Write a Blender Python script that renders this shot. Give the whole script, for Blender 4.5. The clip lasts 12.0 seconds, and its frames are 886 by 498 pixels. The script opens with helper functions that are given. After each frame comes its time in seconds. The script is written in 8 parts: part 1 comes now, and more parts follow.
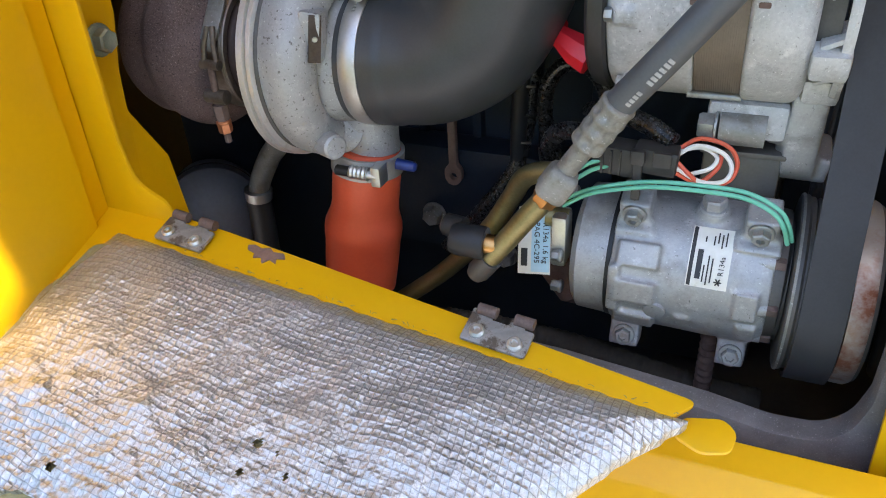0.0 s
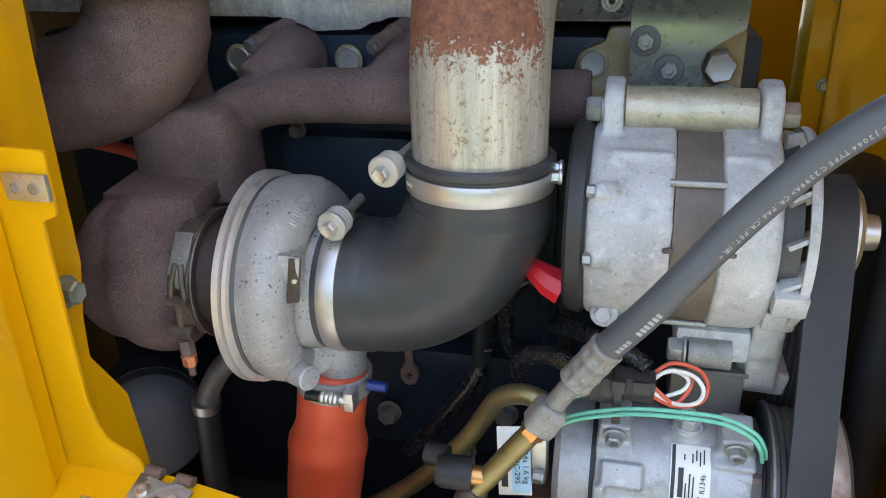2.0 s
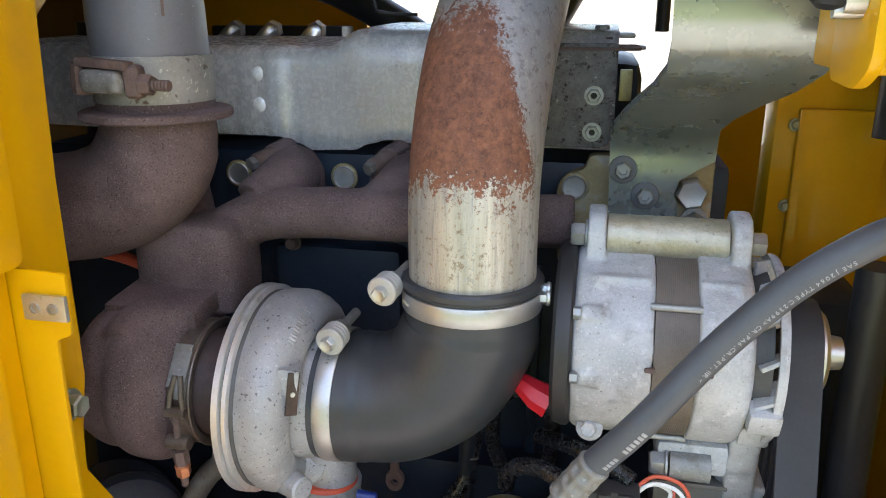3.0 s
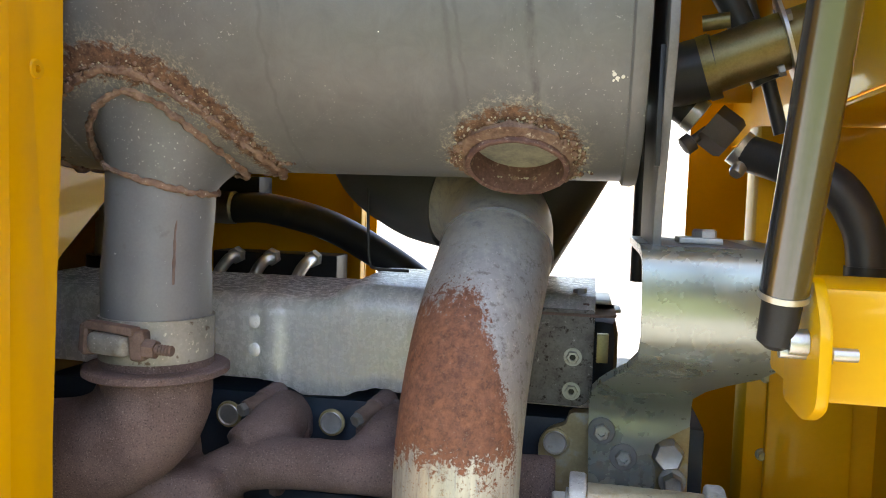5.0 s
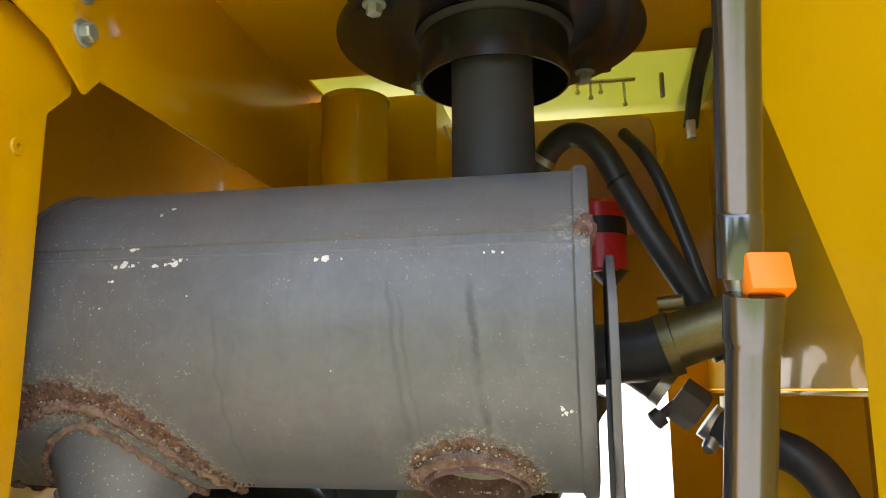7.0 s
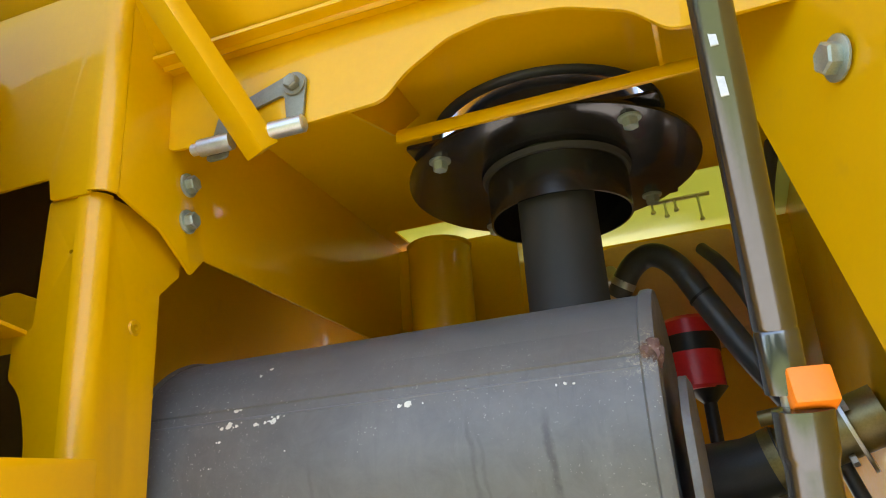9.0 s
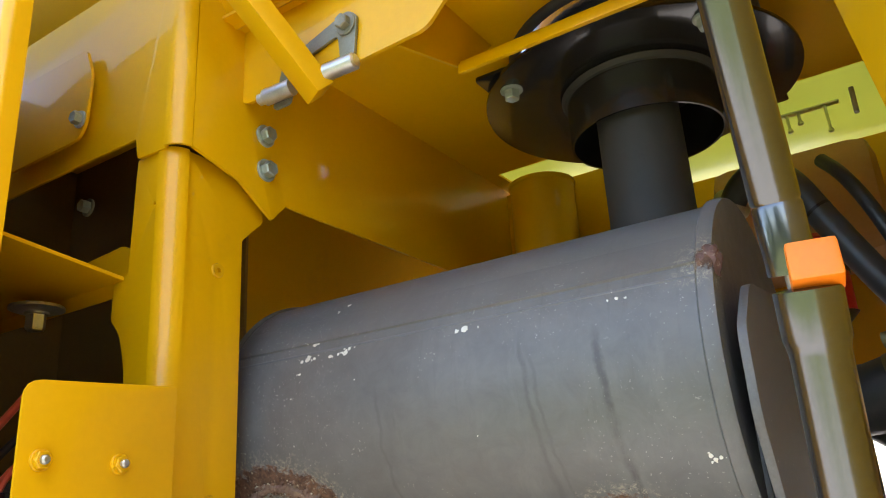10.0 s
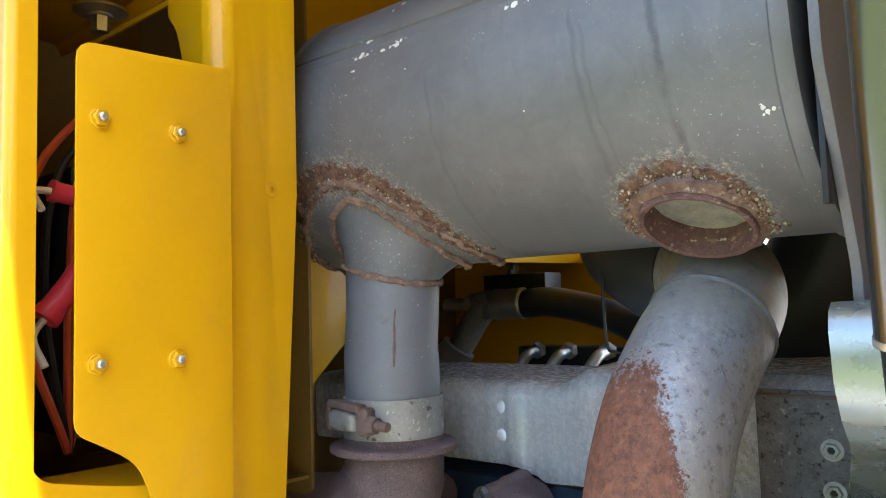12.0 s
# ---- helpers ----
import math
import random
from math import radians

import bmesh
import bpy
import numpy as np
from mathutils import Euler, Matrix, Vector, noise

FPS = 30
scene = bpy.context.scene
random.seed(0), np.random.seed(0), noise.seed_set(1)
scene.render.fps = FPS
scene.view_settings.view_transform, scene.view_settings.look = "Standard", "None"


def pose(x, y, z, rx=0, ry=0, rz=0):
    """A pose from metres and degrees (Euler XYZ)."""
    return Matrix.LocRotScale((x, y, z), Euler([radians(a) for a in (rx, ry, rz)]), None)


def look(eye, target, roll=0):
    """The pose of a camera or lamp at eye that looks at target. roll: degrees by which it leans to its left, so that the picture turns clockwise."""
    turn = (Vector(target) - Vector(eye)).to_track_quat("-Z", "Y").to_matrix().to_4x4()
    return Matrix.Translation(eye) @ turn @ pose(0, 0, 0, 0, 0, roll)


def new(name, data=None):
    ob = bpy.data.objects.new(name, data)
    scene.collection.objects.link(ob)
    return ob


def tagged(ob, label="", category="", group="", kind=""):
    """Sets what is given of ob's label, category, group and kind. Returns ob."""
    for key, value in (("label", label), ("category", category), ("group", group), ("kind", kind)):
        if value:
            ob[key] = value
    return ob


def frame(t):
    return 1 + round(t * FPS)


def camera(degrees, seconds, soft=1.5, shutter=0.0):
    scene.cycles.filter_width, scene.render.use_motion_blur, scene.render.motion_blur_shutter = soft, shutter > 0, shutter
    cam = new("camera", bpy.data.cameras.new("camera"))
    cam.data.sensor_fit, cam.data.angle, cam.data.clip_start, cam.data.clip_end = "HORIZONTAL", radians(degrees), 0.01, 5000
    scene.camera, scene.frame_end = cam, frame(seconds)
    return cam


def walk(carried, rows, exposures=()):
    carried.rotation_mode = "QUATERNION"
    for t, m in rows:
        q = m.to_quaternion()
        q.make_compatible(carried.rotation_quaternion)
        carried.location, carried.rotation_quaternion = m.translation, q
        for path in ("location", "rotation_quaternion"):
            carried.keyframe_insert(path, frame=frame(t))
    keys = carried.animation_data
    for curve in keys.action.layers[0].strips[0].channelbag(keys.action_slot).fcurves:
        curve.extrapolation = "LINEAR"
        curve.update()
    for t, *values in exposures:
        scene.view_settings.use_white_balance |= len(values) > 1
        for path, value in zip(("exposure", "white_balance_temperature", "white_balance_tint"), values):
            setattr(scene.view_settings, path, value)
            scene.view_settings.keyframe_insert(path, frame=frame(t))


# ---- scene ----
cam = camera(60.1, 12.0, soft=1.0)
METRES, EYE, TILT, LEAN, TURN = 0.8, 1.6, -31.96, 2.84, 22.40
ROWS = [
    (0.0, 0.0, 0.0, 0.0, -0.0, 0.0, -0.0),
    (0.5, -0.0216, -0.0047, 0.0434, -1.46, 3.6, 0.8),
    (1.0, -0.0497, 0.018, 0.0868, -3.86, 5.93, 2.03),
    (1.5, -0.0747, 0.0122, 0.1025, -6.21, 6.82, 2.94),
    (2.0, -0.0941, -0.0096, 0.121, -8.06, 8.52, 3.34),
    (2.5, -0.1142, -0.0311, 0.1325, -9.52, 11.26, 3.4),
    (3.0, -0.127, -0.0553, 0.1464, -10.5, 14.8, 3.12),
    (3.5, -0.1319, -0.0746, 0.169, -11.14, 18.51, 2.61),
    (5.5, -0.1383, -0.1543, 0.2316, -12.34, 31.1, 2.11),
    (6.0, -0.1333, -0.1752, 0.245, -12.13, 34.4, 2.65),
    (6.5, -0.1268, -0.1958, 0.2722, -11.73, 38.16, 3.32),
    (7.0, -0.1089, -0.2261, 0.3286, -11.06, 42.35, 3.97),
    (7.5, -0.0927, -0.2427, 0.3536, -10.07, 46.99, 4.58),
    (9.5, -0.0352, -0.2824, 0.271, 3.79, 52.56, -1.31),
    (10.0, 0.0557, -0.2229, 0.2841, 9.84, 49.52, -5.47),
    (10.5, 0.1124, -0.187, 0.279, 14.52, 45.58, -7.96),
    (11.0, 0.1385, -0.1561, 0.2699, 17.31, 41.51, -9.41),
    (11.5, 0.1255, -0.1284, 0.2371, 17.57, 37.7, -10.43),
    (12.0, 0.1005, -0.1126, 0.2048, 15.32, 34.19, -10.45),
]
walk(cam, [(t, pose(0, 0, EYE, TILT, LEAN, TURN) @ pose(METRES * x, METRES * y, METRES * z, 90 + pitch, roll, yaw)) for t, x, y, z, yaw, pitch, roll in ROWS],
     [(0.0, 2.26, 7100, 14), (2.0, 2.50, 7200, 14), (3.5, 2.57, 7500, 15), (5.5, 2.66, 7900, 15), (7.5, 2.70, 7900, 15), (9.5, 2.62, 7400, 15), (12.0, 2.78, 6700, 13)])

# ---- light ----
world = bpy.data.worlds.new("sky")
scene.world = world
world.use_nodes = True
wn = world.node_tree.nodes
sky = wn.new("ShaderNodeTexSky")
sky.sky_type, sky.sun_disc = "NISHITA", False
SUN_TO = Vector((0.52, -0.122, 1.0)).normalized()
sky.sun_elevation = math.asin(SUN_TO.z)
sky.sun_rotation = math.atan2(SUN_TO.x, SUN_TO.y)
wn["Background"].inputs["Strength"].default_value = 0.15
world.node_tree.links.new(sky.outputs["Color"], wn["Background"].inputs["Color"])
sun = new("sun", bpy.data.lights.new("sun", "SUN"))
sun.data.energy, sun.data.angle, sun.data.color = 3.1, radians(0.5), (1.0, 0.95, 0.88)
sun.matrix_world = look((0, 0, 6), Vector((0, 0, 6)) - SUN_TO)

# ---- materials ----
def mat_base(name):
    m = bpy.data.materials.new(name)
    m.use_nodes = True
    nt = m.node_tree
    return m, nt, nt.nodes["Principled BSDF"]


def nd(nt, kind, **values):
    n = nt.nodes.new(kind)
    for k, v in values.items():
        n.inputs[k.replace("_", " ")].default_value = v
    return n


def coords(nt):
    return nt.nodes.new("ShaderNodeTexCoord").outputs["Object"]


def noise_fac(nt, vec, scale, detail=4.0, rough=0.6, distortion=0.0):
    n = nd(nt, "ShaderNodeTexNoise", Scale=scale, Detail=detail, Roughness=rough, Distortion=distortion)
    nt.links.new(vec, n.inputs["Vector"])
    return n.outputs["Fac"]


def ramp(nt, fac, lo, hi, a=0.0, b=1.0):
    n = nd(nt, "ShaderNodeMapRange")
    n.inputs["From Min"].default_value, n.inputs["From Max"].default_value = lo, hi
    n.inputs["To Min"].default_value, n.inputs["To Max"].default_value = a, b
    nt.links.new(fac, n.inputs["Value"])
    return n.outputs["Result"]


def mathn(nt, op, a, b=0.0, c=None):
    n = nt.nodes.new("ShaderNodeMath")
    n.operation = op
    for i, v in enumerate((a, b) if c is None else (a, b, c)):
        if isinstance(v, (int, float)):
            n.inputs[i].default_value = v
        else:
            nt.links.new(v, n.inputs[i])
    return n.outputs[0]


def mixc(nt, fac, a, b):
    n = nt.nodes.new("ShaderNodeMix")
    n.data_type = "RGBA"
    for sock, v in ((n.inputs[0], fac), (n.inputs[6], a), (n.inputs[7], b)):
        if isinstance(v, (int, float)):
            sock.default_value = v
        elif isinstance(v, tuple):
            sock.default_value = (*v[:3], 1.0)
        else:
            nt.links.new(v, sock)
    return n.outputs[2]


def bump(nt, bsdf, height, strength, distance):
    n = nd(nt, "ShaderNodeBump", Strength=strength, Distance=distance)
    nt.links.new(height, n.inputs["Height"])
    nt.links.new(n.outputs["Normal"], bsdf.inputs["Normal"])


def surf(name, c1, c2, rough=(0.4, 0.6), metal=0.0, scale=25.0, fine=350.0, relief=0.2, depth=0.0006, coat=0.0,
         spots=None, dirt=None, spec=0.5):
    """Colour between c1 and c2 at two scales; spots: (colour, scale, from, to); dirt: (colour, scale, from, to)."""
    m, nt, b = mat_base(name)
    v = coords(nt)
    big, small = noise_fac(nt, v, scale), noise_fac(nt, v, fine, 3.0)
    both = mathn(nt, "ADD", mathn(nt, "MULTIPLY", big, 0.65), mathn(nt, "MULTIPLY", small, 0.35))
    col = mixc(nt, ramp(nt, both, 0.35, 0.65), c1, c2)
    rg = ramp(nt, both, 0.35, 0.65, *rough)
    if dirt:
        f = ramp(nt, noise_fac(nt, v, dirt[1], 6.0, 0.7), dirt[2], dirt[3])
        col = mixc(nt, f, col, dirt[0])
        rg = mathn(nt, "MAXIMUM", rg, mathn(nt, "MULTIPLY", f, 0.75))
    for tint, size, lo, hi in ([spots] if isinstance(spots, tuple) else spots or []):
        f = ramp(nt, noise_fac(nt, v, size, 5.0, 0.65), lo, hi)
        col = mixc(nt, f, col, tint)
    nt.links.new(col, b.inputs["Base Color"])
    nt.links.new(rg, b.inputs["Roughness"])
    b.inputs["Metallic"].default_value = metal
    b.inputs["Coat Weight"].default_value = coat
    b.inputs["Coat Roughness"].default_value = 0.06
    b.inputs["Specular IOR Level"].default_value = spec
    bump(nt, b, both, relief, depth)
    return m


YELLOW = surf("yellow_paint", (0.655, 0.350, 0.003), (0.70, 0.376, 0.004), (0.42, 0.52), 0, 9, 160, 0.10, 0.0004, 0.35,
              dirt=((0.42, 0.24, 0.03), 3.0, 0.62, 0.85), spec=0.22)
YELLOW_CHIP = surf("chipped_edge_steel", (0.16, 0.09, 0.07), (0.28, 0.17, 0.13), (0.6, 0.8), 0.2, 60, 500, 0.5, 0.001)
CAST_IRON = surf("rusty_cast_iron", (0.078, 0.050, 0.047), (0.200, 0.138, 0.130), (0.70, 0.9), 0.1, 16, 700, 1.0, 0.0032,
                 spots=[((0.34, 0.265, 0.25), 760, 0.585, 0.68), ((0.032, 0.021, 0.020), 560, 0.57, 0.66)])
CAST_ALU = surf("cast_aluminium", (0.365, 0.373, 0.374), (0.53, 0.535, 0.53), (0.5, 0.68), 0.25, 34, 420, 0.9, 0.0014,
                dirt=((0.30, 0.295, 0.285), 55, 0.54, 0.70), spots=[((0.64, 0.64, 0.63), 75, 0.58, 0.74), ((0.20, 0.195, 0.19), 330, 0.63, 0.69), ((0.68, 0.68, 0.67), 520, 0.62, 0.68)])
COMP_ALU = surf("dull_pump_aluminium", (0.30, 0.31, 0.315), (0.43, 0.44, 0.44), (0.42, 0.6), 0.4, 22, 450, 0.6, 0.001,
                dirt=((0.20, 0.195, 0.185), 24, 0.52, 0.8), spots=[((0.58, 0.59, 0.60), 60, 0.60, 0.74), ((0.15, 0.15, 0.15), 300, 0.63, 0.70), ((0.60, 0.61, 0.61), 380, 0.63, 0.70)])
COVER_ALU = surf("cast_turbo_cover", (0.30, 0.305, 0.305), (0.41, 0.415, 0.41), (0.48, 0.66), 0.35, 26, 450, 0.8, 0.0012,
                 dirt=((0.40, 0.345, 0.24), 19, 0.60, 0.74), spots=[((0.50, 0.50, 0.49), 50, 0.56, 0.72), ((0.13, 0.12, 0.115), 290, 0.605, 0.655), ((0.62, 0.62, 0.61), 400, 0.63, 0.70)])
BRIGHT = surf("bright_steel", (0.44, 0.44, 0.43), (0.54, 0.54, 0.53), (0.36, 0.48), 0.8, 30, 400, 0.15, 0.0003, dirt=((0.30, 0.26, 0.2), 45, 0.62, 0.8))
ZINC = surf("zinc_plated_steel", (0.50, 0.51, 0.50), (0.66, 0.67, 0.65), (0.32, 0.5), 0.9, 60, 700, 0.25, 0.0003,
            dirt=((0.28, 0.24, 0.18), 60, 0.6, 0.8))
BOLT_DULL = surf("dull_bolt_steel", (0.30, 0.31, 0.30), (0.46, 0.47, 0.45), (0.4, 0.6), 0.8, 80, 700, 0.3, 0.0003,
                 dirt=((0.20, 0.15, 0.10), 70, 0.55, 0.8))
BOLT_GREEN = surf("green_passivated_bolt", (0.30, 0.36, 0.31), (0.45, 0.50, 0.44), (0.38, 0.55), 0.7, 80, 600, 0.3, 0.0003)
BOLT_RUST = surf("rusty_bolt_steel", (0.10, 0.065, 0.055), (0.20, 0.14, 0.12), (0.65, 0.85), 0.3, 60, 600, 0.6, 0.0006)
RUBBER = surf("black_rubber", (0.030, 0.033, 0.037), (0.046, 0.050, 0.055), (0.34, 0.46), 0, 20, 500, 0.25, 0.0003, 0,
              dirt=((0.11, 0.105, 0.095), 14, 0.6, 0.95), spec=0.45)
HOSE_GREY = surf("grey_hose_rubber", (0.065, 0.07, 0.078), (0.09, 0.095, 0.10), (0.45, 0.6), 0, 20, 500, 0.2, 0.0003)
PLASTIC = surf("black_plastic", (0.013, 0.0135, 0.015), (0.024, 0.025, 0.027), (0.35, 0.5), 0, 30, 600, 0.2, 0.0002, spec=0.3)
SLEEVE = surf("braided_sleeve", (0.007, 0.007, 0.008), (0.018, 0.018, 0.019), (0.22, 0.34), 0, 300, 1100, 0.3, 0.0004, spots=((0.24, 0.245, 0.25), 640, 0.60, 0.65))
CONNECTOR = surf("dusty_connector_plastic", (0.018, 0.018, 0.019), (0.034, 0.033, 0.033), (0.4, 0.55), 0, 40, 500, 0.3, 0.0003)
RED_SIL = surf("red_silicone", (0.62, 0.085, 0.036), (0.70, 0.110, 0.048), (0.38, 0.5), 0, 12, 300, 0.15, 0.0003,
               dirt=((0.30, 0.10, 0.06), 9, 0.62, 0.9))
RED_PLASTIC = surf("red_plastic", (0.55, 0.012, 0.022), (0.62, 0.02, 0.03), (0.3, 0.42), 0, 30, 300, 0.1, 0.0002)
ORANGE = surf("orange_plastic", (0.95, 0.20, 0.005), (1.0, 0.24, 0.01), (0.38, 0.48), 0, 30, 300, 0.1, 0.0002)
ENGINE = surf("dark_engine_paint", (0.008, 0.016, 0.027), (0.017, 0.030, 0.047), (0.35, 0.55), 0, 12, 260, 0.5, 0.0012,
              dirt=((0.06, 0.055, 0.045), 8, 0.6, 0.9), spec=0.3)
DARK_STEEL = surf("dark_grey_steel", (0.07, 0.068, 0.065), (0.115, 0.11, 0.105), (0.45, 0.65), 0.3, 20, 500, 0.4, 0.0006)
OLIVE_ZINC = surf("yellow_chromate_steel", (0.21, 0.175, 0.080), (0.33, 0.285, 0.145), (0.36, 0.5), 0.8, 30, 400, 0.2, 0.0003,
                  dirt=((0.16, 0.12, 0.06), 25, 0.6, 0.85))
COPPER = surf("red_copper", (0.42, 0.14, 0.06), (0.58, 0.24, 0.12), (0.34, 0.5), 0.6, 60, 400, 0.3, 0.0004)
BRASS = surf("brass", (0.55, 0.28, 0.10), (0.62, 0.36, 0.14), (0.28, 0.4), 0.9, 40, 400, 0.2, 0.0003)
GREYBOX = surf("zinc_coated_bracket", (0.28, 0.315, 0.290), (0.37, 0.40, 0.368), (0.24, 0.34), 0.70, 5, 60, 0.03, 0.0002,
               dirt=((0.33, 0.345, 0.31), 9, 0.60, 0.95), spots=((0.18, 0.17, 0.145), 230, 0.735, 0.775))
HINGE = surf("worn_hinge_steel", (0.27, 0.27, 0.255), (0.38, 0.38, 0.365), (0.35, 0.55), 0.5, 40, 400, 0.4, 0.0005,
             dirt=((0.13, 0.10, 0.075), 42, 0.50, 0.58), spots=((0.10, 0.075, 0.06), 200, 0.60, 0.68))
PLATE_GREY = surf("dull_grey_plate_steel", (0.105, 0.104, 0.102), (0.165, 0.163, 0.160), (0.45, 0.62), 0.25, 14, 380, 0.35, 0.0005,
                  dirt=((0.16, 0.12, 0.085), 20, 0.60, 0.8), spots=((0.30, 0.295, 0.28), 210, 0.66, 0.72))
MAROON = surf("maroon_rust", (0.075, 0.034, 0.030), (0.19, 0.105, 0.085), (0.8, 0.95), 0, 60, 300, 0.9, 0.002, spots=((0.34, 0.27, 0.21), 240, 0.60, 0.68))
MILD = surf("bare_bracket_steel", (0.32, 0.32, 0.30), (0.44, 0.44, 0.42), (0.35, 0.5), 0.7, 14, 400, 0.3, 0.0004,
            dirt=((0.25, 0.20, 0.12), 18, 0.56, 0.8), spots=((0.12, 0.10, 0.08), 160, 0.64, 0.72))
PADGREY = surf("grey_textured_frame", (0.10, 0.095, 0.095), (0.17, 0.165, 0.165), (0.75, 0.9), 0, 40, 800, 0.8, 0.0015,
               spots=((0.30, 0.29, 0.29), 500, 0.60, 0.70))
LAMIN = surf("stator_laminations", (0.17, 0.135, 0.105), (0.26, 0.22, 0.18), (0.5, 0.7), 0.4, 30, 400, 0.3, 0.0004,
             dirt=((0.25, 0.14, 0.06), 25, 0.6, 0.85))
PULLEY_RUST = surf("rusty_pulley_face", (0.36, 0.34, 0.31), (0.44, 0.42, 0.39), (0.4, 0.6), 0.5, 20, 300, 0.4, 0.0006,
                   dirt=((0.24, 0.09, 0.05), 12, 0.48, 0.62))
STACK = surf("black_heat_paint", (0.022, 0.021, 0.019), (0.040, 0.038, 0.034), (0.62, 0.78), 0.0, 16, 500, 0.4, 0.0005,
             dirt=((0.10, 0.075, 0.05), 14, 0.62, 0.85))
BLACK_GLOSS = surf("black_gloss_paint", (0.010, 0.0095, 0.009), (0.016, 0.015, 0.014), (0.18, 0.24), 0, 6, 300, 0.06, 0.0002, 0.3)
LABEL_W = surf("white_label", (0.66, 0.65, 0.58), (0.74, 0.73, 0.66), (0.35, 0.45), 0, 40, 300, 0.1, 0.0002,
               dirt=((0.48, 0.42, 0.28), 60, 0.6, 0.8))
LABEL_B = surf("blue_label", (0.36, 0.58, 0.68), (0.42, 0.64, 0.74), (0.35, 0.45), 0, 40, 300, 0.1, 0.0002)
INK = surf("black_ink", (0.02, 0.02, 0.02), (0.03, 0.03, 0.03), (0.5, 0.6), 0, 40, 300, 0.1, 0.0001)
PRINT_W = surf("white_print", (0.50, 0.50, 0.48), (0.62, 0.62, 0.60), (0.5, 0.6), 0, 400, 900, 0.1, 0.0001)
PRINT_G = surf("faded_print", (0.26, 0.265, 0.265), (0.40, 0.40, 0.395), (0.5, 0.6), 0, 400, 900, 0.1, 0.0001)
MACHINED = surf("turned_steel", (0.56, 0.56, 0.55), (0.70, 0.70, 0.685), (0.30, 0.42), 0.60, 14, 300, 0.08, 0.0002, dirt=((0.34, 0.30, 0.22), 30, 0.6, 0.8))
WASHER = surf("pale_spring_steel", (0.40, 0.40, 0.38), (0.52, 0.52, 0.50), (0.4, 0.55), 0.5, 60, 400, 0.3, 0.0004)
BELT = surf("belt_rubber", (0.030, 0.032, 0.036), (0.045, 0.047, 0.052), (0.5, 0.62), 0, 20, 500, 0.2, 0.0003, spec=0.3)
SWITCH = surf("brown_grey_plastic", (0.095, 0.088, 0.078), (0.13, 0.122, 0.11), (0.45, 0.6), 0.2, 20, 400, 0.3, 0.0005)
WIRE_GREEN = surf("green_wire", (0.10, 0.42, 0.29), (0.14, 0.50, 0.36), (0.35, 0.45), 0, 40, 300, 0.1, 0.0002)
WIRE_WHITE = surf("white_wire", (0.72, 0.70, 0.64), (0.8, 0.78, 0.73), (0.35, 0.45), 0, 40, 300, 0.1, 0.0002)
WIRE_RED = surf("red_wire", (0.62, 0.09, 0.04), (0.7, 0.12, 0.06), (0.35, 0.45), 0, 40, 300, 0.1, 0.0002)
BLUE_PL = surf("blue_plastic", (0.008, 0.025, 0.14), (0.012, 0.035, 0.19), (0.35, 0.45), 0, 40, 300, 0.1, 0.0002)
TAN = surf("tan_tank_plastic", (0.52, 0.30, 0.15), (0.58, 0.35, 0.19), (0.45, 0.55), 0, 8, 200, 0.1, 0.0003)
FOAM = surf("olive_foam", (0.20, 0.17, 0.07), (0.32, 0.28, 0.14), (0.85, 0.95), 0, 60, 500, 0.9, 0.002)
YELLOW_DULL = surf("dusty_inner_yellow_paint", (0.60, 0.325, 0.005), (0.66, 0.355, 0.007), (0.40, 0.55), 0, 9, 160, 0.12, 0.0004, 0.45,
                   dirt=((0.34, 0.20, 0.04), 4.0, 0.58, 0.85), spec=0.25)
DOWN_GREY = surf("blue_grey_heat_paint", (0.125, 0.13, 0.138), (0.165, 0.17, 0.178), (0.4, 0.55), 0.1, 14, 400, 0.3, 0.0006,
                 spots=[((0.50, 0.50, 0.47), 210, 0.685, 0.715), ((0.09, 0.085, 0.08), 40, 0.60, 0.75)])
TAB_DARK = surf("dark_mottled_zinc", (0.085, 0.082, 0.080), (0.19, 0.185, 0.18), (0.5, 0.7), 0.35, 60, 420, 0.7, 0.0012,
                spots=[((0.035, 0.026, 0.022), 170, 0.55, 0.64), ((0.40, 0.40, 0.395), 150, 0.62, 0.72)])
CRIMP = surf("dull_crimp_steel", (0.19, 0.187, 0.172), (0.31, 0.306, 0.285), (0.5, 0.68), 0.45, 60, 500, 0.6, 0.0008, dirt=((0.16, 0.13, 0.09), 50, 0.52, 0.75), spots=((0.55, 0.55, 0.52), 260, 0.62, 0.7))
PIVOT = surf("pale_gold_sleeve", (0.40, 0.36, 0.26), (0.55, 0.51, 0.40), (0.36, 0.52), 0.6, 60, 420, 0.9, 0.0016, dirt=((0.33, 0.25, 0.13), 40, 0.52, 0.75), spots=((0.22, 0.18, 0.13), 190, 0.62, 0.70))
# body yellow darkened to carry the shade inside the cavity
SHADED_CAV = surf("shade_toned_cavity_yellow", (0.17, 0.10, 0.02), (0.22, 0.13, 0.025), (0.5, 0.65), 0, 8, 160, 0.2, 0.0005)


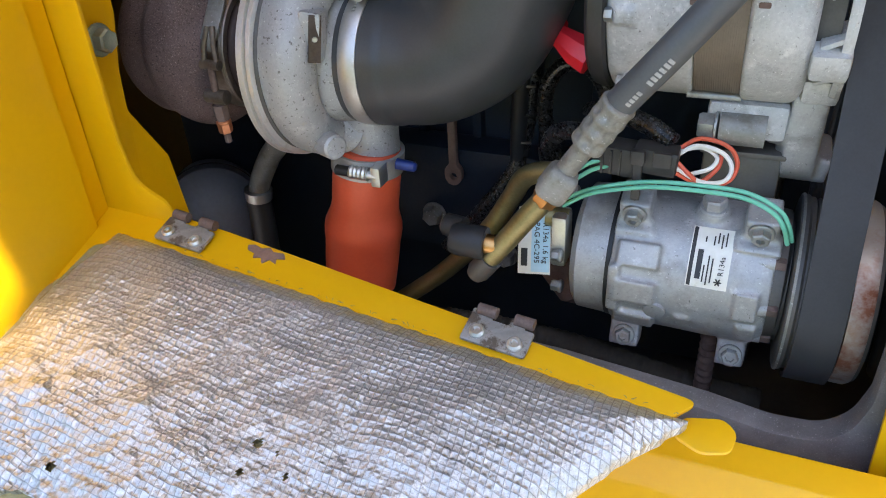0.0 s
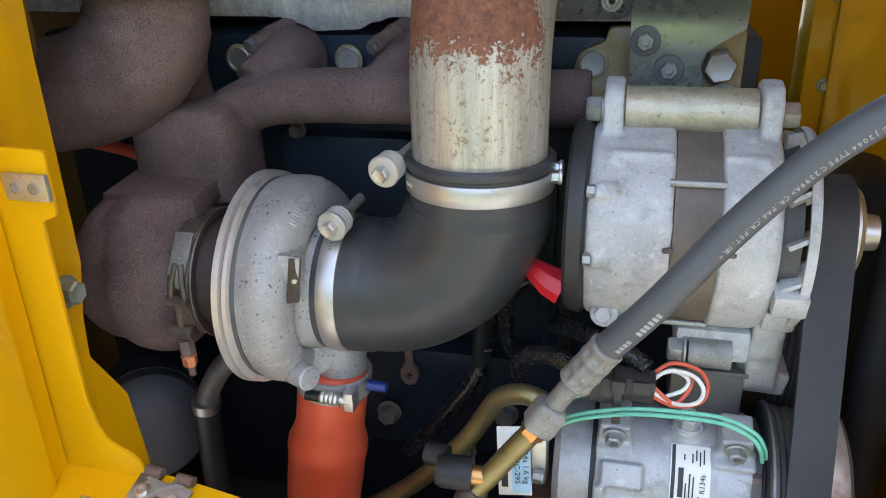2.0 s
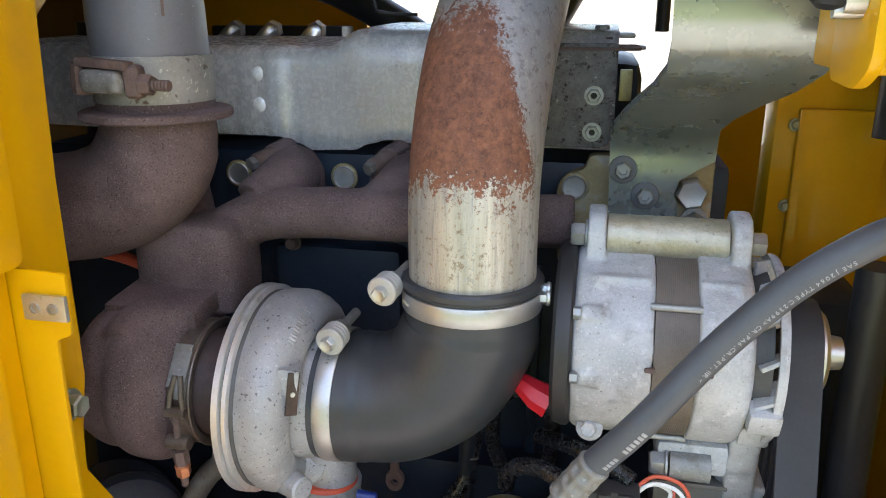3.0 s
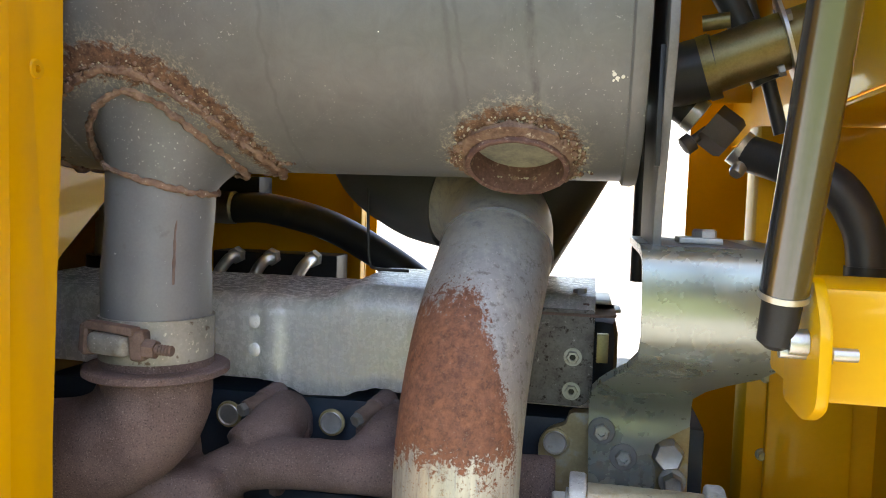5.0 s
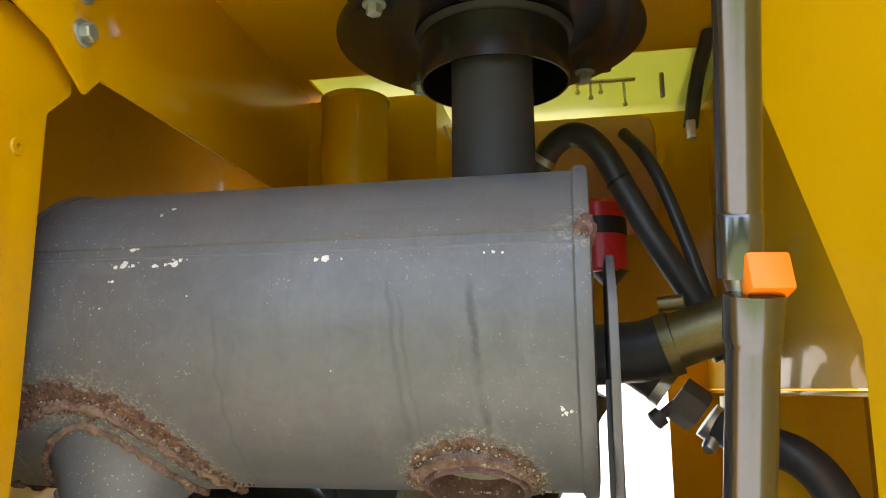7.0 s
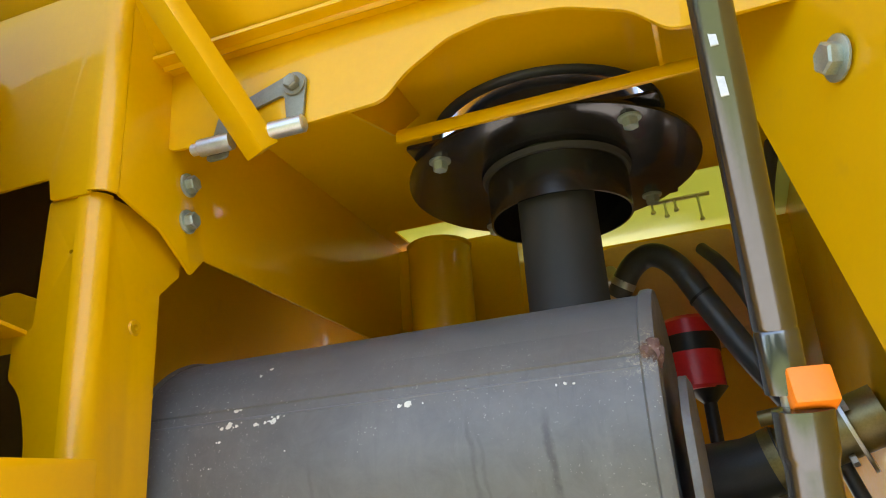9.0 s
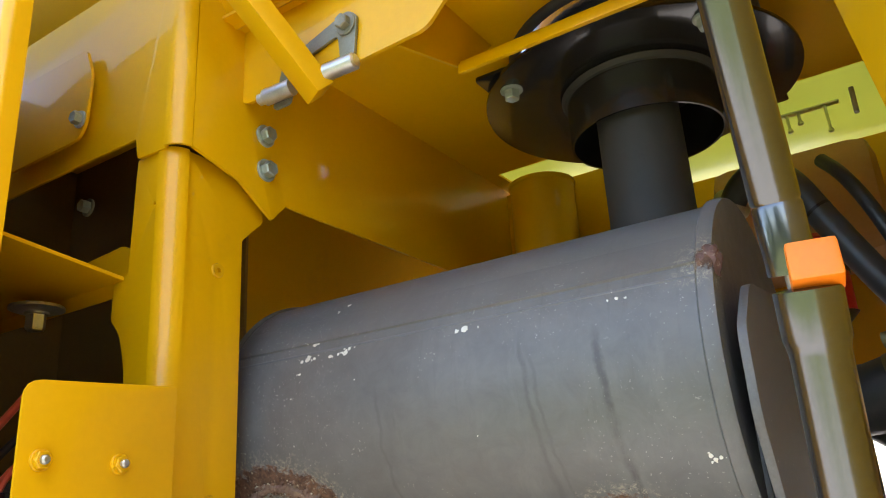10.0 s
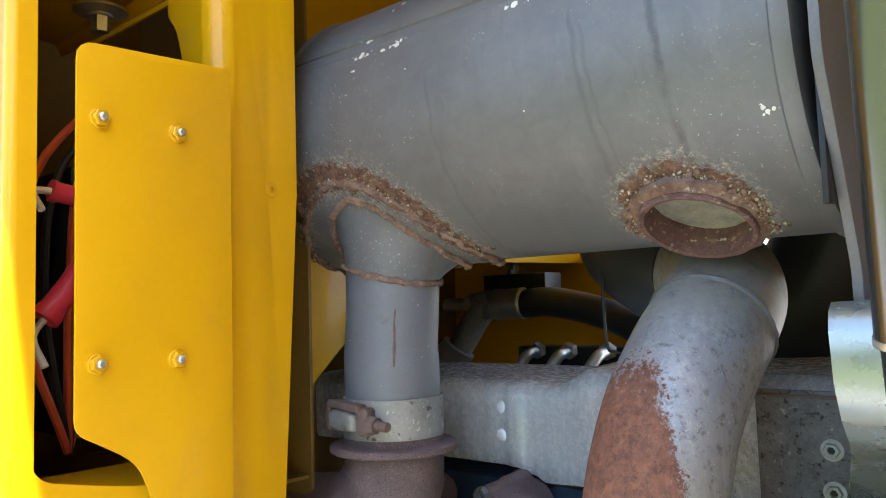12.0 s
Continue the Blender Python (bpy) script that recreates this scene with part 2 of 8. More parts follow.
def muffler_paint():
    """Grey heat paint: mottled, with flecks of bare primer, faint runs, two oily drips and rust round the joints (place in metres)."""
    m, nt, b = mat_base("grey_muffler_paint")
    v = coords(nt)
    sep = nt.nodes.new("ShaderNodeSeparateXYZ")
    nt.links.new(v, sep.inputs[0])
    x, z = sep.outputs["X"], sep.outputs["Z"]
    big, mid, fine = noise_fac(nt, v, 5, 5, 0.65), noise_fac(nt, v, 34, 6, 0.75, 0.6), noise_fac(nt, v, 520, 3)
    tone = mathn(nt, "ADD", mathn(nt, "MULTIPLY", big, 0.6), mathn(nt, "MULTIPLY", mid, 0.4))
    col = mixc(nt, ramp(nt, tone, 0.36, 0.64), (0.096, 0.096, 0.094), (0.152, 0.152, 0.147))
    st = nd(nt, "ShaderNodeMapping", Scale=(70, 5, 5))
    nt.links.new(v, st.inputs["Vector"])
    run = mathn(nt, "MULTIPLY", ramp(nt, noise_fac(nt, st.outputs["Vector"], 1.0, 6, 0.7), 0.55, 0.75), ramp(nt, noise_fac(nt, v, 7, 3), 0.45, 0.62))
    col = mixc(nt, mathn(nt, "MULTIPLY", run, 0.34), col, (0.050, 0.049, 0.046))
    wob = mathn(nt, "MULTIPLY", mathn(nt, "SUBTRACT", noise_fac(nt, v, 45, 4), 0.5), 0.012)
    for x0, lean_by, wide, top, dark in ((0.1700, 0.085, 0.0045, 0.035, 0.62), (0.1050, 0.10, 0.0035, 0.040, 0.40), (0.1130, 0.12, 0.0025, 0.030, 0.30), (-0.045, 0.05, 0.0025, 0.02, 0.22)):
        off = mathn(nt, "ABSOLUTE", mathn(nt, "ADD", mathn(nt, "ADD", mathn(nt, "SUBTRACT", x, x0), mathn(nt, "MULTIPLY", z, lean_by)), wob))
        drip = mathn(nt, "MULTIPLY", ramp(nt, off, wide, wide * 0.25), ramp(nt, z, top, top - 0.02))
        drip = mathn(nt, "MULTIPLY", drip, ramp(nt, mid, 0.38, 0.55, 0.3, 1.0))
        col = mixc(nt, mathn(nt, "MULTIPLY", drip, dark), col, (0.038, 0.037, 0.035))
    pale = nd(nt, "ShaderNodeMapping", Scale=(26, 8, 8))
    nt.links.new(v, pale.inputs["Vector"])
    col = mixc(nt, ramp(nt, noise_fac(nt, pale.outputs["Vector"], 1.0, 7, 0.75), 0.56, 0.74, 0, 0.40), col, (0.185, 0.182, 0.172))
    speck = ramp(nt, noise_fac(nt, v, 420, 2, 0.5), 0.685, 0.71)
    patch = ramp(nt, noise_fac(nt, v, 11, 2, 0.5), 0.46, 0.60)
    left = ramp(nt, x, -0.06, -0.17)
    col = mixc(nt, mathn(nt, "MULTIPLY", speck, mathn(nt, "MAXIMUM", mathn(nt, "MULTIPLY", patch, 0.42), mathn(nt, "MULTIPLY", left, ramp(nt, mid, 0.40, 0.55)))), col, (0.52, 0.52, 0.47))
    scuff = mathn(nt, "MULTIPLY", left, ramp(nt, noise_fac(nt, v, 150, 6, 0.75, 0.5), 0.60, 0.70))
    col = mixc(nt, mathn(nt, "MULTIPLY", scuff, 0.40), col, (0.30, 0.30, 0.28))
    rust, jag = None, mathn(nt, "MULTIPLY", mathn(nt, "SUBTRACT", noise_fac(nt, v, 75, 8, 0.8, 0.5), 0.5), 0.050)
    for centre, r, wide in (((-0.512, 0.650, 1.850), 0.117, 0.013), ((-0.161, 0.618, 1.846), 0.049, 0.009), ((-0.062, 0.561, 2.047), 0.0, 0.014)):
        d = nt.nodes.new("ShaderNodeVectorMath")
        d.operation = "DISTANCE"
        nt.links.new(v, d.inputs[0])
        d.inputs[1].default_value = Vector(centre) - Vector((-0.32, 0.690, 1.979))
        f = mathn(nt, "SUBTRACT", wide, mathn(nt, "ADD", mathn(nt, "ABSOLUTE", mathn(nt, "SUBTRACT", d.outputs["Value"], r)), jag))
        rust = f if rust is None else mathn(nt, "MAXIMUM", rust, f)
    fr = ramp(nt, rust, 0.0, 0.004)
    rc = mixc(nt, ramp(nt, noise_fac(nt, v, 120, 6, 0.75), 0.35, 0.65), (0.048, 0.022, 0.015), (0.20, 0.105, 0.060))
    rc = mixc(nt, ramp(nt, noise_fac(nt, v, 230, 5, 0.75), 0.58, 0.66), rc, (0.40, 0.33, 0.22))
    edge = mathn(nt, "MULTIPLY", ramp(nt, rust, -0.014, -0.001), ramp(nt, noise_fac(nt, v, 240, 8, 0.85, 0.6), 0.50, 0.60))
    col = mixc(nt, mathn(nt, "MULTIPLY", edge, 0.85), col, (0.43, 0.39, 0.29))
    col = mixc(nt, fr, col, rc)
    nt.links.new(col, b.inputs["Base Color"])
    nt.links.new(mathn(nt, "ADD", ramp(nt, mid, 0.3, 0.7, 0.34, 0.50), mathn(nt, "MULTIPLY", fr, 0.45)), b.inputs["Roughness"])
    h = mathn(nt, "ADD", mathn(nt, "ADD", mathn(nt, "MULTIPLY", fine, 0.12), mathn(nt, "MULTIPLY", mid, 0.25)), mathn(nt, "MULTIPLY", fr, noise_fac(nt, v, 200, 5)))
    bump(nt, b, h, 0.5, 0.0016)
    return m


def intake_steel():
    """Zinc-coated steel pipe: bare grey bend, a rusted stretch with a ragged edge, pale stained coating below."""
    m, nt, b = mat_base("zinc_and_rust_pipe")
    v = coords(nt)
    sep = nt.nodes.new("ShaderNodeSeparateXYZ")
    nt.links.new(v, sep.inputs[0])
    n1, n2, fine = noise_fac(nt, v, 14, 6, 0.7), noise_fac(nt, v, 120, 7, 0.8), noise_fac(nt, v, 500, 3)
    st = nd(nt, "ShaderNodeMapping", Scale=(110, 110, 6))
    nt.links.new(v, st.inputs["Vector"])
    drip = noise_fac(nt, st.outputs["Vector"], 1.0, 4)
    wob = mathn(nt, "ADD", mathn(nt, "MULTIPLY", mathn(nt, "SUBTRACT", n1, 0.5), 0.06), mathn(nt, "ADD", mathn(nt, "MULTIPLY", mathn(nt, "SUBTRACT", n2, 0.5), 0.13), mathn(nt, "MULTIPLY", mathn(nt, "SUBTRACT", noise_fac(nt, v, 330, 6, 0.8), 0.5), 0.10)))
    zz = mathn(nt, "ADD", sep.outputs["Z"], wob)
    low = ramp(nt, zz, 0.092, 0.098)
    over = mathn(nt, "MAXIMUM", mathn(nt, "ADD", sep.outputs["X"], -0.004), 0.0)
    under = mathn(nt, "MAXIMUM", mathn(nt, "SUBTRACT", -0.012, sep.outputs["X"]), 0.0)
    side = mathn(nt, "ADD", zz, mathn(nt, "ADD", mathn(nt, "MULTIPLY", mathn(nt, "MULTIPLY", over, over), 58.0), mathn(nt, "MULTIPLY", under, 0.6)))
    top = ramp(nt, side, 0.238, 0.232)
    rust = mathn(nt, "MULTIPLY", low, top)
    fleck = ramp(nt, n2, 0.56, 0.62)
    pale = mixc(nt, ramp(nt, drip, 0.35, 0.7), (0.37, 0.355, 0.30), (0.57, 0.555, 0.495))
    pale = mixc(nt, mathn(nt, "MULTIPLY", ramp(nt, noise_fac(nt, st.outputs["Vector"], 1.9, 6, 0.75), 0.52, 0.62), 0.7), pale, (0.27, 0.275, 0.275))
    pale = mixc(nt, mathn(nt, "MULTIPLY", ramp(nt, noise_fac(nt, v, 420, 4, 0.7), 0.60, 0.66), 0.8), pale, (0.30, 0.155, 0.07))
    pale = mixc(nt, mathn(nt, "MULTIPLY", fleck, 0.8), pale, (0.20, 0.15, 0.10))
    grey = mixc(nt, ramp(nt, n1, 0.35, 0.7), (0.235, 0.24, 0.25), (0.34, 0.345, 0.35))
    grey = mixc(nt, mathn(nt, "MULTIPLY", ramp(nt, n2, 0.53, 0.62), 0.75), grey, (0.12, 0.11, 0.10))
    grey = mixc(nt, mathn(nt, "MULTIPLY", ramp(nt, noise_fac(nt, v, 380, 5, 0.7), 0.60, 0.66), 0.7), grey, (0.55, 0.54, 0.50))
    grey = mixc(nt, mathn(nt, "MULTIPLY", ramp(nt, drip, 0.52, 0.70), 0.45), grey, (0.48, 0.47, 0.44))
    bloom = mathn(nt, "MULTIPLY", ramp(nt, sep.outputs["Z"], 0.25, 0.29), ramp(nt, mathn(nt, "ADD", n1, mathn(nt, "MULTIPLY", n2, 0.5)), 0.66, 0.80))
    grey = mixc(nt, mathn(nt, "MULTIPLY", bloom, 0.75), grey, (0.46, 0.455, 0.40))
    upper = ramp(nt, sep.outputs["Z"], 0.10, 0.17)
    clean = mixc(nt, upper, pale, grey)
    rc = mixc(nt, ramp(nt, n2, 0.38, 0.62), (0.095, 0.036, 0.022), (0.255, 0.105, 0.056))
    rc = mixc(nt, mathn(nt, "MULTIPLY", ramp(nt, n1, 0.45, 0.7), 0.6), rc, (0.155, 0.072, 0.056))
    rc = mixc(nt, mathn(nt, "MULTIPLY", ramp(nt, noise_fac(nt, v, 260, 7, 0.8), 0.58, 0.68), 0.4), rc, (0.36, 0.27, 0.19))
    rc = mixc(nt, mathn(nt, "MULTIPLY", ramp(nt, noise_fac(nt, v, 170, 5, 0.7), 0.58, 0.68), 0.8), rc, (0.075, 0.035, 0.025))
    col = mixc(nt, rust, clean, rc)
    nt.links.new(col, b.inputs["Base Color"])
    nt.links.new(mathn(nt, "ADD", mathn(nt, "MULTIPLY", rust, 0.4), 0.42), b.inputs["Roughness"])
    nt.links.new(mathn(nt, "MULTIPLY", mathn(nt, "SUBTRACT", 1.0, rust), 0.45), b.inputs["Metallic"])
    bump(nt, b, mathn(nt, "ADD", mathn(nt, "MULTIPLY", rust, n2), mathn(nt, "MULTIPLY", fine, 0.2)), 0.5, 0.0012)
    return m


def foil():
    """Crinkled aluminium foil over a scrim whose threads make a grid of about 5 mm."""
    m, nt, b = mat_base("scrim_foil")
    v = coords(nt)
    warp = nd(nt, "ShaderNodeTexNoise", Scale=9.0, Detail=2.0)
    nt.links.new(v, warp.inputs["Vector"])
    add = nt.nodes.new("ShaderNodeVectorMath")
    add.operation = "MULTIPLY_ADD"
    nt.links.new(warp.outputs["Color"], add.inputs[0])
    add.inputs[1].default_value = (0.010, 0.010, 0.0)
    nt.links.new(v, add.inputs[2])
    sep = nt.nodes.new("ShaderNodeSeparateXYZ")
    nt.links.new(add.outputs[0], sep.inputs[0])
    skew = mathn(nt, "ADD", sep.outputs["Y"], mathn(nt, "MULTIPLY", sep.outputs["X"], 0.063))
    lines = wide = None
    for way, pitch in ((sep.outputs["X"], 0.0050), (skew, 0.0047)):
        saw = mathn(nt, "PINGPONG", way, pitch / 2)
        line, soft = ramp(nt, saw, 0.0, 0.00050, 1.0, 0.0), ramp(nt, saw, 0.0, 0.0015, 1.0, 0.0)
        lines = line if lines is None else mathn(nt, "MAXIMUM", lines, line)
        wide = soft if wide is None else mathn(nt, "MAXIMUM", wide, soft)
    n1, n2, n3 = noise_fac(nt, v, 30, 5, 0.65, 0.6), noise_fac(nt, v, 170, 6, 0.75, 1.2), noise_fac(nt, v, 620, 3, 0.7)
    col = mixc(nt, ramp(nt, n2, 0.3, 0.7), (0.42, 0.420, 0.416), (0.68, 0.678, 0.67))
    seen = ramp(nt, noise_fac(nt, v, 14, 3), 0.32, 0.55, 0.45, 1.0)
    thread = mathn(nt, "MULTIPLY", lines, seen)
    col = mixc(nt, mathn(nt, "MULTIPLY", thread, 0.75), col, (0.15, 0.148, 0.142))
    col = mixc(nt, mathn(nt, "MULTIPLY", ramp(nt, n3, 0.56, 0.66), 0.55), col, (0.22, 0.216, 0.21))
    nt.links.new(col, b.inputs["Base Color"])
    b.inputs["Metallic"].default_value = 0.70
    nt.links.new(ramp(nt, n2, 0.3, 0.7, 0.26, 0.44), b.inputs["Roughness"])
    facets = []
    for size in (150.0, 300.0):
        vo = nd(nt, "ShaderNodeTexVoronoi", Scale=size)
        nt.links.new(add.outputs[0], vo.inputs["Vector"])
        facets.append(vo.outputs["Distance"])
    crease = mathn(nt, "ADD", mathn(nt, "MULTIPLY", facets[0], 0.55), mathn(nt, "MULTIPLY", facets[1], 0.55))
    h = mathn(nt, "ADD", mathn(nt, "MULTIPLY", mathn(nt, "MULTIPLY", wide, seen), 0.45), mathn(nt, "ADD", mathn(nt, "MULTIPLY", n1, 0.30), mathn(nt, "ADD", crease, mathn(nt, "MULTIPLY", n2, 0.45))))
    bump(nt, b, h, 0.8, 0.0013)
    return m


def galvanised():
    """Pressed galvanised sheet: bright vertical runs, white bloom, patches of dark mottling."""
    m, nt, b = mat_base("galvanised_sheet")
    v = coords(nt)
    st = nd(nt, "ShaderNodeMapping", Scale=(30, 12, 4))
    nt.links.new(v, st.inputs["Vector"])
    run, mott, fine = noise_fac(nt, st.outputs["Vector"], 1.0, 7, 0.75), noise_fac(nt, v, 120, 7, 0.8), noise_fac(nt, v, 420, 4)
    area = noise_fac(nt, v, 9, 3)
    col = mixc(nt, ramp(nt, run, 0.36, 0.64), (0.66, 0.665, 0.66), (0.92, 0.925, 0.915))
    col = mixc(nt, mathn(nt, "MULTIPLY", ramp(nt, noise_fac(nt, v, 60, 7, 0.8), 0.54, 0.68), 0.5), col, (0.78, 0.79, 0.79))
    dark = mathn(nt, "MULTIPLY", ramp(nt, noise_fac(nt, v, 260, 6, 0.75), 0.545, 0.60), ramp(nt, area, 0.48, 0.60, 0.0, 1.0))
    col = mixc(nt, mathn(nt, "MULTIPLY", dark, 0.65), col, (0.17, 0.168, 0.16))
    nt.links.new(col, b.inputs["Base Color"])
    b.inputs["Metallic"].default_value = 0.16
    nt.links.new(ramp(nt, mathn(nt, "ADD", mott, mathn(nt, "MULTIPLY", dark, 0.2)), 0.4, 0.7, 0.18, 0.42), b.inputs["Roughness"])
    bump(nt, b, mathn(nt, "ADD", mott, mathn(nt, "MULTIPLY", fine, 0.4)), 0.22, 0.0007)
    return m


def daylight_sheet():
    """Added translucent sheet, coloured to shine pale yellow-green under the sun."""
    m, nt, b = mat_base("added_translucent_sheet")
    v = coords(nt)
    glow = nt.nodes.new("ShaderNodeBsdfTranslucent")
    nt.links.new(mixc(nt, noise_fac(nt, v, 6, 5), (0.165, 0.182, 0.060), (0.215, 0.230, 0.090)), glow.inputs["Color"])
    b.inputs["Base Color"].default_value = (0.30, 0.31, 0.16, 1.0)
    b.inputs["Roughness"].default_value = 0.5
    both = nt.nodes.new("ShaderNodeAddShader")
    nt.links.new(glow.outputs[0], both.inputs[0])
    nt.links.new(b.outputs[0], both.inputs[1])
    nt.links.new(both.outputs[0], nt.nodes["Material Output"].inputs["Surface"])
    return m


def yard():
    """Pale gravel yard under and behind the machine, mown grass in front of it."""
    m, nt, b = mat_base("gravel_and_mown_grass")
    v = coords(nt)
    sep = nt.nodes.new("ShaderNodeSeparateXYZ")
    nt.links.new(v, sep.inputs[0])
    n1, n2 = noise_fac(nt, v, 0.8, 5), noise_fac(nt, v, 28, 4)
    gravel = mixc(nt, ramp(nt, n2, 0.3, 0.7), (0.27, 0.262, 0.24), (0.41, 0.40, 0.375))
    grass = mixc(nt, ramp(nt, mathn(nt, "ADD", mathn(nt, "MULTIPLY", n1, 0.5), mathn(nt, "MULTIPLY", n2, 0.5)), 0.3, 0.7), (0.085, 0.120, 0.030), (0.19, 0.225, 0.075))
    lawn = ramp(nt, mathn(nt, "ADD", sep.outputs["Y"], mathn(nt, "MULTIPLY", n1, 1.6)), -1.2, -2.4)
    nt.links.new(mixc(nt, lawn, gravel, grass), b.inputs["Base Color"])
    b.inputs["Roughness"].default_value = 0.92
    bump(nt, b, n2, 0.8, 0.02)
    return m


MUFFLER, INTAKE, FOIL, GALV, GRAVEL, DAYLIGHT_SHEET = muffler_paint(), intake_steel(), foil(), galvanised(), yard(), daylight_sheet()

# ---- building tools ----
Z = Vector((0, 0, 1))


def turn_to(axis):
    return Vector(axis).to_track_quat("Z", "Y").to_matrix().to_4x4()


def thing(name, at, label, category, group=""):
    ob = new(name)
    ob.empty_display_size = 0.02
    ob.location = at
    return tagged(ob, label, category, group)


def base_of(ob):
    at = Vector((0, 0, 0))
    while ob is not None:
        at += ob.location
        ob = ob.parent
    return at


def part(name, bm, material, parent, label="", sharp=32):
    """Links a bmesh, given in world places, as one mesh under a thing or part."""
    me = bpy.data.meshes.new(name)
    bmesh.ops.recalc_face_normals(bm, faces=bm.faces[:])
    bm.to_mesh(me)
    bm.free()
    if parent is not None:
        me.transform(Matrix.Translation(-base_of(parent)))
    me.polygons.foreach_set("use_smooth", [True] * len(me.polygons))
    me.set_sharp_from_angle(angle=radians(sharp))
    me.materials.append(material)
    ob = new(name, me)
    ob.parent = parent
    return tagged(ob, label) if label else ob


def single(name, bm, material, label, category, at=None, kind="", group="", sharp=32):
    """A thing or piece of the setting that is one mesh."""
    ob = part(name, bm, material, None, "", sharp)
    if at is not None:
        ob.data.transform(Matrix.Translation(-Vector(at)))
        ob.location = at
    return tagged(ob, label, category, group, kind)


def lathe(profile, at, axis, bm=None, seg=48, closed=False):
    """Turns (height, radius) pairs about an axis through at."""
    bm = bm or bmesh.new()
    m = Matrix.Translation(at) @ turn_to(axis)
    rings = []
    for h, r in profile:
        rings.append([bm.verts.new(m @ Vector((r * math.cos(2 * math.pi * i / seg), r * math.sin(2 * math.pi * i / seg), h))) for i in range(seg)])
    pairs = list(zip(rings, rings[1:])) + ([(rings[-1], rings[0])] if closed else [])
    for a, b in pairs:
        for i in range(seg):
            j = (i + 1) % seg
            bm.faces.new((a[i], a[j], b[j], b[i]))
    if not closed:
        for ring in (rings[0], rings[-1]):
            bm.faces.new(ring)
    return bm


def spline(points, n=10):
    p = [Vector(q) for q in points]
    p = [2 * p[0] - p[1]] + p + [2 * p[-1] - p[-2]]
    out = []
    for i in range(1, len(p) - 2):
        a, b, c, d = p[i - 1:i + 3]
        for k in range(n):
            t = k / n
            out.append(0.5 * (2 * b + (c - a) * t + (2 * a - 5 * b + 4 * c - d) * t * t + (3 * b - a - 3 * c + d) * t ** 3))
    return out + [p[-2]]


def sweep(points, r, seg=16, bm=None, hollow=0.0):
    """A tube along points; r one radius or one for each point; hollow: wall thickness of open ends."""
    bm = bm or bmesh.new()
    pts = [Vector(q) for q in points]
    rs = list(r) if isinstance(r, (list, tuple)) else [r] * len(pts)
    tang = [(pts[min(i + 1, len(pts) - 1)] - pts[max(i - 1, 0)]).normalized() for i in range(len(pts))]
    side = tang[0].orthogonal().normalized()
    rings, inner = [], []
    for i, (p, t) in enumerate(zip(pts, tang)):
        side = (side - t * side.dot(t)).normalized()
        up = t.cross(side)
        way = [side * math.cos(2 * math.pi * k / seg) + up * math.sin(2 * math.pi * k / seg) for k in range(seg)]
        rings.append([bm.verts.new(p + w * rs[i]) for w in way])
        if hollow:
            inner.append([bm.verts.new(p + w * (rs[i] - hollow)) for w in way])
    for shell in (rings, inner):
        for a, b in zip(shell, shell[1:]):
            for i in range(seg):
                j = (i + 1) % seg
                bm.faces.new((a[i], a[j], b[j], b[i]))
    for e in (0, -1):
        if hollow:
            for i in range(seg):
                j = (i + 1) % seg
                bm.faces.new((rings[e][i], rings[e][j], inner[e][j], inner[e][i]))
        else:
            bm.faces.new(rings[e])
    return bm


def resample(points, rs, n):
    """Even radii list along a spline made with n steps a span."""
    out = []
    for a, b in zip(rs, rs[1:]):
        out += [a + (b - a) * k / n for k in range(n)]
    return out + [rs[-1]]


def soften(bm, width, seg=2, angle=30):
    edges = [e for e in bm.edges if len(e.link_faces) == 2 and e.calc_face_angle(0) > radians(angle)]
    bmesh.ops.bevel(bm, geom=edges, offset=width, segments=seg, affect="EDGES", profile=0.6, clamp_overlap=True)
    return bm


def box(at, size, bevel=0.002, rot=(0, 0, 0), bm=None):
    one = bmesh.new()
    bmesh.ops.create_cube(one, size=1.0, matrix=Matrix.Diagonal((*size, 1)))
    if bevel:
        soften(one, bevel)
    one.transform(pose(*at, *rot))
    return merge(bm, one)


def merge(bm, other):
    if bm is None:
        return other
    me = bpy.data.meshes.new("scratch")
    other.to_mesh(me)
    other.free()
    bm.from_mesh(me)
    bpy.data.meshes.remove(me)
    return bm


def rounded(poly, r, n=4):
    """A flat outline with its corners rounded: points are (u, v) or (u, v, radius)."""
    out = []
    k = len(poly)
    for i in range(k):
        b = Vector(poly[i][:2])
        a, c = Vector(poly[i - 1][:2]), Vector(poly[(i + 1) % k][:2])
        rr = poly[i][2] if len(poly[i]) > 2 else r
        rr = min(rr, 0.45 * (a - b).length, 0.45 * (c - b).length)
        p, q = b + (a - b).normalized() * rr, b + (c - b).normalized() * rr
        if rr < 1e-5:
            out.append(b)
            continue
        for s in range(n + 1):
            t = s / n
            out.append((1 - t) ** 2 * p + 2 * t * (1 - t) * b + t * t * q)
    return out


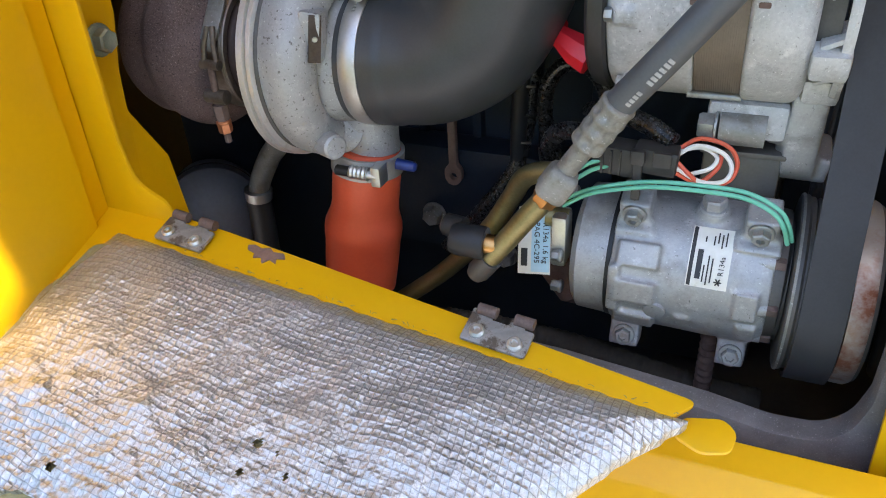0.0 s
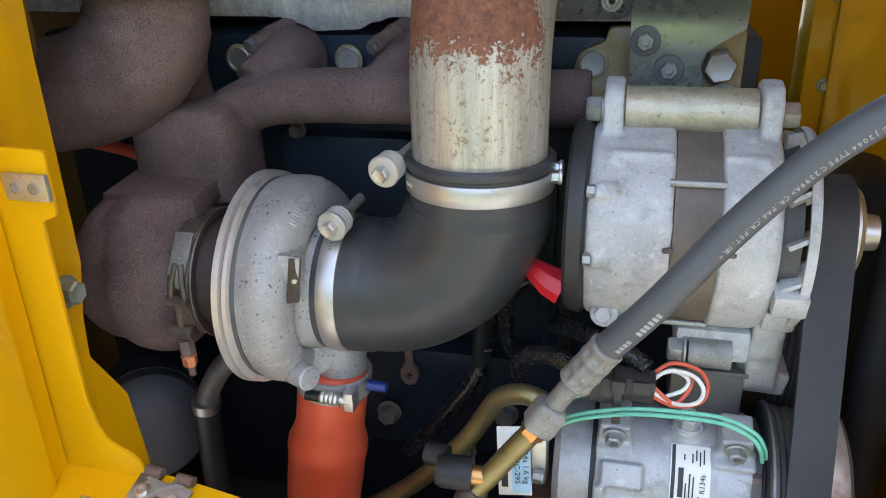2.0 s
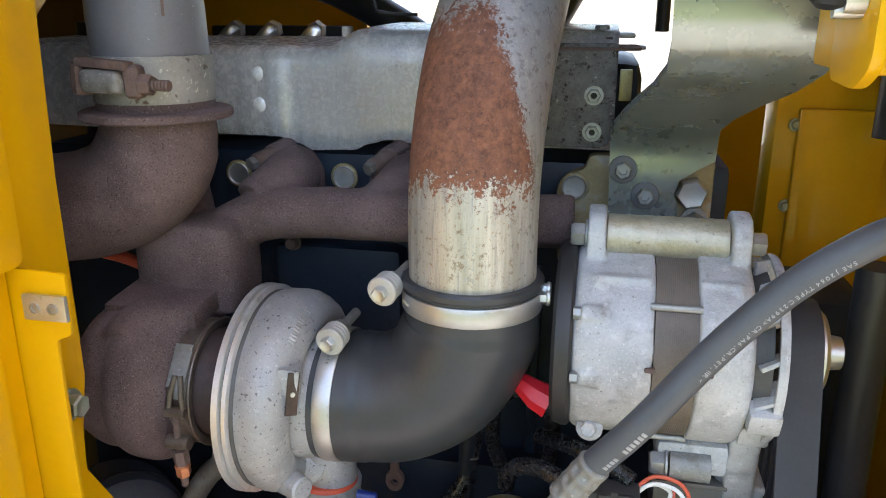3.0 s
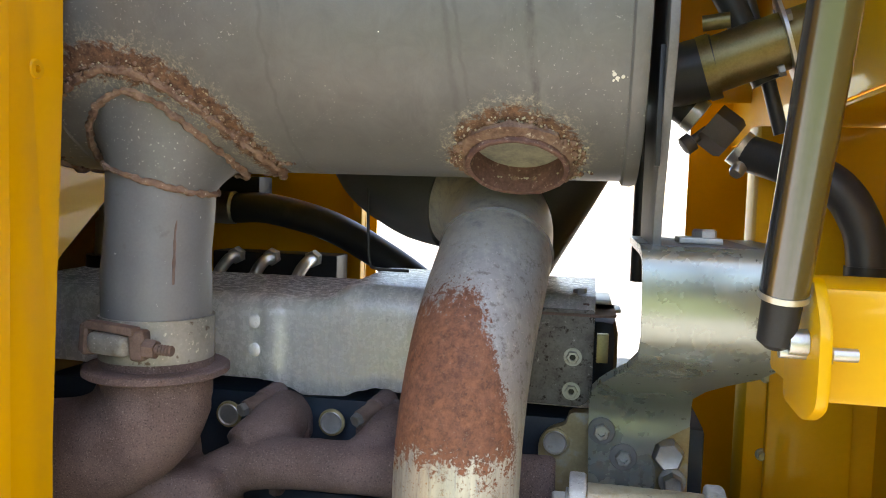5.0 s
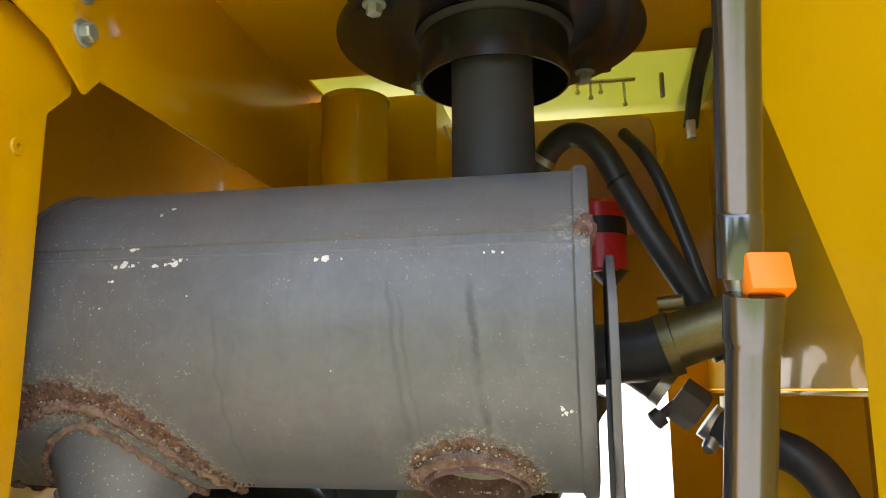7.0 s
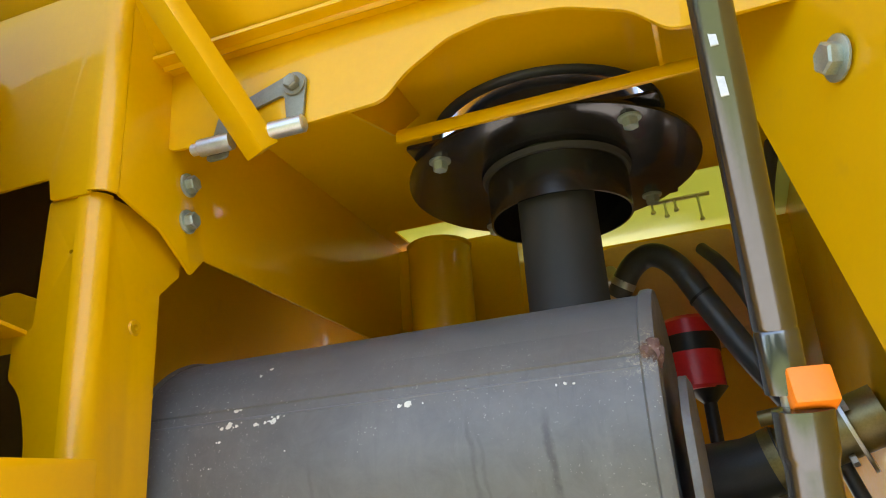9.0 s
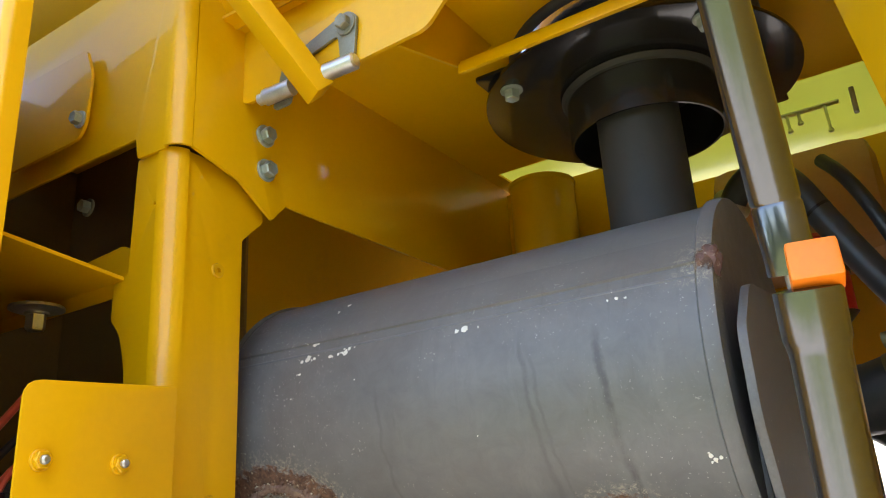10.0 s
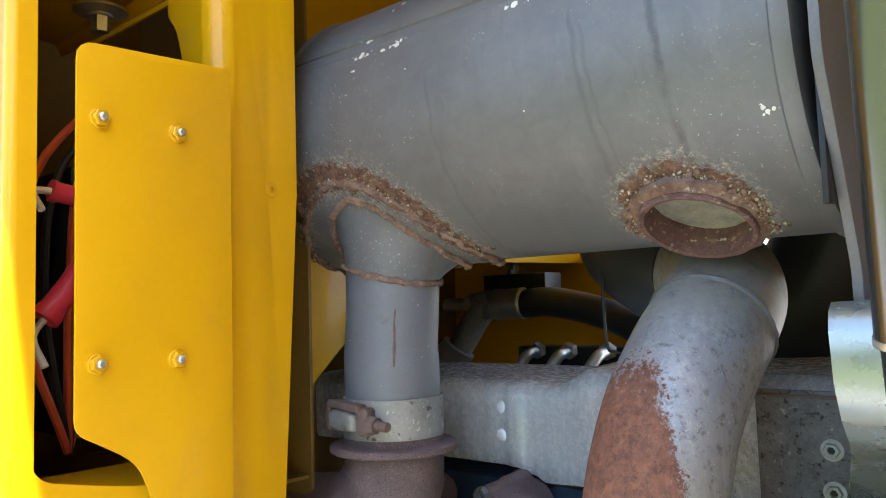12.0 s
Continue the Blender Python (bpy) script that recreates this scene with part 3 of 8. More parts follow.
def plate(poly, m, thick, bevel=0.0, r=0.0, bm=None, holes=()):
    """A flat sheet: outline in the frame m (its x and y), thickness along the frame's z, centred. holes: (u, v, radius)."""
    one = bmesh.new()
    outline = rounded(poly, r)
    loops = [outline] + [[Vector((u + hr * math.cos(2 * math.pi * i / 20), v + hr * math.sin(2 * math.pi * i / 20))) for i in range(20)] for u, v, hr in holes]
    edges = []
    for loop in loops:
        vs = [one.verts.new((q.x, q.y, -thick / 2)) for q in loop]
        edges += [one.edges.new((vs[i - 1], vs[i])) for i in range(len(vs))]
    if holes:
        bmesh.ops.triangle_fill(one, use_beauty=True, use_dissolve=False, edges=edges)
    else:
        one.faces.new(one.verts[:])
    got = bmesh.ops.extrude_face_region(one, geom=one.faces[:])
    bmesh.ops.translate(one, verts=[g for g in got["geom"] if isinstance(g, bmesh.types.BMVert)], vec=(0, 0, thick))
    bmesh.ops.recalc_face_normals(one, faces=one.faces[:])
    if bevel:
        soften(one, bevel, 2, 60)
    one.transform(m)
    return merge(bm, one)


# frames for sheets: u, v and the sheet's normal
def facing_y(y):
    return Matrix(((1, 0, 0, 0), (0, 0, 1, y), (0, 1, 0, 0), (0, 0, 0, 1)))


def facing_x(x):
    return Matrix(((0, 0, 1, x), (1, 0, 0, 0), (0, 1, 0, 0), (0, 0, 0, 1)))


def facing_z(z):
    return Matrix(((1, 0, 0, 0), (0, 1, 0, 0), (0, 0, 1, z), (0, 0, 0, 1)))


def folded(profile, width_from, width_to, thick, axis="x", bm=None, bevel=0.0):
    """A bent sheet: a line of (u, v) points given thickness and drawn along an axis. Along x, (u, v) is (y, z); along z, (x, y); along y, (x, z)."""
    one = bmesh.new()
    pts = [Vector(p) for p in profile]
    off = []
    for i in range(len(pts)):
        a = (pts[i] - pts[i - 1]).normalized() if i else (pts[1] - pts[0]).normalized()
        b = (pts[i + 1] - pts[i]).normalized() if i < len(pts) - 1 else a
        na, nb = Vector((-a.y, a.x)), Vector((-b.y, b.x))
        n = (na + nb).normalized()
        off.append(n * thick / max(0.3, n.dot(na)))
    def put(q, w):
        return {"x": (w, q.x, q.y), "z": (q.x, q.y, w), "y": (q.x, w, q.y)}[axis]
    rows = []
    for w in (width_from, width_to):
        rows.append([[one.verts.new(put(p, w)) for p in pts], [one.verts.new(put(p + o, w)) for p, o in zip(pts, off)]])
    for i in range(len(pts) - 1):
        for s in (0, 1):
            one.faces.new((rows[0][s][i], rows[0][s][i + 1], rows[1][s][i + 1], rows[1][s][i]))
        for w in (0, 1):
            one.faces.new((rows[w][0][i], rows[w][0][i + 1], rows[w][1][i + 1], rows[w][1][i]))
    for i in (0, -1):
        one.faces.new((rows[0][0][i], rows[0][1][i], rows[1][1][i], rows[1][0][i]))
    bmesh.ops.recalc_face_normals(one, faces=one.faces[:])
    if bevel:
        soften(one, bevel, 3, 25)
    return merge(bm, one)


def hexhead(at, way, across, height, washer=0.0, bm=None, dome=True, socket=False):
    """A hex bolt head that stands up from at along way, with its flange or washer."""
    bm = bm or bmesh.new()
    m = Matrix.Translation(at) @ turn_to(way)
    one = bmesh.new()
    h0 = 0.0
    if washer:
        lathe([(-0.001, washer * 0.8), (0.0, washer), (0.0018, washer), (0.0025, washer * 0.93)], (0, 0, 0), Z, one, 24)
        h0 = 0.0024
    r = across / 2 / math.cos(math.pi / 6)
    prof = [(h0, 1.0), (h0 + height * 0.82, 1.0), (h0 + height, 0.86)]
    if socket:
        prof += [(h0 + height, 0.5), (h0 + height * 0.45, 0.46)]
    elif dome:
        prof += [(h0 + height * 0.93, 0.66), (h0 + height * 0.93, 0.02)]
    spin = random.uniform(0, 1)
    rings = [[one.verts.new((k * r * math.cos(math.pi / 3 * (i + spin)), k * r * math.sin(math.pi / 3 * (i + spin)), h)) for i in range(6)] for h, k in prof]
    for a, b in zip(rings, rings[1:]):
        for i in range(6):
            one.faces.new((a[i], a[(i + 1) % 6], b[(i + 1) % 6], b[i]))
    one.faces.new(rings[0]), one.faces.new(rings[-1])
    one.transform(m)
    return merge(bm, one)


def bolt(parent, at, way, across=0.013, height=0.007, washer=0.010, material=None, name="bolt", label="", socket=False):
    return part(name, hexhead(at, way, across, height, washer, socket=socket), material or BOLT_DULL, parent, label)


def mound(bm, amount, scale, seed=0):
    """Uneven surface: moves every vertex along its normal by noise."""
    bm.normal_update()
    for v in bm.verts:
        v.co += v.normal * amount * noise.noise(v.co * scale + Vector((seed, seed, seed)))
    return bm


def writing(parent, name, text, at, right, up, size, material, label="", align="CENTER"):
    """Raised lettering: text turned to a thin mesh on a surface."""
    cu = bpy.data.curves.new(name, "FONT")
    cu.body, cu.size, cu.align_x, cu.align_y, cu.extrude = text, size, align, "CENTER", 0.00025
    cu.resolution_u = 3
    tmp = bpy.data.objects.new("scratch", cu)
    scene.collection.objects.link(tmp)
    bpy.context.view_layer.update()
    me = bpy.data.meshes.new_from_object(tmp.evaluated_get(bpy.context.evaluated_depsgraph_get()))
    bpy.data.objects.remove(tmp)
    bpy.data.curves.remove(cu)
    right, up = Vector(right).normalized(), Vector(up).normalized()
    n = right.cross(up).normalized()
    up = n.cross(right)
    m = Matrix((( right.x, up.x, n.x, at[0]), (right.y, up.y, n.y, at[1]), (right.z, up.z, n.z, at[2]), (0, 0, 0, 1)))
    me.transform(Matrix.Translation(-base_of(parent)) @ m)
    me.name = name
    me.materials.clear()
    me.materials.append(material)
    ob = new(name, me)
    ob.parent = parent
    return tagged(ob, label) if label else ob


def cast(name, bm, material, parent, label="", grain=0.0025, rounds=6):
    """A cast part: overlapping closed lumps melted into one skin with fillets."""
    ob = part(name, bm, material, parent, label)
    r = ob.modifiers.new("melt", "REMESH")
    r.mode, r.voxel_size, r.use_smooth_shade = "VOXEL", grain, True
    s = ob.modifiers.new("fillet", "SMOOTH")
    s.factor, s.iterations = 0.5, rounds
    return ob

# ---- the setting ----
bm = bmesh.new()
bmesh.ops.create_grid(bm, x_segments=40, y_segments=40, size=220.0)
single("ground", bm, GRAVEL, "sunlit pale gravel yard meeting mown green grass", "ground", kind="structure")


# trees and bushes round the yard behind and beside the machine, mirrored in the metal
rng = random.Random(11)
bm = bmesh.new()
for k in range(520):
    a = radians(rng.uniform(150, 390))
    d = rng.uniform(13, 19)
    h = rng.uniform(0.2, 5.2) * (0.7 + 0.3 * math.sin(a * 7))
    one = bmesh.new()
    bmesh.ops.create_icosphere(one, subdivisions=1, radius=rng.uniform(0.5, 1.1))
    for v in one.verts:
        v.co *= 1 + 0.5 * noise.noise(v.co * 2 + Vector((k, 0, 0)))
        v.co += Vector((d * math.cos(a), d * math.sin(a), h))
    merge(bm, one)
LEAF = surf("leaf_mass", (0.035, 0.060, 0.015), (0.075, 0.115, 0.030), (0.6, 0.8), 0, 1.2, 14, 0.9, 0.05)
single("far_bushes", bm, LEAF, "dense green bushes and trees round the yard", "bushes", kind="stuff")


def structure(name, at, label):
    ob = thing(name, at, label, "bodywork")
    return tagged(ob, kind="structure")


# left side of the bay: pillar and sheets
def lean(bm):
    for v in bm.verts:
        v.co.x += 0.019 - 0.019 * min(1.0, max(0.0, (v.co.z - 1.43) / 0.47))
    return bm


wall_left = structure("wall_left", (-0.52, 0.45, 1.0), "glossy yellow painted steel pillar and side sheets of engine bay")
bm = plate([(0.444, 1.0), (0.511, 1.0), (0.511, 1.23), (0.502, 1.308), (0.469, 1.365), (0.472, 1.40), (0.484, 1.445), (0.492, 1.606), (0.520, 1.90),
            (0.520, 2.163), (0.548, 2.190), (0.548, 2.24), (0.444, 2.24)], facing_x(-0.522), 0.004, 0.0012, 0.003, holes=((0.489, 1.90, 0.0045), (0.489, 2.123, 0.0065)))
part("side_face", lean(bm), YELLOW, wall_left)
for z in (1.90, 2.123):
    bm = lathe([(-0.002, 0.0072), (0.0, 0.0078), (0.002, 0.0068), (0.002, 0.0030), (-0.008, 0.0028), (-0.008, 0.001)], (-0.520, 0.489, z), (1, 0, 0), seg=20)
    part("rivet_nut", bm, YELLOW_DULL, wall_left)
arc = [(-0.5375 + 0.0175 * math.sin(radians(9 * k)), 0.4455 - 0.0175 * math.cos(radians(9 * k))) for k in range(11)]
bm = folded(arc, 1.0, 2.24, -0.004, "z")
part("pillar_corner", lean(bm), YELLOW, wall_left, "rounded yellow corner", 60)
bm = plate([(-0.538, 1.0), (-0.538, 2.242), (-0.575, 2.240), (-0.578, 2.118), (-0.60, 2.112), (-0.60, 2.075), (-0.585, 2.06, 0.02), (-0.572, 2.02, 0.02), (-0.572, 1.0)],
           facing_y(0.430), 0.004, 0.001, 0.004, holes=((-0.543, 2.184, 0.002),))
part("pillar_front", lean(bm), YELLOW, wall_left)
bm = plate([(0.44, 2.238), (0.50, 2.222), (0.548, 2.190), (0.569, 2.212), (1.45, 2.212), (1.45, 2.50), (0.44, 2.50)], facing_x(-0.507), 0.004, 0.001, 0.002)
part("upper_sheet", bm, YELLOW, wall_left)
arc = [(-0.5245 + 0.0165 * math.sin(radians(9 * k)), 0.4390 - 0.0165 * math.cos(radians(9 * k))) for k in range(11)]
bm = folded(arc, 2.238, 2.50, -0.003, "z")
part("upper_corner", bm, YELLOW, wall_left, "", 60)
bm = plate([(-0.5245, 2.50), (-0.5245, 2.236), (-0.570, 2.238), (-0.574, 2.262), (-0.90, 2.262), (-0.90, 2.50)], facing_y(0.4245), 0.004, 0.001, 0.004)
part("upper_front", bm, YELLOW, wall_left)
# recessed sheet behind the pillar, seen above the silencer
bm = plate([(0.605, 1.655), (0.70, 1.738), (0.79, 1.808), (0.86, 1.85), (1.45, 1.86), (1.45, 2.40), (0.605, 2.40)], facing_x(-0.66), 0.004, 0.001)
part("inner_sheet", bm, YELLOW, wall_left)
for at in ((-0.5045, 0.535, 2.286), (-0.5045, 0.537, 2.245)):
    bolt(wall_left, at, (1, 0, 0), 0.016, 0.009, 0.013, BOLT_GREEN)
bolt(wall_left, (-0.499, 0.458, 1.43), (1, 0, 0), 0.017, 0.010, 0.0135, BOLT_GREEN)

# outer side sheet with the opening of the electrics cavity
outer = structure("wall_outer", (-0.50, 0.25, 1.0), "sunlit yellow outer side sheet with rounded opening")
bm = plate([(0.232, 0.9), (0.418, 0.9), (0.418, 1.648), (0.345, 1.651, 0.03), (0.272, 1.668, 0.025), (0.262, 1.690), (0.250, 1.690), (0.250, 1.60), (0.232, 1.60)], facing_x(-0.502), 0.005, 0.0015, 0.004)
part("outer_sheet", bm, YELLOW, outer)
arc = [(-0.80, 0.2575), (-0.5175, 0.2575), (-0.5163, 0.2565)] + [(-0.5080 - 0.0080 * math.cos(radians(9 * k)), 0.2560 - 0.0080 * math.sin(radians(9 * k))) for k in range(1, 21)] + [(-0.500, 0.268)]
part("front_roll", folded(arc, 1.602, 2.36, 0.0035, "z"), YELLOW, outer, "rolled glossy sheet edge", 60)
bm = plate([(-0.505, 1.66), (-0.53, 1.66), (-0.53, 2.33), (-0.505, 2.33)], facing_y(0.2635), 0.004, 0.001)
part("opening_flange", bm, YELLOW, outer)
bm = plate([(-0.505, 0.27), (-0.60, 0.27), (-0.60, 0.43), (-0.505, 0.43)], facing_z(1.650), 0.004, 0.001)
part("opening_shelf", bm, YELLOW, outer)
bm = plate([(0.232, 0.9), (0.398, 0.9), (0.398, 1.50), (0.232, 1.50)], facing_x(-0.4965), 0.004, 0.0012, 0.006)
part("doubler_sheet", bm, YELLOW, outer)

lip = structure("trim", (-0.48, 0.42, 1.2), "bent yellow door lip with striker wing")
bm = plate([(-0.503, 0.9), (-0.43, 0.9), (-0.43, 1.30), (-0.436, 1.312, 0.012), (-0.462, 1.325, 0.02), (-0.468, 1.36), (-0.468, 1.505), (-0.455, 1.510), (-0.454, 1.556), (-0.503, 1.558)],
           facing_y(0.421), 0.004, 0.0012, 0.004)
part("lip_sheet", bm, YELLOW, lip)
bm = box((-0.4705, 0.4168, 1.531), (0.034, 0.004, 0.019), 0.001)
striker = part("striker", bm, ZINC, lip, "zinc plate with two rivets")
for dx in (-0.007, 0.007):
    part("rivet", lathe([(0, 0.0042), (0.0012, 0.004), (0.0014, 0.0022), (0.0006, 0.002)], (-0.4705 + dx, 0.4148, 1.531), (0, -1, 0), seg=16), BOLT_DULL, striker)

# cavity behind the opening; its shade is put into the sheets' dark colour
cav = structure("wall_cavity", (-0.75, 0.4, 1.6), "yellow sheets of electrics cavity with shade toned into their colour")
part("back_sheet", plate([(0.2, 0.9), (1.45, 0.9), (1.45, 2.5), (0.2, 2.5)], facing_x(-0.98), 0.004), SHADED_CAV, cav)
part("end_sheet", plate([(-0.98, 1.58), (-0.60, 1.58), (-0.60, 2.5), (-0.98, 2.5)], facing_y(0.60), 0.004), SHADED_CAV, cav)
part("front_sheet", plate([(-0.98, 0.9), (-0.535, 0.9), (-0.535, 2.5), (-0.98, 2.5)], facing_y(0.268), 0.004), SHADED_CAV, cav)
part("bottom_sheet", plate([(-0.98, 0.21), (-0.605, 0.21), (-0.605, 0.60), (-0.98, 0.60)], facing_z(1.60), 0.004), SHADED_CAV, cav)

# right side
wall_right = structure("wall_right", (0.15, 0.6, 1.0), "yellow painted right jamb panel and inner bulkhead")


def jamb(z, s):
    e = Vector((0.087 - 0.106 * (z - 1.95), 0.425 + 0.543 * (z - 1.95), z)) if z > 1.95 else Vector((0.089, 0.428, z))
    return e + s * Vector((0.39, -0.92, 0.0))


# jamb panel; its unseen upper and outer reach is added to shade the flap
bm = bmesh.new()
rows = []
for off in (Vector((0, 0, 0)), Vector((0.0055, 0.0023, 0))):
    rows.append([bm.verts.new(jamb(z, s) + off) for z, s in ((1.50, 0), (1.90, 0), (1.95, 0.0), (2.75, 0), (2.87, 0.50), (2.87, 0.95), (1.50, 0.95))])
for r in rows:
    bm.faces.new(r)
for i in range(7):
    bm.faces.new((rows[0][i - 1], rows[0][i], rows[1][i], rows[1][i - 1]))
part("jamb_panel", soften(bm, 0.0015, 2, 60), YELLOW, wall_right)
bolt(wall_right, (0.103, 0.461, 2.215), (-0.92, -0.39, 0), 0.021, 0.010, 0.017, BOLT_GREEN)
part("bulkhead_upper", plate([(0.44, 1.922), (1.45, 1.922), (1.45, 2.50), (0.44, 2.50)], facing_x(0.150), 0.005, 0.001), YELLOW_DULL, wall_right)
part("bulkhead_ledge", plate([(0.148, 0.44), (0.26, 0.44), (0.26, 1.45), (0.148, 1.45)], facing_z(1.918), 0.005, 0.001), YELLOW_DULL, wall_right)
part("bulkhead_lower", plate([(0.44, 0.9), (1.448, 0.9), (1.448, 1.915), (0.44, 1.915)], facing_x(0.262), 0.005, 0.001), YELLOW_DULL, wall_right)
part("bulkhead_post", folded([(0.10, 1.02), (0.10, 0.99), (0.106, 0.98), (0.260, 0.98)], 0.9, 1.913, 0.004, "z"), YELLOW_DULL, wall_right)
part("raised_panel", box((0.1795, 0.974, 1.45), (0.10, 0.012, 0.34), 0.004), YELLOW_DULL, wall_right)
for z in (1.40, 1.50, 1.60):
    bolt(wall_right, (0.128, 0.978, z), (0, -1, 0), 0.010, 0.006, 0.008, BOLT_GREEN)

# roof, its beams, and the raised lid; the roof is cut open behind the tail pipe for an added sheet
ceiling = bmesh.new()
plate([(-1.0, 0.47), (0.40, 0.47), (0.40, 1.035), (-1.0, 1.035)], facing_z(2.405), 0.004, 0.0, 0.0, ceiling, holes=((-0.165, 0.81, 0.142),))
plate([(-1.0, 1.035), (-0.48, 1.035), (-0.48, 1.5), (-1.0, 1.5)], facing_z(2.405), 0.004, 0.0, 0.0, ceiling)
plate([(0.185, 1.035), (0.40, 1.035), (0.40, 1.5), (0.185, 1.5)], facing_z(2.405), 0.004, 0.0, 0.0, ceiling)
plate([(-0.508, 2.403), (-0.508, 2.312), (-0.36, 2.302), (-0.262, 2.305), (-0.240, 2.328), (-0.195, 2.354), (-0.150, 2.362), (-0.085, 2.352), (-0.03, 2.33), (0.0, 2.30), (0.14, 2.30), (0.14, 2.403)],
      facing_y(0.505), 0.005, 0.001, 0.012, ceiling)
box((-0.0775, 0.616, 2.3285), (0.437, 0.006, 0.011), 0.001, (0, 0, 0), ceiling)
box((-0.0775, 0.626, 2.3375), (0.437, 0.016, 0.005), 0.001, (0, 0, 0), ceiling)
plate([(0.510, 2.403), (0.612, 2.403), (0.612, 2.335), (0.510, 2.33)], facing_x(-0.012), 0.004, 0, 0, ceiling)
plate([(0.510, 2.403), (0.70, 2.403), (0.62, 2.335), (0.510, 2.305)], facing_x(-0.30), 0.004, 0, 0, ceiling)
single("ceiling", ceiling, YELLOW, "yellow painted roof sheet with arched stiffening beams", "ceiling", kind="structure")

# added translucent sheet: imitates the bright roof behind the tail pipe, lets daylight in
bm = plate([(-0.50, 1.02), (0.20, 1.02), (0.20, 1.47), (-0.50, 1.47)], facing_z(2.4115), 0.003)
single("added_roof_sheet", bm, DAYLIGHT_SHEET, "added pale green translucent sheet that lets daylight into the bay", "roof light", kind="structure")
latch = thing("roof_latch", (-0.04, 1.14, 2.40), "small pale steel latch pins under the added roof sheet", "latch")
for x, drop in ((-0.066, 0.020), (-0.046, 0.030), (-0.030, 0.022), (0.006, 0.045)):
    part("pin", lathe([(0, 0.0022), (drop - 0.007, 0.0022), (drop - 0.005, 0.0042), (drop - 0.002, 0.0042), (drop, 0.0020)], (x, 1.14, 2.406), (0.03, 0, -1), seg=10), ZINC, latch)
part("bar", box((-0.025, 1.142, 2.4065), (0.10, 0.012, 0.003), 0.001), ZINC, latch)
seal = thing("door_seal", (0.08, 0.985, 2.30), "black rubber seal strip hanging by the bulkhead", "seal strip")
part("strip", sweep(spline([(0.128, 0.985, 2.455), (0.112, 0.985, 2.395), (0.094, 0.985, 2.335), (0.082, 0.985, 2.268)], 6), 0.010, 14), RUBBER, seal)
part("end_clip", box((0.081, 0.978, 2.262), (0.012, 0.014, 0.024), 0.002), ZINC, seal)
part("side_clip", box((0.047, 0.973, 2.325), (0.006, 0.010, 0.034), 0.002), BOLT_DULL, seal)

# far side of the bay
back = structure("wall_back", (-0.2, 1.45, 1.0), "yellow sheets round the open far side of the bay")
part("back_left", plate([(-1.0, 0.9), (-0.52, 0.9), (-0.52, 2.41), (-1.0, 2.41)], facing_y(1.45), 0.004), YELLOW_DULL, back)
part("back_top", plate([(-0.52, 1.98), (-0.29, 1.98), (-0.29, 2.395), (-0.52, 2.395)], facing_y(1.11), 0.004), YELLOW_DULL, back)
part("back_bar", plate([(-0.29, 1.98), (0.148, 1.98), (0.148, 2.398), (-0.29, 2.398)], facing_y(1.285), 0.004), YELLOW_DULL, back)
part("back_return", plate([(1.11, 1.98), (1.285, 1.98), (1.285, 2.395), (1.11, 2.395)], facing_x(-0.292), 0.004), YELLOW_DULL, back)
part("back_corner", plate([(-0.02, 1.98), (0.4, 1.98), (0.4, 2.41), (-0.02, 2.41)], facing_y(1.45), 0.004), YELLOW_DULL, back)
part("back_right", plate([(0.075, 0.9), (0.4, 0.9), (0.4, 1.98), (0.075, 1.98)], facing_y(1.452), 0.004), YELLOW_DULL, back)
part("back_low", plate([(-0.52, 0.9), (0.075, 0.9), (0.075, 1.50), (-0.52, 1.50)], facing_y(1.448), 0.004), YELLOW_DULL, back)
bm = plate([(-1.0, 0.43), (0.40, 0.43), (0.40, 1.5), (-1.0, 1.5)], facing_z(0.93), 0.006)
single("floor", bm, DARK_STEEL, "dark oily steel belly plate below the engine", "floor", kind="structure")
sill = structure("baseboard", (0.0, 0.4, 0.9), "yellow sill sheet below the bay opening")
part("sill_sheet", folded([(0.385, 0.5), (0.39, 1.09), (0.405, 1.135), (0.425, 1.160), (0.448, 1.168)], -0.50, 0.9, 0.004, "x", None, 0.004), YELLOW, sill)
part("sill_right", plate([(0.123, 1.05), (0.60, 1.05), (0.60, 1.34), (0.118, 1.34), (0.117, 1.22)], facing_y(0.472), 0.005, 0.001, 0.004), YELLOW, sill)
bm = plate([(-0.30, 1.0), (-0.30, 1.178), (-0.12, 1.172), (0.0, 1.160), (0.050, 1.151), (0.086, 1.153, 0.02), (0.104, 1.170, 0.02), (0.112, 1.20), (0.113, 1.30), (0.15, 1.30), (0.15, 1.0)], facing_y(0.498), 0.024, 0.003, 0.006)
part("frame_rail", bm, PADGREY, sill, "grey gritty frame rail")

hood = thing("engine_hood", (-0.2, 0.40, 2.45), "raised yellow engine hood held by gas strut", "hood")
# width and reach out of view are set to keep sun off the bay
LID = Matrix.Translation((0, 0.47, 2.435)) @ Matrix.Rotation(radians(-48), 4, "X")
part("hood_sheet", plate([(-0.97, -0.48), (1.25, -0.48), (1.25, 0.04), (-0.97, 0.04)], LID, 0.02, 0.004, 0.03), YELLOW, hood)
part("edge_seal", box((0.14, 0.145, 2.798), (2.20, 0.026, 0.02), 0.006, (-48, 0, 0)), RUBBER, hood, "black rubber edge seal")

# ---- engine ----
TURBO_Y, TURBO_Z = 0.602, 1.386
X = Vector((1, 0, 0))

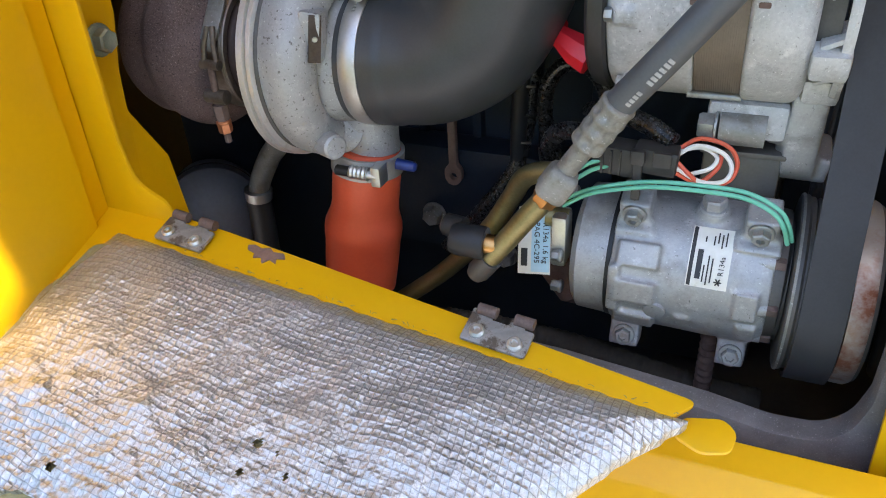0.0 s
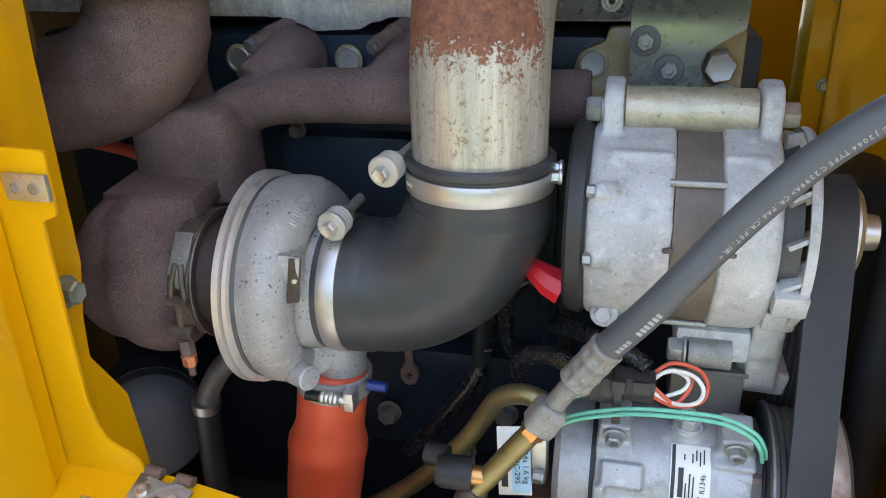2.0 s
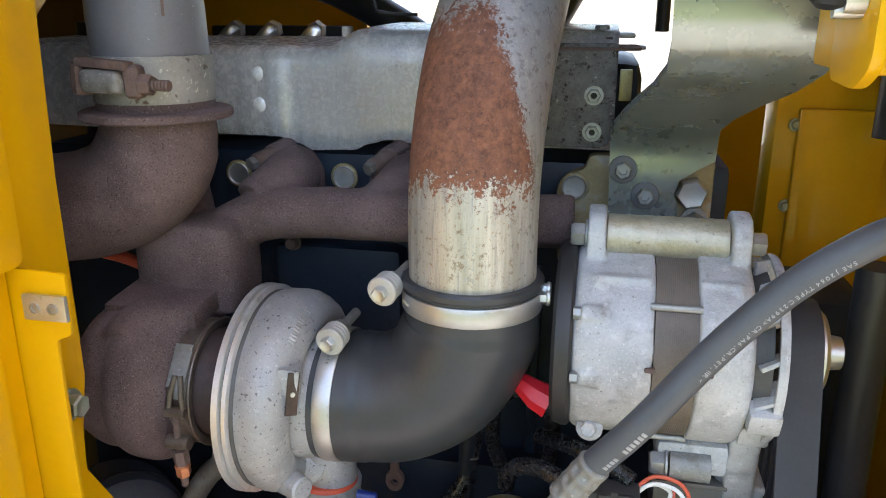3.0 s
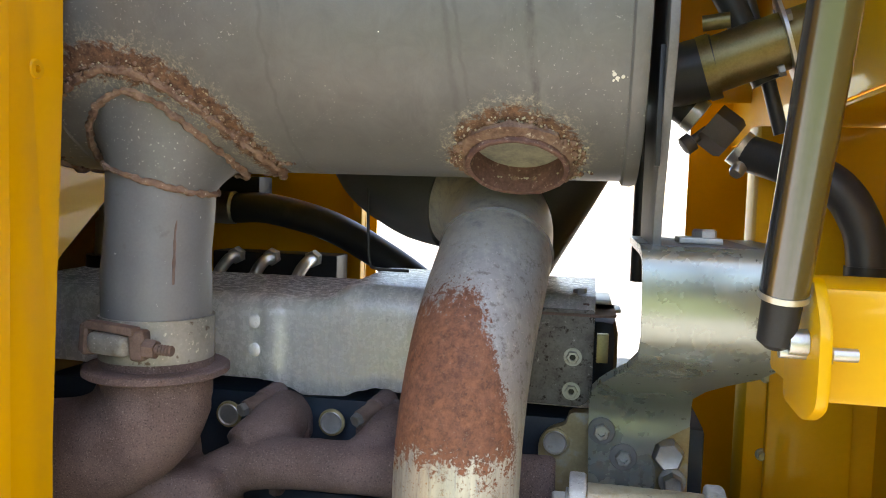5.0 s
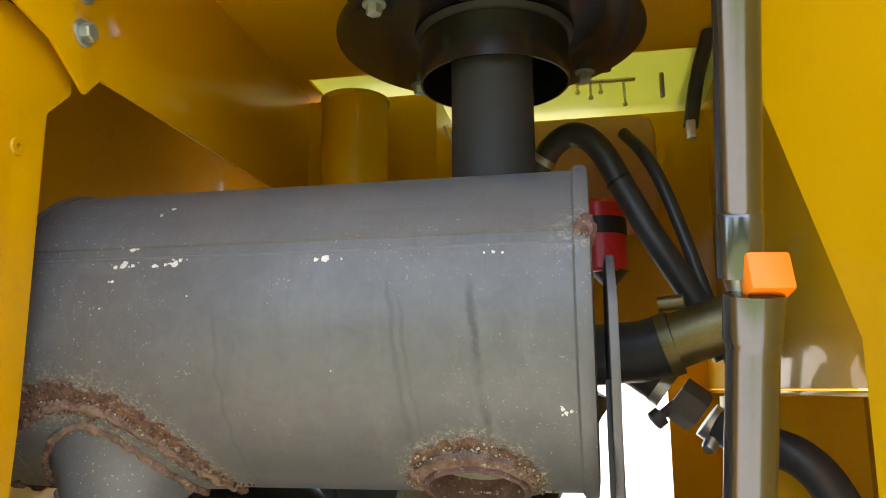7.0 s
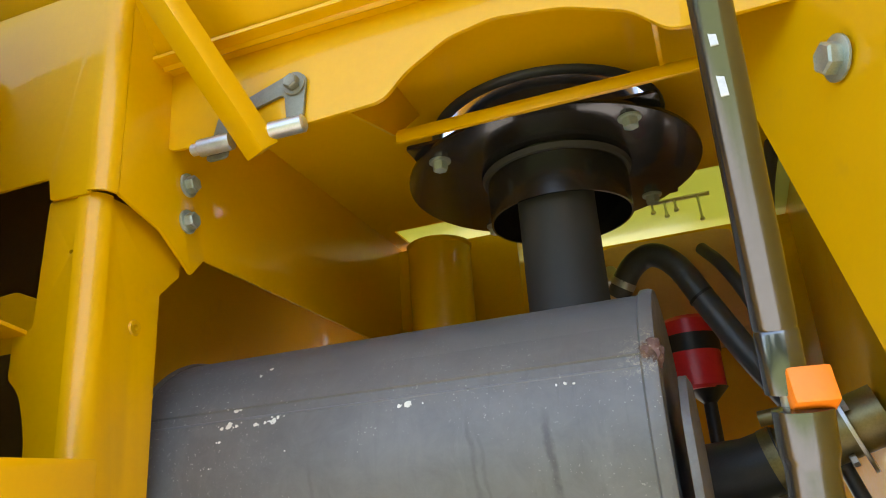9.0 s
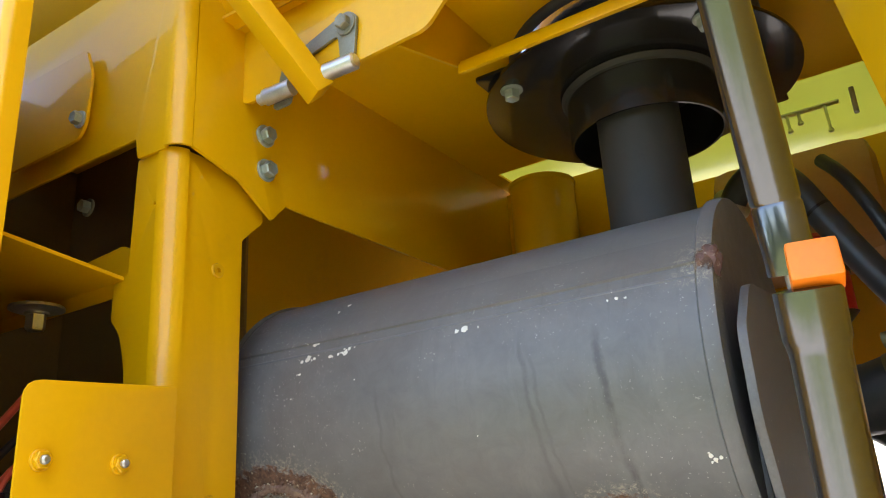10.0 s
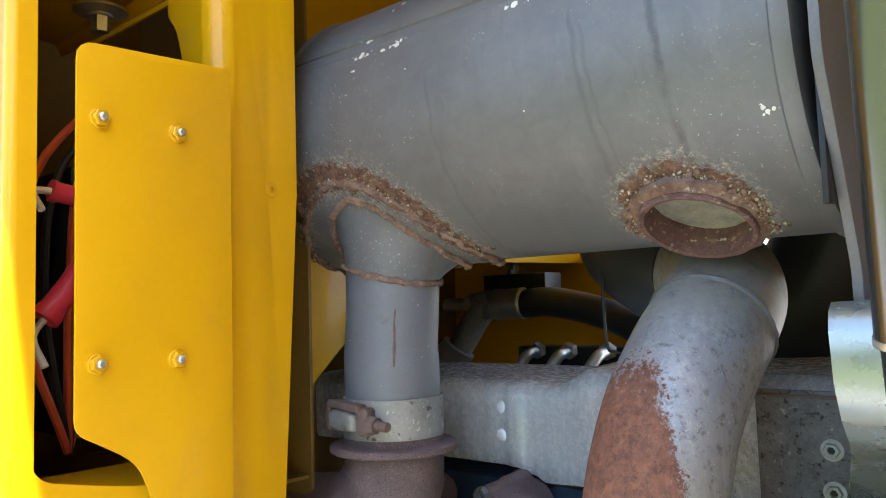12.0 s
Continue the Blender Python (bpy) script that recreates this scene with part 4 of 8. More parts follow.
engine = thing("engine_block", (-0.3, 0.9, 0.95), "dark painted diesel engine block behind the turbocharger", "engine")
bm = box((-0.36, 0.98, 1.22), (0.80, 0.36, 0.54), 0.012)
part("crankcase", mound(bm, 0.003, 20), ENGINE, engine)
bm = box((-0.36, 0.965, 1.535), (0.78, 0.36, 0.09), 0.008)
part("cylinder_head", bm, ENGINE, engine)
bm = box((-0.40, 0.98, 1.63), (0.68, 0.26, 0.10), 0.02)
part("rocker_cover", bm, ENGINE, engine)
for x in (-0.44, -0.37, -0.30, -0.23, -0.16):
    part("rib", box((x, 0.795, 1.33), (0.012, 0.02, 0.26), 0.004), ENGINE, engine)
# added dark block that blackens the gap right of the compressor
part("dark_filler", box((0.10, 0.90, 1.20), (0.20, 0.14, 0.46), 0.02), ENGINE, engine)
part("side_cover", box((-0.385, 0.79, 1.42), (0.15, 0.04, 0.11), 0.01), ENGINE, engine)
part("lower_cover", box((-0.30, 0.775, 1.16), (0.34, 0.05, 0.14), 0.012), ENGINE, engine)
for at in ((-0.341, 0.742, 1.144), (-0.25, 0.745, 1.10), (-0.20, 0.745, 1.16)):
    bolt(engine, at, (0, -1, 0), 0.021, 0.012, 0.015, CRIMP)
bm = plate([(-0.3175, 1.29), (-0.3085, 1.29), (-0.3085, 1.214), (-0.303, 1.209, 0.005), (-0.302, 1.197, 0.008), (-0.308, 1.188, 0.008), (-0.318, 1.188, 0.008), (-0.324, 1.197, 0.008), (-0.323, 1.209, 0.005), (-0.3175, 1.214)], facing_y(0.742), 0.008, 0.001, 0.003, holes=((-0.313, 1.1995, 0.0045),))
part("lifting_eye", bm, surf("brown_eye_steel", (0.20, 0.13, 0.10), (0.30, 0.21, 0.17), (0.5, 0.7), 0.3, 60, 500, 0.5, 0.0006), engine)
bm = plate([(-0.1105, 1.590), (0.013, 1.593), (0.013, 1.47), (-0.137, 1.47), (-0.142, 1.556), (-0.130, 1.571), (-0.113, 1.576)], facing_y(0.782), 0.02, 0.003, 0.01)
PADTAN = surf("stained_pad", (0.22, 0.175, 0.075), (0.40, 0.33, 0.18), (0.5, 0.7), 0.3, 30, 300, 0.5, 0.001, dirt=((0.36, 0.36, 0.32), 30, 0.55, 0.7))
part("mounting_pad", bm, PADTAN, engine, "stained bare metal pad")
for x, y, z in ((-0.3722, 0.772, 1.556), (-0.1235, 0.7725, 1.5565), (-0.4965, 0.772, 1.5548)):
    plug = part("core_plug", lathe([(0.0, 0.0128), (0.003, 0.0128), (0.004, 0.0118), (0.0025, 0.0105), (0.002, 0.003)], (x, y, z), (0, -1, 0), seg=28), ZINC, engine)
    part("plug_rim", lathe([(0.0, 0.0125), (0.0, 0.0155), (0.002, 0.0150), (0.003, 0.0128)], (x, y, z), (0, -1, 0), seg=28, closed=True), PADTAN, plug, "brown stained seat")

turbo = thing("turbocharger", (-0.42, TURBO_Y, 1.29), "turbocharger with rusty turbine housing and pale cast cover", "turbocharger")
bm = lathe([(-0.170, 0.02), (-0.170, 0.055), (-0.162, 0.066), (-0.148, 0.072), (-0.130, 0.0735), (-0.124, 0.0745), (-0.119, 0.0785), (-0.112, 0.081), (-0.098, 0.0815),
            (-0.089, 0.0795), (-0.081, 0.074), (-0.075, 0.066), (-0.068, 0.060), (-0.068, 0.02)], (-0.4005, TURBO_Y, TURBO_Z), X, seg=64)
# the scroll of the turbine grows towards the foot
pts = [(-0.512, TURBO_Y + 0.052 * math.cos(a), TURBO_Z + 0.052 * math.sin(a)) for a in [radians(d) for d in range(-60, 131, 10)]]
sweep(pts, [0.020 + 0.0007 * i for i in range(20)], 16, bm)
box((-0.507, 0.622, 1.436), (0.084, 0.078, 0.052), 0.004, (6, 0, 0), bm)
cast("turbine_housing", mound(bm, 0.0012, 60), CAST_IRON, turbo, "", 0.003, 4)
bm = box((-0.505, 0.628, 1.458), (0.094, 0.086, 0.020), 0.003, (6, 0, 0))
part("turbine_foot", bm, CAST_IRON, turbo)
BRONZED = surf("heat_tinted_steel", (0.13, 0.105, 0.085), (0.23, 0.195, 0.165), (0.36, 0.52), 0.7, 40, 400, 0.3, 0.0005, dirt=((0.09, 0.06, 0.045), 40, 0.5, 0.75))
VX = -0.4595
bm = lathe([(-0.0098, 0.052), (-0.0098, 0.0585), (-0.0075, 0.0602), (0.0075, 0.0602), (0.0098, 0.0585), (0.0098, 0.052)], (VX, TURBO_Y, TURBO_Z), X, seg=64, closed=True)
band = part("v_band", bm, BRONZED, turbo, "worn steel band clamp")
part("band_rim", lathe([(-0.0012, 0.056), (-0.0012, 0.0612), (0.0, 0.0620), (0.0012, 0.0612), (0.0012, 0.056)], (VX + 0.0122, TURBO_Y, TURBO_Z), X, seg=64, closed=True), BRONZED, band)
part("latch", box((VX + 0.003, 0.5505, 1.4250), (0.0175, 0.0028, 0.040), 0.0012, (-38, 0, 0)), CRIMP, band)
part("latch_slot", box((VX + 0.0065, 0.5365, 1.4095), (0.0062, 0.0040, 0.020), 0.0018, (-14, 0, 0)), CRIMP, band)
for dx in (-0.0072, 0.0068):
    part("link", sweep([(-0.4520 + dx * 0.35, 0.538, 1.4215), (-0.4525 + dx * 0.8, 0.5315, 1.405), (-0.4525 + dx, 0.530, 1.389)], 0.0026, 10), BRONZED, band)
part("link_pin", lathe([(-0.0105, 0.0025), (-0.0100, 0.0046), (0.0090, 0.0046), (0.0095, 0.0025)], (-0.4525, 0.530, 1.3895), X, seg=14), BRONZED, band)
part("t_bolt", sweep([(-0.4525, 0.529, 1.391), (-0.4525, 0.5285, 1.365), (-0.4518, 0.529, 1.340), (-0.4507, 0.530, 1.316)], 0.0033, 10), BOLT_RUST, band)
part("trunnion", lathe([(-0.0115, 0.004), (-0.0105, 0.0066), (0.0105, 0.0066), (0.0115, 0.004)], (-0.4520, 0.5290, 1.3605), X, seg=16), BRONZED, band)
part("nut", hexhead((-0.4520, 0.5290, 1.3530), (0.04, 0.04, -1), 0.0125, 0.015), BOLT_RUST, band)
part("copper_nut", hexhead((-0.4515, 0.5295, 1.3370), (0.04, 0.04, -1), 0.0115, 0.009, 0.007), COPPER, band, "copper lock nut")
bm = lathe([(-0.050, 0.03), (-0.050, 0.052), (-0.040, 0.050), (-0.026, 0.048), (-0.018, 0.056), (-0.011, 0.080), (-0.008, 0.086), (-0.004, 0.03)], (-0.4005, TURBO_Y, TURBO_Z), X, seg=48)
part("bearing_housing", bm, surf("scorched_bearing_iron", (0.035, 0.022, 0.020), (0.075, 0.048, 0.044), (0.5, 0.7), 0.2, 40, 400, 0.6, 0.001), turbo)
RING_CX = Vector((0, TURBO_Y, TURBO_Z))
for x0, x1, r in ((-0.4060, -0.3985, 0.0985), (-0.3970, -0.3915, 0.0980)):
    bm = lathe([(x0, 0.06), (x0, r - 0.002), (x0 + 0.001, r), (x1 - 0.001, r), (x1, r - 0.002), (x1, 0.06)], RING_CX, X, seg=80, closed=True)
    part("cover_ring", bm, MACHINED, turbo, "bright machined clamp ring")
part("ring_gap", lathe([(-0.3990, 0.06), (-0.3990, 0.0940), (-0.3880, 0.0925), (-0.3880, 0.06)], RING_CX, X, seg=72, closed=True), DARK_STEEL, turbo)


def swell(deg):
    """How far the scroll reaches towards the inlet at an angle round the shaft: small at the front, large over the top."""
    deg = deg % 360
    if deg > 250:
        deg -= 360
    return min(0.86, max(0.56, 0.66 + (180 - deg) * 0.0022))


def scroll(x, r, deg):
    return Vector((-0.3835 + (x + 0.3835) * swell(deg), TURBO_Y + r * math.cos(radians(deg)), TURBO_Z + r * math.sin(radians(deg))))


SCROLL = [(-0.3930, 0.070), (-0.3930, 0.0905), (-0.3880, 0.0930), (-0.3775, 0.0950), (-0.362, 0.0955), (-0.352, 0.0940), (-0.343, 0.0905), (-0.336, 0.0855), (-0.331, 0.0795), (-0.3285, 0.0730), (-0.3290, 0.0670), (-0.3340, 0.0620), (-0.342, 0.0600), (-0.342, 0.050)]
bm = bmesh.new()
rings = [[bm.verts.new(scroll(x, r, 250 - 3.75 * k)) for x, r in SCROLL] for k in range(97)]
for a, b in zip(rings, rings[1:]):
    for i in range(len(SCROLL) - 1):
        bm.faces.new((a[i], a[i + 1], b[i + 1], b[i]))
for end in (rings[0], rings[-1]):
    bm.faces.new(end)
part("compressor_cover", mound(bm, 0.0006, 60), COVER_ALU, turbo, "sand-cast aluminium volute cover", 40)
part("inlet_neck", lathe([(-0.380, 0.040), (-0.380, 0.0640), (-0.350, 0.0625), (-0.338, 0.0605), (-0.325, 0.0590), (-0.308, 0.0585), (-0.308, 0.048)], RING_CX, X, seg=72, closed=True), COVER_ALU, turbo)
bm = sweep([(-0.345, 0.609, 1.345), (-0.344, 0.609, 1.325), (-0.343, 0.609, 1.300), (-0.343, 0.609, 1.27)], [0.031, 0.029, 0.0275, 0.0275], 28)
part("outlet", bm, COVER_ALU, turbo)
part("boss", lathe([(-0.01, 0.0125), (0.018, 0.0115), (0.020, 0.0095)], (-0.358, 0.550, 1.318), (0.86, -0.5, 0.05), seg=20), COVER_ALU, turbo)
bm = box((-0.3480, 0.5385, 1.4205), (0.019, 0.022, 0.042), 0.003, (-3, 8, 10))
part("plate_pad", bm, COVER_ALU, turbo)
bm = box((-0.3405, 0.5285, 1.4205), (0.0105, 0.002, 0.0385), 0.0006, (-3, 9, 40))
name_plate = part("name_plate", bm, surf("dark_brown_plate", (0.035, 0.024, 0.020), (0.070, 0.050, 0.042), (0.3, 0.45), 0.4, 60, 400, 0.2, 0.0002), turbo, "dark riveted data plate")
part("rivet", lathe([(0, 0.0024), (0.001, 0.0018)], (-0.3398, 0.5274, 1.4205), (0.64, -0.77, 0.05), seg=12), ZINC, name_plate)
for i in range(13):
    a = 126 - 2.0 * i
    p = scroll(-0.3385, 0.0886, a)
    part("cast_mark", box(p, (0.0066, (0.0012, 0.0028, 0.0018)[i % 3], 0.0028), 0.0005, (a - 90, 32, 0)), WASHER, turbo)

# exhaust manifold
manifold = thing("exhaust_manifold", (-0.42, 0.72, 1.46), "rust-brown cast iron exhaust manifold", "manifold")
bm = box((-0.4945, 0.668, 1.485), (0.112, 0.078, 0.100), 0.022)
pts = spline([(-0.512, 0.672, 1.495), (-0.524, 0.690, 1.522), (-0.540, 0.715, 1.545), (-0.556, 0.750, 1.566)], 8)
sweep(pts, [0.038 - 0.0003 * i for i in range(len(pts))], 24, bm)
pts = spline([(-0.480, 0.668, 1.480), (-0.468, 0.676, 1.508), (-0.445, 0.686, 1.526), (-0.40, 0.691, 1.5345), (-0.33, 0.692, 1.5365), (-0.25, 0.695, 1.5365), (-0.12, 0.705, 1.5365)], 8)
sweep(pts, [0.036, 0.036, 0.0355, 0.035, 0.034, 0.033, 0.032, 0.031, 0.030, 0.029, 0.0285, 0.028, 0.0275, 0.027] + [0.0262] * (len(pts) - 14), 24, bm)
for x0, x1, r in ((-0.440, -0.423, 0.031), (-0.315, -0.296, 0.028)):
    sweep(spline([(x0, 0.698, 1.536), (x1, 0.728, 1.556), (x1 - 0.004, 0.768, 1.560)], 8), r, 20, bm)
cast("casting", mound(bm, 0.0012, 60), CAST_IRON, manifold, "", 0.003, 8)
for x1 in (-0.428, -0.301):
    bm = plate([(x1 - 0.040, 1.560), (x1 - 0.030, 1.584), (x1 - 0.010, 1.592), (x1 + 0.020, 1.586), (x1 + 0.034, 1.566), (x1 + 0.034, 1.535), (x1 - 0.040, 1.535)], facing_y(0.766), 0.012, 0.002, 0.010)
    part("port_flange", bm, CAST_IRON, manifold)
for at, sw in (((-0.445, 0.742, 1.582), (-0.0148, -0.027, -0.0074)), ((-0.317, 0.742, 1.583), (-0.0150, -0.027, -0.0094))):
    sw = Vector(sw).normalized()
    part("stud_boss", soften(lathe([(-0.03, 0.004), (-0.03, 0.0135), (0.0, 0.0125), (0.002, 0.0105), (0.002, 0.004)], Vector(at) + Vector((0.002, 0.004, -0.001)), (-0.2, -1, -0.1), seg=24), 0.001), CAST_IRON, manifold)
    part("stud_spacer", lathe([(-0.008, 0.0086), (0.019, 0.0086), (0.020, 0.0076)], at, sw, seg=20), BOLT_RUST, manifold)
    bolt(manifold, Vector(at) + sw * 0.020, sw, 0.0130, 0.007, 0.0, PLATE_GREY)
bolt(manifold, (-0.4214, 0.738, 1.4885), (0, -1, 0), 0.0125, 0.008, 0.009, BOLT_RUST)

# exhaust elbow from the turbine to the silencer
elbow = thing("exhaust_elbow", (-0.50, 0.63, 1.56), "brown rusted cast exhaust elbow with flange", "exhaust elbow")
pts = spline([(-0.500, 0.628, 1.645), (-0.5025, 0.629, 1.612), (-0.524, 0.631, 1.578), (-0.568, 0.634, 1.553), (-0.63, 0.637, 1.540), (-0.74, 0.637, 1.53)], 8)
part("elbow_pipe", mound(sweep(pts, [0.0515] * 8 + [0.054] * (len(pts) - 8), 36), 0.0012, 40), CAST_IRON, elbow)
part("flange", lathe([(-0.0055, 0.05), (-0.0045, 0.0655), (-0.003, 0.0675), (0.002, 0.0675), (0.0035, 0.0655), (0.0045, 0.0525), (0.014, 0.0515), (0.014, 0.04)], (-0.500, 0.628, 1.6405), Z, seg=56), CAST_IRON, elbow)

# rubber elbow, its clamps, and the steel intake pipe
PIPE = Vector((-0.200, 0.600, 0))
duct = thing("rubber_elbow", (-0.24, 0.60, 1.33), "smooth black rubber intake elbow", "hose")
pts = spline([(-0.336, TURBO_Y, TURBO_Z), (-0.300, TURBO_Y, TURBO_Z), (-0.262, TURBO_Y, TURBO_Z + 0.006), (-0.226, TURBO_Y, TURBO_Z + 0.030), (-0.206, 0.601, TURBO_Z + 0.066), (-0.200, 0.600, 1.472), (-0.200, 0.600, 1.511)], 10)
part("elbow_wall", sweep(pts, [0.0610] * 12 + [0.0600] * (len(pts) - 22) + [0.0585] * 10, 48), RUBBER, duct)
part("end_rim", lathe([(-0.004, 0.054), (-0.004, 0.0600), (-0.002, 0.0615), (0.002, 0.0615), (0.004, 0.0600), (0.004, 0.054)], (-0.200, 0.600, 1.5105), Z, seg=48), RUBBER, duct)


def hose_clamp(at, axis, r, width, screw, screw_way, label):
    clamp = thing("hose_clamp", at, label, "hose clamp", "hose clamps on the intake")
    part("band", lathe([(-width / 2, r - 0.001), (-width / 2, r + 0.0006), (-width / 2 + 0.001, r + 0.0012), (width / 2 - 0.001, r + 0.0012), (width / 2, r + 0.0006), (width / 2, r - 0.001)], at, axis, seg=64, closed=True), BRIGHT, clamp)
    s, w = Vector(screw), Vector(screw_way).normalized()
    part("spring_washer", lathe([(-0.012, 0.0105), (-0.012, 0.0125), (-0.010, 0.0115), (-0.008, 0.0125), (-0.006, 0.0115), (-0.004, 0.0125), (-0.002, 0.0115), (0.0, 0.0130), (0.003, 0.0132), (0.0045, 0.0122)], s, w, seg=28), WASHER, clamp, "stack of pale spring washers")
    part("screw_head", hexhead(s + w * 0.0045, w, 0.0115, 0.007, 0.0), ZINC, clamp)
    part("screw", lathe([(-0.055, 0.0035), (-0.054, 0.0045), (0, 0.0045)], s, w, seg=14), BOLT_DULL, clamp)
    part("housing", box(s - w * 0.020, (0.014, 0.020, 0.012), 0.003), BOLT_DULL, clamp)
    for k in range(5):
        part("slot", box(Vector(at) + Vector((0, -r * math.cos(0.9 + 0.05 * k), r * math.sin(0.9 + 0.05 * k))) if abs(Vector(axis).x) > 0.5 else Vector(at) + Vector((-r * math.sin(0.9 + 0.05 * k), -r * math.cos(0.9 + 0.05 * k), 0)), (0.003, 0.003, 0.003), 0.0005), BOLT_DULL, clamp)
    return clamp


hose_clamp((-0.3220, TURBO_Y, TURBO_Z), X, 0.0615, 0.0165, (-0.318, 0.566, 1.456), (-0.1, -0.93, -0.1), "bright worm-drive clamp on turbo inlet")
hose_clamp((-0.200, 0.600, 1.4955), Z, 0.0595, 0.0165, (-0.268, 0.560, 1.508), (-0.15, -0.95, -0.1), "bright worm-drive clamp on vertical pipe")

intake = thing("intake_pipe", (-0.200, 0.600, 1.50), "zinc-coated steel intake pipe with big rust patch", "pipe")
pts = spline([(-0.200, 0.600, 1.498), (-0.200, 0.600, 1.575), (-0.198, 0.608, 1.63), (-0.194, 0.632, 1.685), (-0.189, 0.668, 1.728), (-0.186, 0.708, 1.758)], 10)
part("lower_pipe", sweep(pts, 0.0545, 56), INTAKE, intake)
bm = bmesh.new()
w = lathe([(-0.0022, 0.0545), (0, 0.0567), (0.0022, 0.0545), (0, 0.050)], (-0.186, 0.708, 1.758), (0.03, 0.82, 0.57), bm, 56, True)
part("weld_bead", mound(bm, 0.001, 120), PLATE_GREY, intake)
pts = spline([(-0.186, 0.708, 1.758), (-0.190, 0.755, 1.785), (-0.215, 0.800, 1.805), (-0.265, 0.835, 1.815)], 10)
part("upper_bend", sweep(pts, 0.054, 48), INTAKE, intake)
writing(intake, "stamp", "3-2509", (-0.1935, 0.6 - 0.0543, 1.541), (0, 0, 1), (-1, -0.12, 0), 0.0125, BOLT_DULL)
air_hose = thing("air_hose", (-0.32, 0.9, 1.83), "large black rubber air hose behind the silencer", "hose")
part("hose_wall", sweep(spline([(-0.245, 0.825, 1.812), (-0.30, 0.85, 1.825), (-0.36, 0.90, 1.86), (-0.40, 1.0, 1.92), (-0.42, 1.15, 2.0)], 8), 0.060, 32), RUBBER, air_hose)

# charge-air hose
charge = thing("silicone_hose", (-0.357, 0.604, 1.12), "red silicone boost hose with bulged middle", "hose")
part("hose_wall", mound(lathe([(-0.012, 0.036), (-0.010, 0.0385), (0.020, 0.0392), (0.046, 0.0396), (0.054, 0.0405), (0.060, 0.0408), (0.067, 0.0402), (0.076, 0.0372), (0.084, 0.0352), (0.092, 0.0345), (0.120, 0.0345), (0.152, 0.0335), (0.155, 0.030)], (-0.369, 0.602, 1.140), (0.15, 0.03, 1), seg=56), 0.0007, 30), RED_SIL, charge)
clampR = thing("hose_clamp", (-0.345, 0.604, 1.289), "bright spring-loaded clamp on red hose", "hose clamp")
part("band", lathe([(-0.0105, 0.0325), (-0.0105, 0.0362), (0.0105, 0.0362), (0.0105, 0.0325)], (-0.3465, 0.604, 1.281), (0.11, 0.03, 1), seg=48, closed=True), WASHER, clampR)
part("t_bolt", lathe([(0, 0.004), (0.036, 0.004)], (-0.352, 0.564, 1.284), (1, 0.02, -0.05), seg=14), ZINC, clampR)
part("spring", lathe([(0.0 + 0.0021 * k, 0.0058 + 0.0010 * (k % 2)) for k in range(10)], (-0.3445, 0.564, 1.284), (1, 0.02, -0.05), seg=18), ZINC, clampR)
part("bolt_cap", lathe([(0, 0.005), (0.014, 0.005), (0.016, 0.003)], (-0.3590, 0.564, 1.284), (1, 0.02, -0.05), seg=14), PLASTIC, clampR)
part("lug", box((-0.3170, 0.570, 1.282), (0.010, 0.018, 0.02), 0.002), ZINC, clampR)
part("blue_tip", lathe([(0, 0.0055), (0.018, 0.005), (0.020, 0.003)], (-0.3080, 0.590, 1.285), (1, 0.1, -0.1), seg=14), BLUE_PL, clampR, "blue plastic tip")
part("lower_pipe", lathe([(-0.06, 0.030), (0.01, 0.031)], (-0.371, 0.602, 1.130), (0.15, 0.03, 1), seg=32), ZINC, charge, "grey metal pipe end")

# ---- alternator ----
AY, AZ, AR = 0.644, 1.4495, 0.0845
alt = thing("alternator", (-0.05, AY, AZ - AR), "grey cast aluminium alternator with brown stator pack", "alternator")
part("rear_cover", lathe([(0, 0.03), (0, 0.078), (0.003, 0.082), (0.010, 0.084), (0.0145, 0.084), (0.0170, 0.0815), (0.0170, 0.03)], (-0.1290, AY, AZ), X, seg=56), CONNECTOR, alt, "black plastic end cover")
HY, HZ = 0.646, 1.5415


def lug(bm, x, w, inward):
    """Hinge ear on a housing with its pad and fillet web."""
    prof = [(AY - 0.074, AZ + 0.036), (HY - 0.030, HZ - 0.018), (HY - 0.025, HZ + 0.026, 0.022), (HY + 0.025, HZ + 0.026, 0.022), (HY + 0.026, HZ - 0.014), (AY + 0.05, AZ + 0.05)]
    plate(prof, facing_x(x), w, 0.0, 0.008, bm)
    plate([(x, HZ - 0.020), (x + inward * 0.012, HZ - 0.030), (x + inward * 0.034, AZ + 0.050), (x, AZ + 0.045)], facing_y(AY - 0.040), 0.030, 0.0, 0.01, bm)
    w2 = 0.046 if inward > 0 else 0.034
    box((x + inward * w2 / 2, AY - 0.004, AZ + 0.058), (w2, 0.095, 0.030), 0.0, (0, 0, 0), bm)
    return bm


